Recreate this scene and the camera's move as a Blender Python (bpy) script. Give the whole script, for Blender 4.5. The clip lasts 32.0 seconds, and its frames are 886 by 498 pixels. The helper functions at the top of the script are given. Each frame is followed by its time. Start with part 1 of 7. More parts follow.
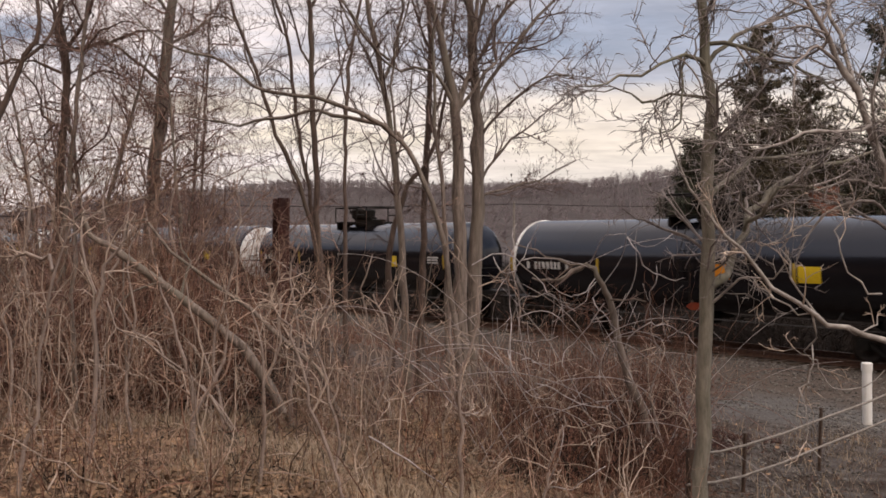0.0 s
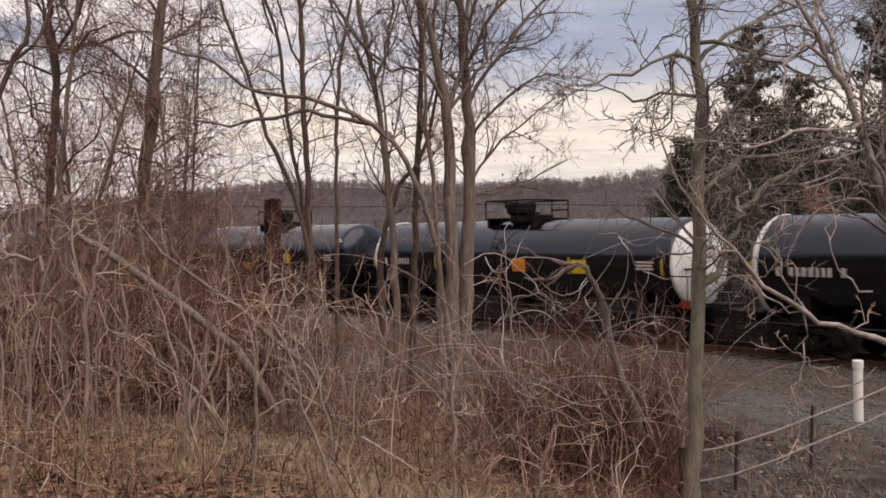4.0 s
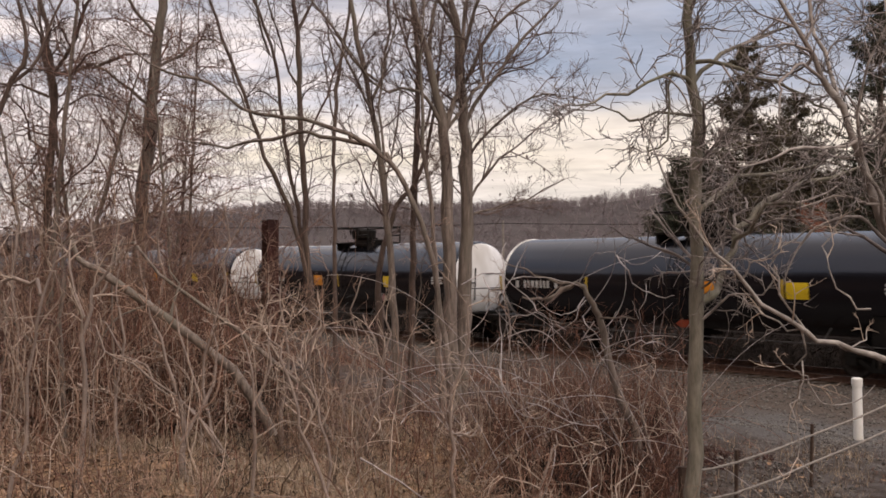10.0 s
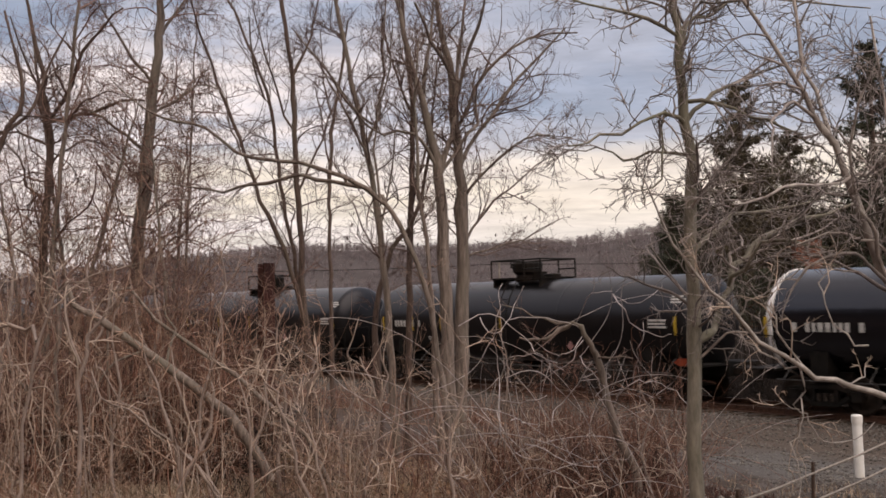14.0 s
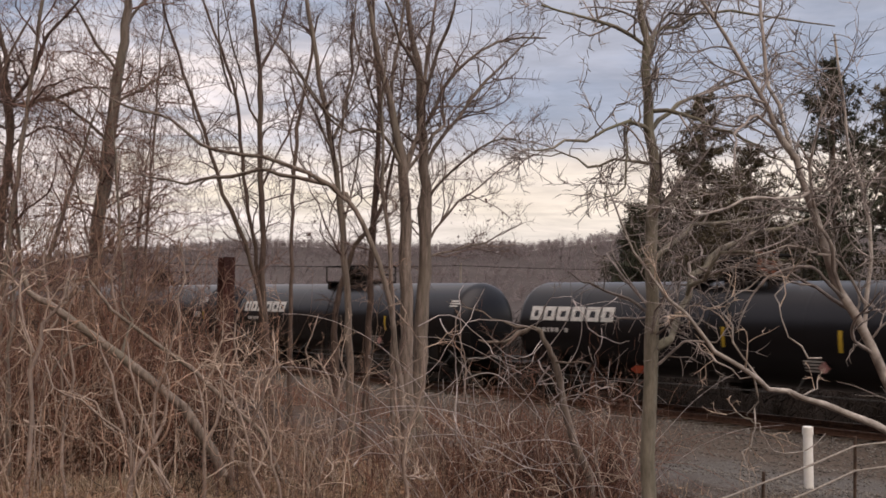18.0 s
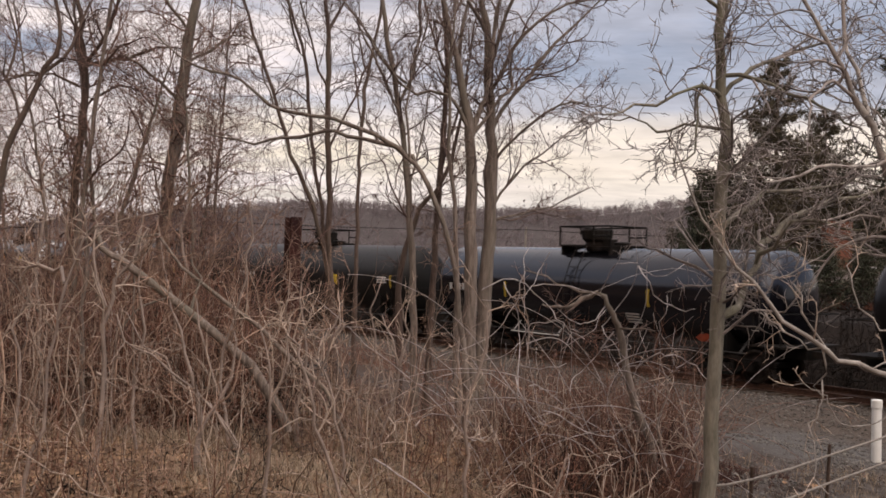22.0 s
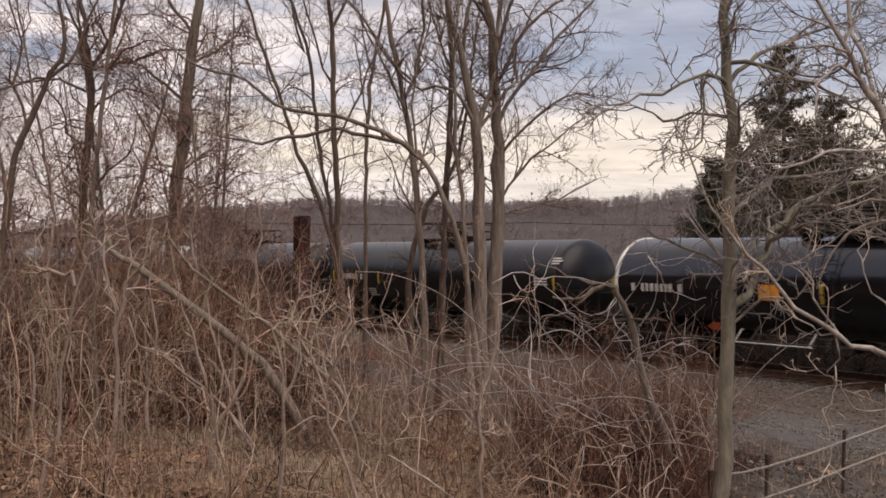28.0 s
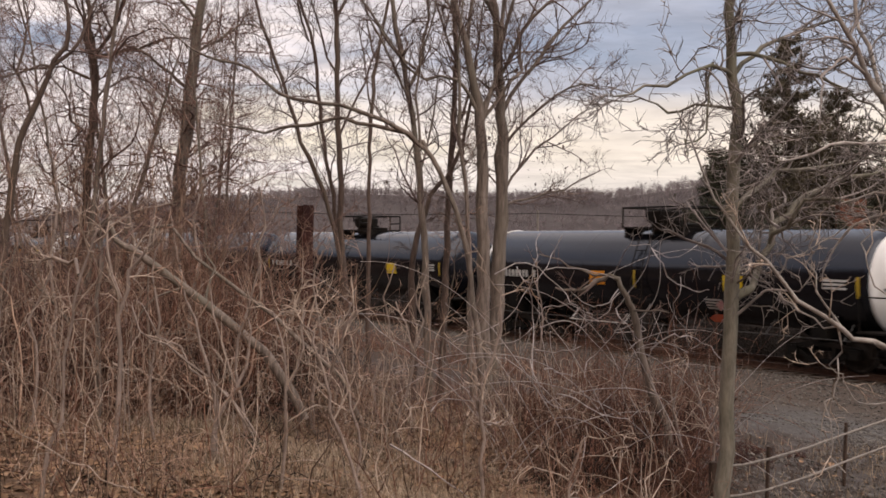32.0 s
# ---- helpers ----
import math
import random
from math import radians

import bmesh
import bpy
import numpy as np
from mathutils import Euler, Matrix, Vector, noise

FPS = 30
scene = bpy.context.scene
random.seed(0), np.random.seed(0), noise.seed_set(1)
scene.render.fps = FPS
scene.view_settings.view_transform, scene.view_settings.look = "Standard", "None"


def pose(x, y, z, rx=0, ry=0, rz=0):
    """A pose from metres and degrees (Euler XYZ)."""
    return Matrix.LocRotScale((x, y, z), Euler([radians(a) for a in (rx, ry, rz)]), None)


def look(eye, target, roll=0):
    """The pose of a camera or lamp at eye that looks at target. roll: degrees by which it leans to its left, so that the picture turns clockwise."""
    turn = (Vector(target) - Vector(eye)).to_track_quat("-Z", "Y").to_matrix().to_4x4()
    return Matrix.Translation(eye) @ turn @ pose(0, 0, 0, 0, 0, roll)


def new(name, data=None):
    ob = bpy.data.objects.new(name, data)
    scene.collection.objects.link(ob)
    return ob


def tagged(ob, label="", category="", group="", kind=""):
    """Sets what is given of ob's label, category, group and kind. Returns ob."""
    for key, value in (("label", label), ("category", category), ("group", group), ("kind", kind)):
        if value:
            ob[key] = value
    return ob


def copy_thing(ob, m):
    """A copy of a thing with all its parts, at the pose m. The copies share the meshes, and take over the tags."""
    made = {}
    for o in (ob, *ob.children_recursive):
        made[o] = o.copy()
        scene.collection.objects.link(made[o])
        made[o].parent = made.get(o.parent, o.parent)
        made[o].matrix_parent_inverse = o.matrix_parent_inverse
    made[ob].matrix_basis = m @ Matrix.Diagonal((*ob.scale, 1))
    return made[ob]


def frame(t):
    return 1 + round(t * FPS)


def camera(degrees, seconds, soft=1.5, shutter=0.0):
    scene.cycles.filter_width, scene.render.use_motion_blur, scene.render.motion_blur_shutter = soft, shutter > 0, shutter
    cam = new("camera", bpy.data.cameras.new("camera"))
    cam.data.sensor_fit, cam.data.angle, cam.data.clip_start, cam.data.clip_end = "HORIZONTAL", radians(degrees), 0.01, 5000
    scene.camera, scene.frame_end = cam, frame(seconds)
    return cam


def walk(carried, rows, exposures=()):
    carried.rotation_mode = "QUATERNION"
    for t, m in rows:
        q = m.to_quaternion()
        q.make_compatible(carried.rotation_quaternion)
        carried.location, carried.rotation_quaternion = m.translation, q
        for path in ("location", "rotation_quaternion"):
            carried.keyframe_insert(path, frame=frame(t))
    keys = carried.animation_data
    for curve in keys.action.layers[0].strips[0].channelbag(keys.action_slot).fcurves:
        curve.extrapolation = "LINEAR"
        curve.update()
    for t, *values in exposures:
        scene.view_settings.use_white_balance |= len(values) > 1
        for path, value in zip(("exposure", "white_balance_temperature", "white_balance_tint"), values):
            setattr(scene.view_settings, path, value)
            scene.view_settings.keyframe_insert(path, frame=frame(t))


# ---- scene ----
EYE = 3.22
cam = camera(46.0, 32.0, soft=1.65, shutter=0.15)
CAMERA_ROWS = [
    (0, 0.00, -0.71, 0.01), (0.5, -0.08, -0.78, -0.26), (1, 0.08, -0.79, -0.56), (1.5, -0.18, -0.80, -0.49), (2, -0.35, -0.81, -0.63),
    (2.5, -0.13, -0.74, -0.55), (4.5, -0.29, -0.70, 0.67), (5, 0.52, -0.49, 0.55), (5.5, 0.13, -0.54, -0.05), (6, -1.13, -0.97, 0.26),
    (6.5, -1.77, -0.98, 0.32), (7, -1.15, -1.07, 0.49), (7.5, -0.71, -0.94, 0.41), (8, -0.16, -0.40, 0.52), (8.5, 0.21, -0.20, 0.59),
    (9, 0.64, -0.01, 0.86), (9.5, 0.43, 0.15, 0.51), (10, -0.58, 0.38, 0.62), (10.5, -0.38, 0.17, 1.06), (11, -0.28, -0.21, 0.85),
    (11.5, -0.30, -0.16, 1.38), (12, 1.16, 3.45, 1.51), (12.5, 0.93, 3.56, 1.91), (13, 0.29, 3.46, 1.74), (13.5, -0.16, 3.03, 1.62),
    (14, -0.77, 2.65, 1.32), (14.5, -1.21, 2.53, 1.55), (15, -2.02, 2.80, 1.47), (15.5, -2.42, 3.23, 0.65), (17.5, -2.70, 2.91, -0.92),
    (18, -2.93, 2.66, -0.55), (18.5, -2.67, 2.22, -0.73), (19, -2.58, 1.93, -1.03), (19.5, -2.20, 1.61, -1.25), (20, -1.55, 1.67, -1.60),
    (20.5, -0.88, 1.86, -1.84), (21, -0.46, 1.44, -1.80), (21.5, 0.11, 0.89, -1.82), (22, 0.60, 0.57, -1.67), (22.5, 0.93, 0.19, -1.55),
    (23, 1.00, -0.06, -1.36), (23.5, 0.98, -0.25, -1.27), (24, 1.16, -0.16, -1.08), (24.5, 1.09, -0.24, -0.81), (25, 1.07, -0.41, -0.78),
    (25.5, 0.90, -0.20, -0.84), (27.5, 0.96, 0.12, -0.39), (28, 1.11, 0.29, -0.22), (28.5, 1.30, 0.30, -0.25), (29, 1.42, 0.22, -0.33),
    (29.5, 1.48, 0.15, -0.30), (30, 1.63, 0.14, -0.44), (30.5, 1.72, 0.23, -0.61), (31, 1.69, 0.04, -0.61), (31.5, 1.43, -0.20, -0.58),
    (32, 1.28, -0.25, -0.62),
]
walk(cam, [(t, pose(0, 0, EYE, 90 + pitch, roll, yaw)) for t, yaw, pitch, roll in CAMERA_ROWS],
     [(0, 0.08, 6950, 18), (32, 0.08, 6950, 18)])

# ---- the plan: one straight track, DIST metres from the camera, TURN degrees off the line of sight ----
DIST, TURN = 25.46, -52.825
SPEED = 16.432
NX, NY = math.cos(radians(90 + TURN)), math.sin(radians(90 + TURN))   # towards the track
DX, DY = math.cos(radians(TURN)), math.sin(radians(TURN))              # the way the train goes


def on_track(s, q, z=0.0):
    """A place s metres along the track and q metres from it, on the camera's side."""
    return Vector((NX * (DIST - q) + DX * s, NY * (DIST - q) + DY * s, z))


# ---- world, sun ----
def build_world():
    world = bpy.data.worlds.new("sky")
    world.use_nodes = True
    scene.world = world
    nt = world.node_tree
    nt.nodes.clear()
    N, L = nt.nodes.new, nt.links.new
    out, bg = N("ShaderNodeOutputWorld"), N("ShaderNodeBackground")
    sky = N("ShaderNodeTexSky")
    sky.sky_type, sky.sun_disc = "NISHITA", False
    sky.sun_elevation, sky.sun_rotation = radians(51), radians(155)
    skyc = N("ShaderNodeVectorMath"); skyc.operation = "SCALE"; skyc.inputs["Scale"].default_value = 0.05
    L(sky.outputs[0], skyc.inputs[0])
    co = N("ShaderNodeTexCoord")
    sep = N("ShaderNodeSeparateXYZ"); L(co.outputs["Generated"], sep.inputs[0])
    # clouds lie on a flat layer: project the direction on it
    zc = N("ShaderNodeMath"); zc.operation = "MAXIMUM"; zc.inputs[1].default_value = 0.0; L(sep.outputs["Z"], zc.inputs[0])
    za = N("ShaderNodeMath"); za.operation = "ADD"; za.inputs[1].default_value = 0.10; L(zc.outputs[0], za.inputs[0])
    comb = N("ShaderNodeCombineXYZ")
    for i, ax in enumerate("XY"):
        dv = N("ShaderNodeMath"); dv.operation = "DIVIDE"
        L(sep.outputs[ax], dv.inputs[0]); L(za.outputs[0], dv.inputs[1]); L(dv.outputs[0], comb.inputs[i])
    mp = N("ShaderNodeMapping"); mp.inputs["Rotation"].default_value = (0, 0, 0.25); mp.inputs["Scale"].default_value = (0.8, 1.15, 1); mp.inputs["Location"].default_value = (3.1, 0.2, 0)
    L(comb.outputs[0], mp.inputs[0])
    n1 = N("ShaderNodeTexNoise"); n1.inputs["Scale"].default_value = 1.3; n1.inputs["Detail"].default_value = 7; n1.inputs["Roughness"].default_value = 0.55; n1.inputs["Distortion"].default_value = 0.6
    L(mp.outputs[0], n1.inputs["Vector"])
    # elevation bands: a pale clear strip above the hills, then the blue-grey deck
    wob = N("ShaderNodeMath"); wob.operation = "MULTIPLY_ADD"; wob.inputs[1].default_value = 0.05; wob.inputs[2].default_value = -0.025
    L(n1.outputs["Fac"], wob.inputs[0])
    # to the left the deck breaks up into a brighter sky
    ze = N("ShaderNodeMath"); ze.operation = "ADD"; L(sep.outputs["Z"], ze.inputs[0]); L(wob.outputs[0], ze.inputs[1])
    band = N("ShaderNodeValToRGB")
    cr = band.color_ramp
    cr.elements[0].position, cr.elements[0].color = 0.0, (0.74, 0.68, 0.66, 1)
    cr.elements[1].position, cr.elements[1].color = 1.0, (1.25, 1.33, 1.48, 1)
    for p, c in ((0.045, (0.78, 0.76, 0.72, 1)), (0.095, (0.95, 0.88, 0.74, 1)), (0.125, (0.90, 0.85, 0.76, 1)), (0.146, (0.43, 0.50, 0.61, 1)),
                 (0.20, (0.305, 0.398, 0.545, 1)), (0.30, (0.38, 0.455, 0.58, 1)), (0.6, (0.88, 0.97, 1.12, 1))):
        e = cr.elements.new(p); e.color = c
    L(ze.outputs[0], band.inputs[0])
    puff = N("ShaderNodeValToRGB")
    pr = puff.color_ramp
    pr.elements[0].position, pr.elements[0].color = 0.38, (0, 0, 0, 1)
    pr.elements[1].position, pr.elements[1].color = 0.60, (1, 1, 1, 1)
    L(n1.outputs["Fac"], puff.inputs[0])
    # puffs thin out to the right
    side = N("ShaderNodeMapRange"); side.inputs["From Min"].default_value = 0.12; side.inputs["From Max"].default_value = -0.22
    side.inputs["To Min"].default_value = 0.20; side.inputs["To Max"].default_value = 1.35
    L(sep.outputs["X"], side.inputs["Value"])
    pm = N("ShaderNodeMath"); pm.operation = "MULTIPLY"; L(puff.outputs[0], pm.inputs[0]); L(side.outputs[0], pm.inputs[1])
    mix = N("ShaderNodeMix"); mix.data_type = "RGBA"
    L(pm.outputs[0], mix.inputs["Factor"]); L(band.outputs[0], mix.inputs["A"]); mix.inputs["B"].default_value = (1.0, 0.95, 0.94, 1)
    add = N("ShaderNodeMix"); add.data_type = "RGBA"; add.inputs["Factor"].default_value = 0.12
    L(mix.outputs["Result"], add.inputs["A"]); L(skyc.outputs[0], add.inputs["B"])
    # soft shading inside the clouds
    n2 = N("ShaderNodeTexNoise"); n2.inputs["Scale"].default_value = 3.2; n2.inputs["Detail"].default_value = 6; n2.inputs["Roughness"].default_value = 0.6; n2.inputs["Distortion"].default_value = 0.4
    L(mp.outputs[0], n2.inputs["Vector"])
    sh = N("ShaderNodeMapRange"); sh.inputs["From Min"].default_value = 0.3; sh.inputs["From Max"].default_value = 0.7
    sh.inputs["To Min"].default_value = 0.84; sh.inputs["To Max"].default_value = 1.16
    L(n2.outputs["Fac"], sh.inputs["Value"])
    shd = N("ShaderNodeVectorMath"); shd.operation = "SCALE"
    L(add.outputs["Result"], shd.inputs[0]); L(sh.outputs[0], shd.inputs["Scale"])
    L(shd.outputs[0], bg.inputs["Color"])
    bg.inputs["Strength"].default_value = 1.0
    L(bg.outputs[0], out.inputs[0])


build_world()
sun = new("sun", bpy.data.lights.new("sun", "SUN"))
sun.data.energy, sun.data.angle, sun.data.color = 2.0, radians(65), (1.0, 0.84, 0.66)
sun.matrix_world = look((18, -38, 52), (0, 0, 0))


# ---- materials ----
def material(name, c1, c2, scale=8.0, rough=0.85, bump=0.3, detail=5.0, metal=0.0, stretch=(1, 1, 1), c3=None, spec=0.3, vary=0.0, big=0.0, sheen=None):
    """A surface of two colours mottled at two scales, with a fine relief."""
    m = bpy.data.materials.new(name)
    m.use_nodes = True
    nt = m.node_tree
    N, L = nt.nodes.new, nt.links.new
    b = nt.nodes["Principled BSDF"]
    co = N("ShaderNodeTexCoord")
    mp = N("ShaderNodeMapping"); mp.inputs["Scale"].default_value = stretch
    L(co.outputs["Object"], mp.inputs[0])
    n1 = N("ShaderNodeTexNoise"); n1.inputs["Scale"].default_value = scale; n1.inputs["Detail"].default_value = detail; n1.inputs["Roughness"].default_value = 0.65
    L(mp.outputs[0], n1.inputs["Vector"])
    r = N("ShaderNodeValToRGB")
    r.color_ramp.elements[0].position, r.color_ramp.elements[0].color = 0.32, (*c1, 1)
    r.color_ramp.elements[1].position, r.color_ramp.elements[1].color = 0.68, (*c2, 1)
    L(n1.outputs["Fac"], r.inputs[0])
    colour = r.outputs[0]
    if c3:
        n2 = N("ShaderNodeTexNoise"); n2.inputs["Scale"].default_value = big or scale * 0.17; n2.inputs["Detail"].default_value = 3
        L(mp.outputs[0], n2.inputs["Vector"])
        r2 = N("ShaderNodeValToRGB"); r2.color_ramp.elements[0].position, r2.color_ramp.elements[1].position = 0.48, 0.66
        L(n2.outputs["Fac"], r2.inputs[0])
        mx = N("ShaderNodeMix"); mx.data_type = "RGBA"
        L(r2.outputs[0], mx.inputs["Factor"]); L(colour, mx.inputs["A"]); mx.inputs["B"].default_value = (*c3, 1)
        colour = mx.outputs["Result"]
    if vary:
        g = N("ShaderNodeNewGeometry")
        mr = N("ShaderNodeMapRange"); mr.inputs["To Min"].default_value = 1 - vary; mr.inputs["To Max"].default_value = 1 + vary
        L(g.outputs["Random Per Island"], mr.inputs["Value"])
        sc = N("ShaderNodeVectorMath"); sc.operation = "SCALE"
        L(colour, sc.inputs[0]); L(mr.outputs[0], sc.inputs["Scale"])
        colour = sc.outputs[0]
    L(colour, b.inputs["Base Color"])
    b.inputs["Roughness"].default_value = rough
    b.inputs["Metallic"].default_value = metal
    b.inputs["Specular IOR Level"].default_value = spec
    if sheen:
        b.inputs["Specular Tint"].default_value = (*sheen, 1)
    if bump:
        bn = N("ShaderNodeBump"); bn.inputs["Strength"].default_value = bump; bn.inputs["Distance"].default_value = 0.02
        L(n1.outputs["Fac"], bn.inputs["Height"]); L(bn.outputs[0], b.inputs["Normal"])
    return m


BARK = material("grey brown bark", (0.080, 0.063, 0.054), (0.275, 0.228, 0.197), 22, 0.9, 0.9, stretch=(1, 1, 0.14), c3=(0.155, 0.136, 0.112), big=3.0)
BARK_DARK = material("dark bark", (0.060, 0.042, 0.036), (0.15, 0.108, 0.089), 26, 0.9, 0.9, stretch=(1, 1, 0.18), c3=(0.12, 0.095, 0.075), big=2.0)
BARK_PALE = material("pale smooth bark", (0.112, 0.104, 0.083), (0.272, 0.248, 0.203), 18, 0.85, 0.7, stretch=(1, 1, 0.25), c3=(0.150, 0.148, 0.100), big=2.2)
VINE = material("grey dead vine", (0.22, 0.196, 0.192), (0.52, 0.474, 0.464), 6, 0.9, 0.0, vary=0.35)
BARK_MOTTLED = material("mottled pale bark", (0.15, 0.124, 0.112), (0.48, 0.445, 0.41), 6, 0.85, 0.6, detail=3, c3=(0.22, 0.184, 0.165), big=2.6)
BARK_BLEACHED = material("bleached grey bark", (0.22, 0.198, 0.182), (0.47, 0.438, 0.412), 14, 0.85, 0.5, c3=(0.19, 0.168, 0.15), big=3.0)
TWIG = material("grey brown twig", (0.090, 0.064, 0.056), (0.215, 0.158, 0.137), 5, 0.9, 0.0, vary=0.4)
BARK_SAPLING = material("pale mauve grey sapling bark", (0.15, 0.115, 0.099), (0.38, 0.308, 0.268), 16, 0.85, 0.6, stretch=(1, 1, 0.3), c3=(0.20, 0.162, 0.142), big=2.5)
TWIG_SILVER = material("silver grey twig", (0.125, 0.108, 0.101), (0.35, 0.312, 0.295), 5, 0.9, 0.0, vary=0.45)
TWIG_DARK = material("dark twig", (0.065, 0.045, 0.041), (0.145, 0.102, 0.090), 5, 0.9, 0.0, vary=0.35)
TWIG_PALE = material("pale twig", (0.26, 0.205, 0.165), (0.54, 0.440, 0.366), 5, 0.9, 0.0, vary=0.35)
TWIG_MAUVE = material("reddish grey twig", (0.102, 0.062, 0.052), (0.268, 0.174, 0.146), 5, 0.9, 0.0, vary=0.5)
TWIG_RUST = material("reddish brown cane", (0.080, 0.037, 0.026), (0.240, 0.124, 0.087), 5, 0.9, 0.0, vary=0.45)
BRUSH = material("beige brown brush stem", (0.114, 0.068, 0.051), (0.41, 0.287, 0.219), 3, 0.9, 0.0, vary=0.6)
GRASS = material("dry straw grass", (0.17, 0.125, 0.088), (0.36, 0.285, 0.205), 3, 0.9, 0.0, vary=0.4)
LEAF = material("fallen brown leaf", (0.095, 0.053, 0.032), (0.320, 0.205, 0.124), 2, 0.85, 0.0, vary=0.55)
NEEDLE = material("dark green needles", (0.026, 0.031, 0.021), (0.070, 0.074, 0.047), 1.2, 0.8, 0.0, vary=0.4, c3=(0.068, 0.058, 0.040), big=0.35)
NEEDLE_BROWN = material("brownish green needles", (0.050, 0.043, 0.028), (0.130, 0.108, 0.070), 1.2, 0.8, 0.0, vary=0.4)
# the haze of distance is put into this bark colour, hence so pale
FAR_TREE_HAZED = material("far bare wood paled for haze", (0.140, 0.118, 0.122), (0.215, 0.183, 0.187), 0.05, 0.95, 0.0, vary=0.25)
BLACK = material("black tank paint", (0.0032, 0.0032, 0.0045), (0.006, 0.006, 0.008), 1.2, 0.15, 0.012, c3=(0.010, 0.0095, 0.009), spec=0.52, big=0.5, stretch=(0.35, 1, 1), sheen=(0.84, 0.93, 1.12))
BLACK_DULL = material("weathered dull black tank paint", (0.0036, 0.0036, 0.0042), (0.007, 0.007, 0.008), 1.4, 0.30, 0.02, c3=(0.011, 0.0098, 0.009), spec=0.30, big=0.6, stretch=(0.35, 1, 1), sheen=(0.93, 0.96, 1.09))
BLACK_FLAT = material("flat sooty black tank paint", (0.0045, 0.0043, 0.0042), (0.008, 0.0076, 0.0072), 1.4, 0.46, 0.03, c3=(0.013, 0.011, 0.0098), spec=0.24, big=0.6, stretch=(0.35, 1, 1))
BLACK_MATT = material("black underframe", (0.004, 0.004, 0.004), (0.013, 0.0115, 0.010), 5, 0.7, 0.15, c3=(0.020, 0.014, 0.011), spec=0.12, big=0.9)
STEEL_DARK = material("dark oily steel", (0.014, 0.011, 0.009), (0.042, 0.032, 0.026), 8, 0.6, 0.2, metal=0.5)
WHITE = material("dirty white paint", (0.62, 0.63, 0.63), (0.76, 0.77, 0.78), 2.2, 0.5, 0.05, c3=(0.46, 0.45, 0.43), big=0.8, stretch=(1, 1, 0.35))
PVC = material("white plastic pipe", (0.70, 0.70, 0.67), (0.80, 0.80, 0.78), 6, 0.45, 0.05, c3=(0.60, 0.58, 0.52), big=2.0)
YELLOW = material("yellow sign paint", (0.62, 0.42, 0.015), (0.72, 0.52, 0.03), 5, 0.5, 0.02)
ORANGE = material("orange placard paint", (0.62, 0.22, 0.02), (0.72, 0.30, 0.03), 5, 0.5, 0.02)
YELLOW_DULL = material("dull yellow reflector tape", (0.34, 0.225, 0.025), (0.46, 0.32, 0.035), 5, 0.5, 0.02)
RED = material("red orange paint", (0.19, 0.035, 0.016), (0.28, 0.058, 0.025), 6, 0.6, 0.05)
LETTER = material("worn white stencil paint", (0.34, 0.34, 0.33), (0.60, 0.60, 0.58), 9, 0.6, 0.02)
RUST = material("rusted red steel", (0.022, 0.008, 0.007), (0.070, 0.023, 0.018), 7, 0.85, 0.5, c3=(0.022, 0.011, 0.010), stretch=(1, 1, 0.4))
RAIL = material("rusty rail", (0.05, 0.028, 0.02), (0.12, 0.065, 0.045), 9, 0.6, 0.2, metal=0.4)
TIE = material("creosoted wooden tie", (0.035, 0.026, 0.02), (0.10, 0.076, 0.058), 12, 0.9, 0.6, stretch=(1, 0.2, 1))
STONE = material("grey brown ballast stone", (0.060, 0.054, 0.049), (0.175, 0.162, 0.149), 4, 0.9, 0.3, vary=0.5)
WOODFENCE = material("weathered grey rail", (0.17, 0.15, 0.13), (0.32, 0.29, 0.26), 20, 0.85, 0.4)
IRON = material("rusty fence iron", (0.035, 0.023, 0.018), (0.095, 0.063, 0.047), 12, 0.85, 0.3)
BRICKWALL = material("dull orange brick wall", (0.12, 0.048, 0.032), (0.22, 0.092, 0.06), 3, 0.9, 0.2)
ROOFING = material("grey brown shingle roof", (0.09, 0.075, 0.07), (0.16, 0.135, 0.125), 3, 0.9, 0.2)
PANE = material("dark window glass", (0.02, 0.022, 0.025), (0.03, 0.033, 0.036), 2, 0.1, 0.0, spec=0.6)
# red-brown darkened to stand in for shade inside thicket and bramble
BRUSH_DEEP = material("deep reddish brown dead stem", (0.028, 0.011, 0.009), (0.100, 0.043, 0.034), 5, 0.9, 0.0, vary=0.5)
# near-black colour stands in for shade deep in brush and beyond the track
SHADE_BRUSH = material("dead brush coloured near-black for shade", (0.009, 0.0065, 0.0055), (0.025, 0.018, 0.015), 5, 0.9, 0.0, vary=0.35)
SIDING = material("pale grey siding", (0.42, 0.42, 0.42), (0.56, 0.55, 0.54), 1.5, 0.7, 0.1)


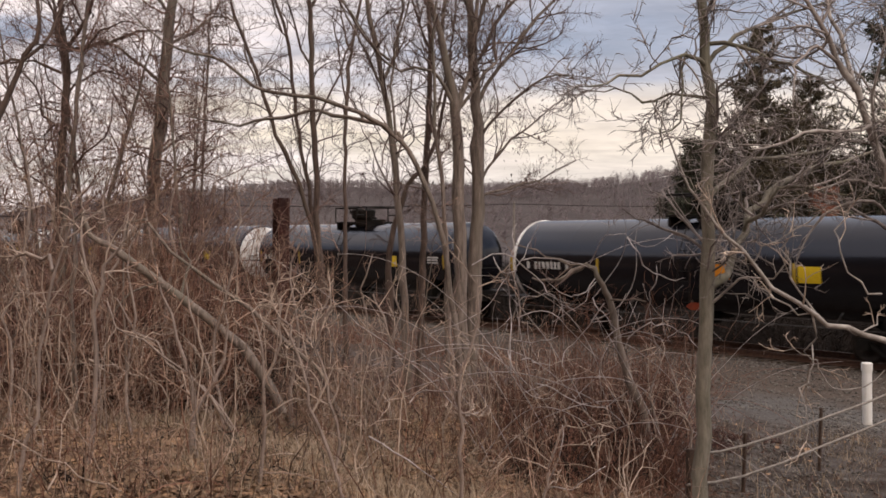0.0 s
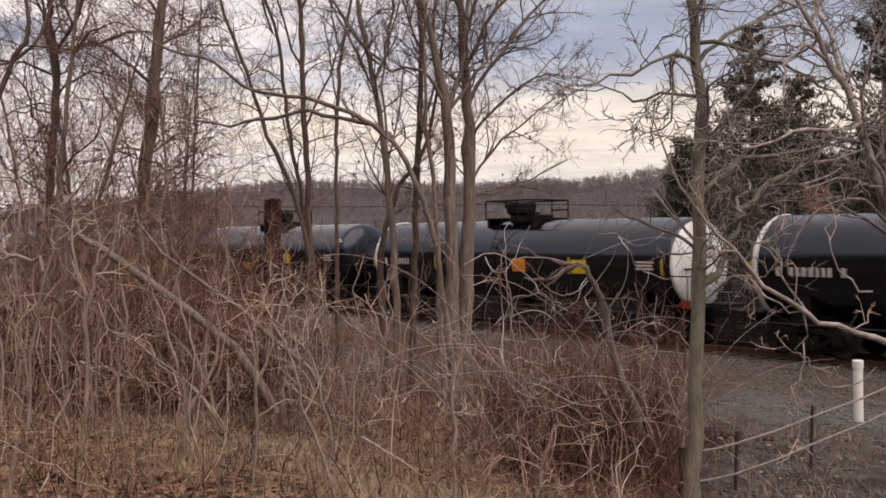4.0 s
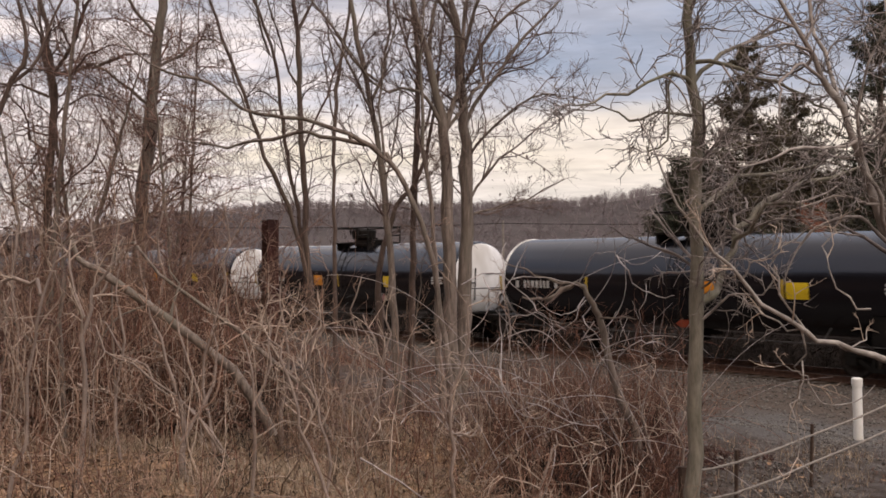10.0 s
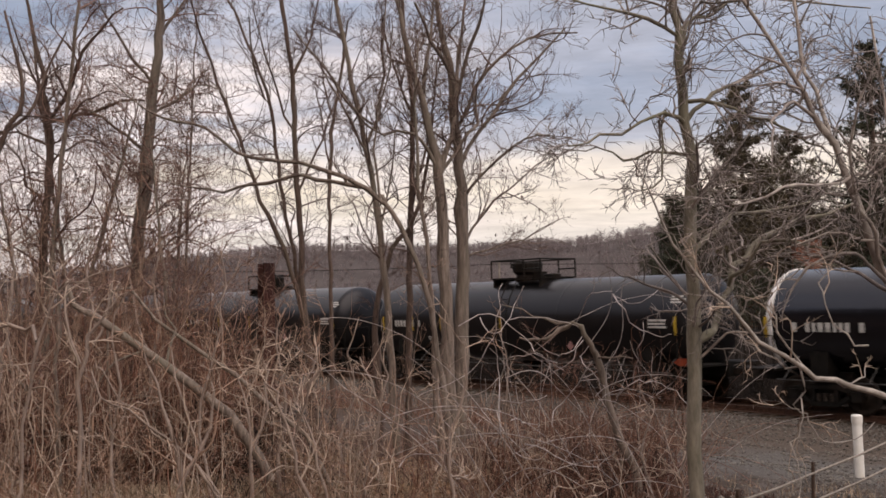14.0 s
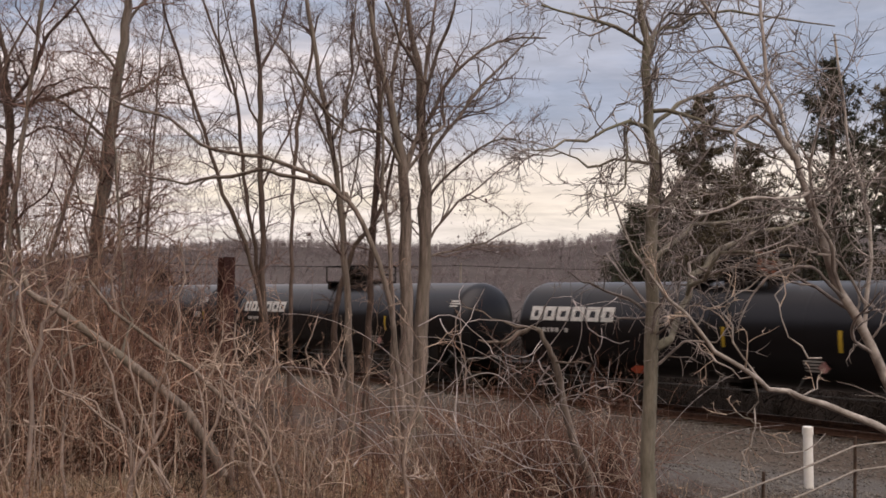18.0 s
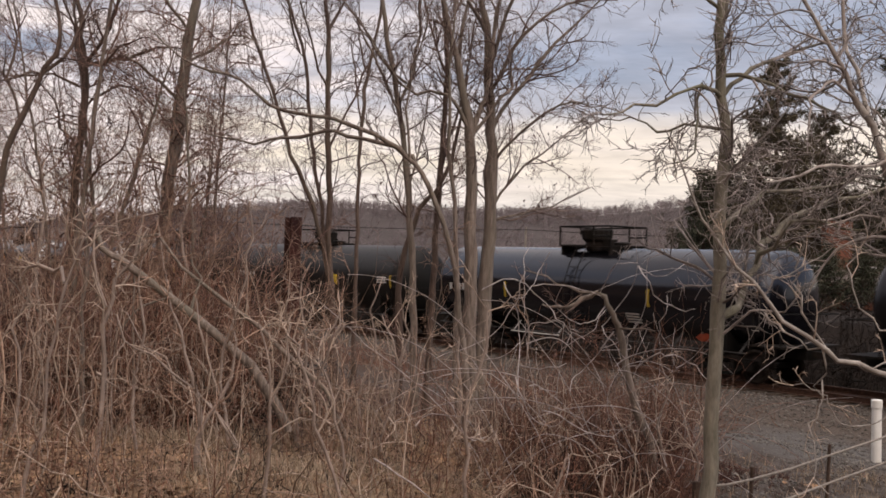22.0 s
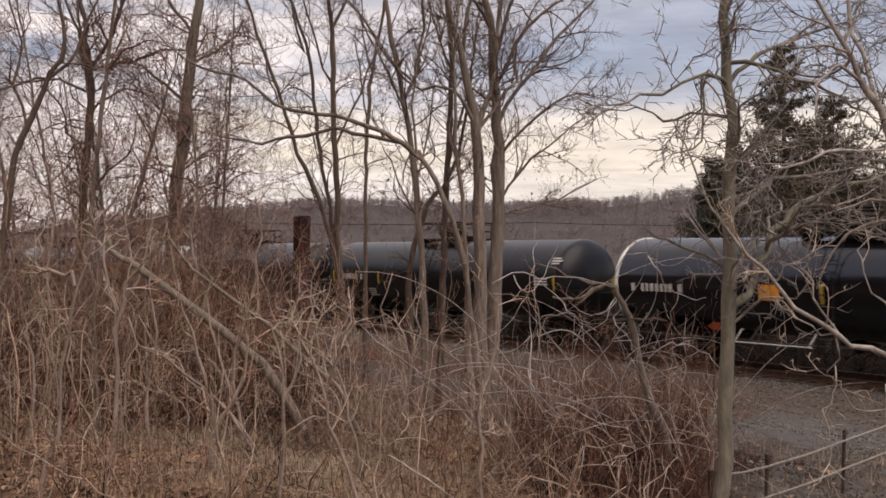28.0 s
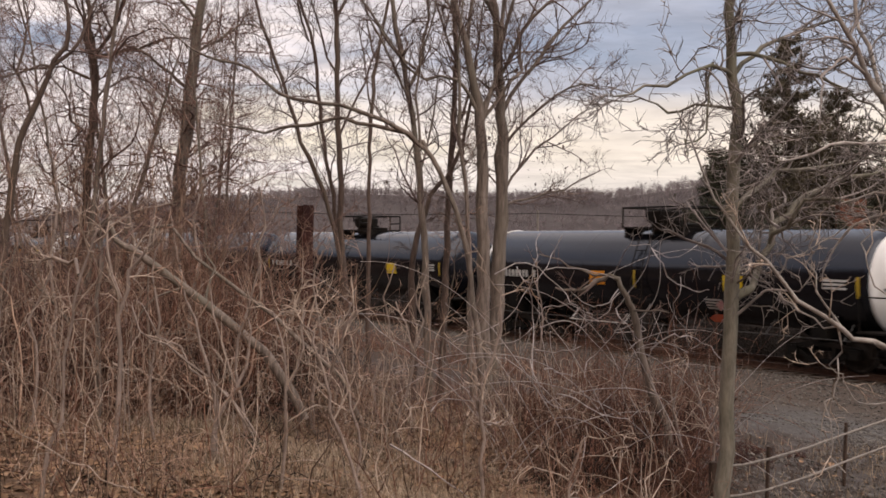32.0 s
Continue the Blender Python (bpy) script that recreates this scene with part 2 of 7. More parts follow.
def ground_material():
    m = bpy.data.materials.new("ground of litter, gravel and far grass")
    m.use_nodes = True
    nt = m.node_tree
    N, L = nt.nodes.new, nt.links.new
    b = nt.nodes["Principled BSDF"]
    b.inputs["Roughness"].default_value = 0.95
    b.inputs["Specular IOR Level"].default_value = 0.15
    co = N("ShaderNodeTexCoord")

    def noise_of(scale, detail=6, rough=0.6):
        n = N("ShaderNodeTexNoise"); n.inputs["Scale"].default_value = scale; n.inputs["Detail"].default_value = detail; n.inputs["Roughness"].default_value = rough
        L(co.outputs["Object"], n.inputs["Vector"]); return n.outputs["Fac"]

    def ramp(src, *stops):
        r = N("ShaderNodeValToRGB")
        e = r.color_ramp.elements
        e[0].position, e[0].color = stops[0][0], (*stops[0][1], 1)
        e[1].position, e[1].color = stops[-1][0], (*stops[-1][1], 1)
        for p, c in stops[1:-1]:
            e.new(p).color = (*c, 1)
        L(src, r.inputs[0]); return r.outputs[0]

    def mixed(f, a, bb):
        x = N("ShaderNodeMix"); x.data_type = "RGBA"
        L(f, x.inputs["Factor"]); L(a, x.inputs["A"]); L(bb, x.inputs["B"]); return x.outputs["Result"]

    # distance from the track's line
    dot = N("ShaderNodeVectorMath"); dot.operation = "DOT_PRODUCT"; dot.inputs[1].default_value = (-NX, -NY, 0)
    L(co.outputs["Object"], dot.inputs[0])
    q = N("ShaderNodeMath"); q.operation = "ADD"; q.inputs[1].default_value = DIST; L(dot.outputs["Value"], q.inputs[0])
    wob = N("ShaderNodeMath"); wob.operation = "MULTIPLY_ADD"; wob.inputs[1].default_value = 5.0; L(noise_of(0.45, 5), wob.inputs[0]); L(q.outputs[0], wob.inputs[2])

    def step(lo, hi):
        r = N("ShaderNodeMapRange"); r.inputs["From Min"].default_value = lo; r.inputs["From Max"].default_value = hi
        L(wob.outputs[0], r.inputs["Value"]); return r.outputs[0]

    litter = mixed(ramp(noise_of(0.7), (0.35, (0, 0, 0)), (0.65, (1, 1, 1))),
                   ramp(noise_of(14, 8, 0.75), (0.3, (0.072, 0.044, 0.030)), (0.5, (0.135, 0.084, 0.057)), (0.72, (0.25, 0.162, 0.108))),
                   ramp(noise_of(17, 8, 0.75), (0.3, (0.068, 0.042, 0.029)), (0.7, (0.20, 0.132, 0.09))))
    gravel = ramp(noise_of(22, 9, 0.8), (0.3, (0.036, 0.034, 0.033)), (0.5, (0.098, 0.093, 0.089)), (0.72, (0.22, 0.211, 0.205)))
    ballast = ramp(noise_of(16, 9, 0.8), (0.3, (0.035, 0.027, 0.023)), (0.7, (0.15, 0.125, 0.108)))
    field = ramp(noise_of(0.06, 8), (0.3, (0.050, 0.042, 0.041)), (0.7, (0.088, 0.074, 0.071)))
    # near-black ground colour stands in for the shade seen under the cars
    shade_soil = ramp(noise_of(3, 8, 0.7), (0.3, (0.008, 0.006, 0.005)), (0.7, (0.026, 0.019, 0.016)))
    c = mixed(step(-40, -22), field, shade_soil)
    c = mixed(step(-0.6, 0.4), c, ballast)
    dirt = ramp(noise_of(9, 9, 0.8), (0.3, (0.030, 0.026, 0.024)), (0.5, (0.098, 0.087, 0.080)), (0.72, (0.21, 0.188, 0.174)))
    dirt = mixed(ramp(noise_of(2.3, 6, 0.7), (0.42, (0, 0, 0)), (0.58, (1, 1, 1))), dirt, ramp(noise_of(12, 8, 0.8), (0.3, (0.018, 0.013, 0.011)), (0.7, (0.085, 0.064, 0.052))))
    along = N("ShaderNodeVectorMath"); along.operation = "DOT_PRODUCT"; along.inputs[1].default_value = (DX, DY, 0)
    L(co.outputs["Object"], along.inputs[0])
    wob2 = N("ShaderNodeMath"); wob2.operation = "MULTIPLY_ADD"; wob2.inputs[1].default_value = 9.0; L(noise_of(0.3, 5), wob2.inputs[0]); L(along.outputs["Value"], wob2.inputs[2])
    near = N("ShaderNodeMapRange"); near.inputs["From Min"].default_value = -12; near.inputs["From Max"].default_value = -9.5
    L(wob2.outputs[0], near.inputs["Value"])
    brown = ramp(noise_of(9, 9, 0.8), (0.3, (0.024, 0.015, 0.011)), (0.5, (0.070, 0.047, 0.035)), (0.72, (0.145, 0.102, 0.076)))
    c = mixed(step(6.6, 7.6), c, mixed(near.outputs[0], brown, gravel))
    c = mixed(step(13.0, 14.6), c, dirt)
    sx = N("ShaderNodeSeparateXYZ"); L(co.outputs["Object"], sx.inputs[0])
    wx = N("ShaderNodeMath"); wx.operation = "MULTIPLY_ADD"; wx.inputs[1].default_value = 1.6; L(noise_of(0.8, 5), wx.inputs[0]); L(sx.outputs["X"], wx.inputs[2])
    yard = N("ShaderNodeMapRange"); yard.inputs["From Min"].default_value = 2.6; yard.inputs["From Max"].default_value = 3.6
    L(wx.outputs[0], yard.inputs["Value"])
    c = mixed(step(15.0, 17.5), c, mixed(yard.outputs[0], litter, dirt))
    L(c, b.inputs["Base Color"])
    bn = N("ShaderNodeBump"); bn.inputs["Strength"].default_value = 0.7; bn.inputs["Distance"].default_value = 0.03
    L(noise_of(30, 6, 0.8), bn.inputs["Height"]); L(bn.outputs[0], b.inputs["Normal"])
    return m


# ---- mesh helpers ----
def mesh_of(name, verts, faces, mat, smooth=False):
    me = bpy.data.meshes.new(name)
    verts = np.asarray(verts, dtype=np.float32).reshape(-1, 3)
    faces = np.asarray(faces, dtype=np.int32)
    k = faces.shape[1]
    me.vertices.add(len(verts)); me.vertices.foreach_set("co", verts.ravel())
    me.loops.add(faces.size); me.loops.foreach_set("vertex_index", faces.ravel())
    me.polygons.add(len(faces))
    me.polygons.foreach_set("loop_start", np.arange(0, faces.size, k, dtype=np.int32))
    if smooth:
        me.polygons.foreach_set("use_smooth", np.ones(len(faces), dtype=bool))
    me.update(calc_edges=True)
    me.materials.append(mat)
    return me


def tube_arrays(P, R, sides):
    """Tubes along N lines of K points: verts and quads."""
    N, K, _ = P.shape
    T = np.empty_like(P)
    T[:, 1:-1] = P[:, 2:] - P[:, :-2]; T[:, 0] = P[:, 1] - P[:, 0]; T[:, -1] = P[:, -1] - P[:, -2]
    T /= np.linalg.norm(T, axis=2, keepdims=True) + 1e-9
    main = P[:, -1] - P[:, 0]
    ref = np.where((np.abs(main[:, 2]) > 0.8 * np.linalg.norm(main, axis=1))[:, None], np.array([1.0, 0.13, 0.0]), np.array([0.09, 0.05, 1.0]))[:, None, :]
    A = np.cross(T, ref); A /= np.linalg.norm(A, axis=2, keepdims=True) + 1e-9
    B = np.cross(T, A)
    an = np.arange(sides) * 2 * np.pi / sides
    V = P[:, :, None, :] + R[:, :, None, None] * (A[:, :, None, :] * np.cos(an)[None, None, :, None] + B[:, :, None, :] * np.sin(an)[None, None, :, None])
    base = (np.arange(N) * K * sides)[:, None, None] + (np.arange(K - 1) * sides)[None, :, None]
    j = np.arange(sides)[None, None, :]; jn = (j + 1) % sides
    F = np.stack([base + j, base + jn, base + sides + jn, base + sides + j], axis=-1)
    return V.reshape(-1, 3), F.reshape(-1, 4)


def tubes(name, lines, mat, sides=3):
    """One mesh of tubes; lines: (points, radii) of any length."""
    by = {}
    for p, r in lines:
        by.setdefault(len(p), []).append((p, r))
    V, F, n = [], [], 0
    for k, group in by.items():
        v, f = tube_arrays(np.array([g[0] for g in group], dtype=float), np.array([g[1] for g in group], dtype=float), sides)
        V.append(v); F.append(f + n); n += len(v)
    return mesh_of(name, np.concatenate(V), np.concatenate(F), mat, smooth=sides > 4)


def part(name, data, parent, label="", m=None, kind=""):
    """A mesh as a part of a thing or of a part."""
    ob = new(name, data)
    ob.parent = parent
    if m is not None:
        ob.matrix_basis = m
    return tagged(ob, label, kind=kind)


def from_bm(name, bm, mat, smooth=False):
    me = bpy.data.meshes.new(name)
    bmesh.ops.recalc_face_normals(bm, faces=bm.faces)
    bm.to_mesh(me); bm.free()
    if smooth:
        me.polygons.foreach_set("use_smooth", np.ones(len(me.polygons), dtype=bool))
    me.materials.append(mat)
    return me


def box(bm, x0, x1, y0, y1, z0, z1):
    vs = [bm.verts.new((x, y, z)) for x in (x0, x1) for y in (y0, y1) for z in (z0, z1)]
    for f in ((0, 1, 3, 2), (4, 6, 7, 5), (0, 4, 5, 1), (2, 3, 7, 6), (0, 2, 6, 4), (1, 5, 7, 3)):
        bm.faces.new([vs[i] for i in f])


def box_mesh(name, dims, mat, bevel=0.0):
    bm = bmesh.new()
    box(bm, *dims)
    if bevel:
        bmesh.ops.bevel(bm, geom=bm.edges[:], offset=bevel, segments=2, affect="EDGES")
    return from_bm(name, bm, mat)


def rod(bm, a, b, r, n=6):
    a, b = Vector(a), Vector(b)
    q = (b - a).to_track_quat("Z", "Y")
    rings = [[bm.verts.new(e + q @ Vector((r * math.cos(2 * math.pi * i / n), r * math.sin(2 * math.pi * i / n), 0))) for i in range(n)] for e in (a, b)]
    for i in range(n):
        bm.faces.new((rings[0][i], rings[0][(i + 1) % n], rings[1][(i + 1) % n], rings[1][i]))
    bm.faces.new(rings[0]); bm.faces.new(rings[1])


def rod_mesh(name, ends, r, mat, n=6):
    bm = bmesh.new()
    for a, b in ends:
        rod(bm, a, b, r, n)
    return from_bm(name, bm, mat)


def lathe(bm, profile, n=32, axis="X"):
    """Turns (along, radius) pairs round an axis."""
    rings = []
    for a, r in profile:
        ring = []
        for i in range(n):
            c, s = math.cos(2 * math.pi * i / n), math.sin(2 * math.pi * i / n)
            ring.append(bm.verts.new((a, r * c, r * s) if axis == "X" else (r * c, a, r * s) if axis == "Y" else (r * c, r * s, a)))
        rings.append(ring)
    for r0, r1 in zip(rings, rings[1:]):
        for i in range(n):
            bm.faces.new((r0[i], r0[(i + 1) % n], r1[(i + 1) % n], r1[i]))
    bm.faces.new(rings[0]); bm.faces.new(rings[-1])


# ---- ground ----
def smoothstep(a, b, x):
    t = np.clip((x - a) / (b - a), 0, 1)
    return t * t * (3 - 2 * t)


# the far bank at -8.5 is added to darken the gap under the cars
Q_STEPS = (-4000, -60, -8.5, -5.2, -4.2, -2.6, 2.4, 3.8, 6.2, 9.6, 14, 20, 25.5, 30, 40, 62, 110, 4000)
# past 30, behind the eye, an unseen hillside is added to darken tank reflections
Q_HEIGHTS = (0.6, 0.8, 1.35, -0.75, -0.75, -0.22, -0.22, -0.50, -0.45, 0.10, 0.62, 1.18, 1.62, 2.4, 9.5, 25, 38, 40)
HILL_X = (-1.2, -0.55, -0.42, -0.30, -0.20, -0.08, 0.06, 0.13, 0.21, 0.45, 1.2)
HILL_H = (5, 8.5, 12.0, 16.5, 20.5, 25.1, 23.6, 22.4, 27.4, 31, 30)


def waves(x, y, f, seed):
    r = np.random.RandomState(seed)
    z = 0
    for _ in range(7):
        a, ph, k = r.uniform(0, 6.28), r.uniform(0, 6.28), f * r.uniform(0.6, 1.8)
        z = z + np.sin((x * np.cos(a) + y * np.sin(a)) * k + ph) / 7 ** 0.5
    return z


def ground_z(x, y):
    x, y = np.asarray(x, float), np.asarray(y, float)
    q = DIST - (x * NX + y * NY)
    z = np.interp(q, Q_STEPS, Q_HEIGHTS)
    bank = smoothstep(8, 13, q)
    z = z + bank * (0.10 * waves(x, y, 0.9, 1) + 0.05 * waves(x, y, 2.6, 2)) + 0.025 * waves(x, y, 3.0, 3) * smoothstep(2.5, 4.5, np.abs(q))
    d = np.hypot(x, y)
    hill = np.interp(np.arctan2(x, np.maximum(y, 1e-6)) , HILL_X, HILL_H) * smoothstep(230, 470, d) * (y > 0) * smoothstep(40, 110, -q)
    return z + hill + smoothstep(200, 400, d) * 1.2 * waves(x, y, 0.03, 4)


def build_ground():
    def steps(lo, hi, fine, far):
        g = [0.0]
        while g[-1] < far:
            grow = g[-1] * 0.13 + fine
            g.append(g[-1] + (min(grow, 13.0) if g[-1] < 600 else grow))
        g = np.array(g[1:])
        return np.concatenate([lo - g[::-1], np.arange(lo, hi, fine), hi + g])
    ss, qq = steps(-62, 16, 0.45, 3500), steps(-9, 30, 0.36, 3500)
    S, Q = np.meshgrid(ss, qq, indexing="ij")
    X = NX * (DIST - Q) + DX * S; Y = NY * (DIST - Q) + DY * S
    V = np.stack([X, Y, ground_z(X, Y)], -1)
    n, m = S.shape
    i = (np.arange(n - 1) * m)[:, None] + np.arange(m - 1)[None]
    F = np.stack([i, i + m, i + m + 1, i + 1], -1).reshape(-1, 4)
    ob = new("ground", mesh_of("ground", V, F[:, ::-1], ground_material(), True))
    tagged(ob, "leaf-littered bank sloping down to a gravel strip and fields", "ground", kind="structure")


build_ground()


# ---- the track ----
def build_track():
    for side in (-1, 1):
        prof = [(-0.07, 0), (0.07, 0), (0.07, 0.012), (0.012, 0.03), (0.012, 0.125), (0.036, 0.14), (0.036, 0.172), (-0.036, 0.172), (-0.036, 0.14), (-0.012, 0.125), (-0.012, 0.03), (-0.07, 0.012)]
        bm = bmesh.new()
        ends = [[bm.verts.new((s, side * 0.755 + y, z - 0.172)) for y, z in prof] for s in (-700, 560)]
        for i in range(len(prof)):
            bm.faces.new((ends[0][i], ends[0][(i + 1) % len(prof)], ends[1][(i + 1) % len(prof)], ends[1][i]))
        ob = new("rail", from_bm("rail", bm, RAIL))
        ob.matrix_basis = Matrix.Translation(on_track(0, 0)) @ pose(0, 0, 0, 0, 0, TURN)
        tagged(ob, "rusty steel running rail of the railway track", "rail", "rails", "structure")
    tie = box_mesh("tie", (-0.115, 0.115, -1.3, 1.3, -0.36, -0.172), TIE, 0.012)
    rng = random.Random(3)
    line = new("track_bed")
    line.matrix_basis = Matrix.Translation(on_track(0, 0)) @ pose(0, 0, 0, 0, 0, TURN)
    tagged(line, "dark creosoted wooden ties laid in stone ballast", "track", kind="structure")
    for i in range(260):
        part("tie", tie, line, m=pose(-112 + 0.5 * i + rng.uniform(-0.03, 0.03), rng.uniform(-0.06, 0.06), rng.uniform(-0.012, 0), 0, 0, rng.uniform(-1.2, 1.2)))
    # ballast stones round the ties
    r = np.random.RandomState(5)
    n = 23000
    s, q = r.uniform(-62, -6, n), r.uniform(0.9, 4.4, n)
    far = r.rand(n) < 0.36
    q = np.where(far, r.uniform(4.4, 9.5, n), q)
    P = np.stack([NX * (DIST - q) + DX * s, NY * (DIST - q) + DY * s], -1)
    z = ground_z(P[:, 0], P[:, 1])
    octa = np.array([(1, 0, 0), (0, 1, 0), (-1, 0, 0), (0, -1, 0), (0, 0, 0.7), (0, 0, -0.7)], float)
    tri = np.array([(0, 1, 4), (1, 2, 4), (2, 3, 4), (3, 0, 4), (1, 0, 5), (2, 1, 5), (3, 2, 5), (0, 3, 5)])
    a = r.uniform(0, 6.28, n); sz = r.uniform(0.022, 0.05, n)
    V = octa[None] * r.uniform(0.6, 1.3, (n, 6, 1)) * sz[:, None, None]
    V = np.stack([V[..., 0] * np.cos(a)[:, None] - V[..., 1] * np.sin(a)[:, None], V[..., 0] * np.sin(a)[:, None] + V[..., 1] * np.cos(a)[:, None], V[..., 2]], -1)
    V += np.concatenate([P, (z + 0.008)[:, None]], 1)[:, None, :]
    F = (tri[None] + (np.arange(n) * 6)[:, None, None]).reshape(-1, 3)
    tagged(new("ballast", mesh_of("ballast", V, F, STONE)), "grey crushed stone ballast beside the rails", "ballast", kind="stuff")


build_track()


# ---- tank cars ----
AXIS, RAD, HALF = 2.33, 1.43, 8.1
HEAD = 0.52


def head_profile(r, x, out, n=7):
    return [(x + out * HEAD * math.sin(a) * r / RAD, r * math.cos(a)) for a in [math.pi / 2 * i / n * 0.985 for i in range(n + 1)]]


def tank_mesh(mat):
    bm = bmesh.new()
    x = HALF - HEAD
    prof = list(reversed(head_profile(RAD, -x, -1))) + [(-x + 0.04, RAD)]
    for a in (-5.0, -2.6, 0.0, 2.6, 5.0):      # weld seams stand slightly proud
        prof += [(a - 0.06, RAD), (a - 0.03, RAD), (a - 0.02, RAD + 0.0025), (a + 0.02, RAD + 0.0025), (a + 0.03, RAD), (a + 0.06, RAD)]
    prof += [(x - 0.04, RAD)] + head_profile(RAD, x, 1)
    lathe(bm, prof, 48)
    for v in bm.verts:
        v.co.z += AXIS
    return from_bm("tank", bm, mat, True)


def shield_mesh(out):
    bm = bmesh.new()
    x = HALF - HEAD
    full = head_profile(RAD + 0.03, out * x, out, 12)[3 if out > 0 else 0:]
    prof = [(full[0][0] - out * 0.03, full[0][1] - 0.02)] + full
    lathe(bm, prof, 48)
    for v in bm.verts:
        v.co.z += AXIS
    return from_bm("head_shield", bm, WHITE, True)


def decal(name, x0, x1, z0, z1, mat, proud=0.008, n=5):
    """A sheet that lies on the tank's side towards the camera."""
    bm = bmesh.new()
    rows = []
    for j in range(n + 1):
        z = z0 + (z1 - z0) * j / n
        y = -math.sqrt(max(0.01, (RAD + proud) ** 2 - (z - AXIS) ** 2))
        rows.append([bm.verts.new((x, y, z)) for x in (x0, x1)])
        rows[-1] += [bm.verts.new((x, y + 0.006, z)) for x in (x0, x1)]
    for a, b in zip(rows, rows[1:]):
        bm.faces.new((a[0], a[1], b[1], b[0])); bm.faces.new((a[3], a[2], b[2], b[3]))
        bm.faces.new((a[2], a[0], b[0], b[2])); bm.faces.new((a[1], a[3], b[3], b[1]))
    return from_bm(name, bm, mat)


def wheel_mesh():
    bm = bmesh.new()
    lathe(bm, [(-0.068, 0.10), (-0.068, 0.20), (-0.03, 0.24), (-0.03, 0.38), (-0.068, 0.40), (-0.068, 0.485), (-0.04, 0.487), (-0.03, 0.46), (0.068, 0.452), (0.068, 0.39), (0.02, 0.37), (0.02, 0.24), (0.068, 0.2), (0.068, 0.1)], 24, "Y")
    return from_bm("wheel", bm, STEEL_DARK, True)


def axle_mesh():
    bm = bmesh.new()
    lathe(bm, [(-1.08, 0.07), (-0.8, 0.075), (-0.5, 0.085), (0.5, 0.085), (0.8, 0.075), (1.08, 0.07)], 12, "Y")
    return from_bm("wheelset", bm, STEEL_DARK, True)


def side_frame_mesh():
    """A cast truck side frame: a bowed top bar, a dropped bottom bar, journal boxes and columns."""
    bm = bmesh.new()
    top = [(-1.12, 0.58), (-0.75, 0.62), (-0.4, 0.70), (0.4, 0.70), (0.75, 0.62), (1.12, 0.58)]
    for (xa, za), (xb, zb) in zip(top, top[1:]):
        vs = [bm.verts.new(p) for p in ((xa, -0.07, za - 0.08), (xb, -0.07, zb - 0.08), (xb, -0.07, zb + 0.05), (xa, -0.07, za + 0.05), (xa, 0.07, za - 0.08), (xb, 0.07, zb - 0.08), (xb, 0.07, zb + 0.05), (xa, 0.07, za + 0.05))]
        for f in ((0, 1, 2, 3), (7, 6, 5, 4), (0, 4, 5, 1), (3, 2, 6, 7), (0, 3, 7, 4), (1, 5, 6, 2)):
            bm.faces.new([vs[i] for i in f])
    low = [(-0.72, 0.46), (-0.36, 0.24), (0.36, 0.24), (0.72, 0.46)]
    for (xa, za), (xb, zb) in zip(low, low[1:]):
        vs = [bm.verts.new(p) for p in ((xa, -0.07, za - 0.06), (xb, -0.07, zb - 0.06), (xb, -0.07, zb + 0.06), (xa, -0.07, za + 0.06), (xa, 0.07, za - 0.06), (xb, 0.07, zb - 0.06), (xb, 0.07, zb + 0.06), (xa, 0.07, za + 0.06))]
        for f in ((0, 1, 2, 3), (7, 6, 5, 4), (0, 4, 5, 1), (3, 2, 6, 7), (0, 3, 7, 4), (1, 5, 6, 2)):
            bm.faces.new([vs[i] for i in f])
    for x in (-0.92, 0.92):
        box(bm, x - 0.15, x + 0.15, -0.11, 0.09, 0.34, 0.60)
    for x in (-0.33, 0.33):
        box(bm, x - 0.05, x + 0.05, -0.07, 0.07, 0.28, 0.64)
    return from_bm("side_frame", bm, BLACK_MATT)


def spring_mesh():
    bm = bmesh.new()
    lathe(bm, [(0.30 + 0.03 * i, 0.075 if i % 2 else 0.06) for i in range(8)], 8, "Z")
    return from_bm("spring", bm, STEEL_DARK)


CAR_MESH = {}


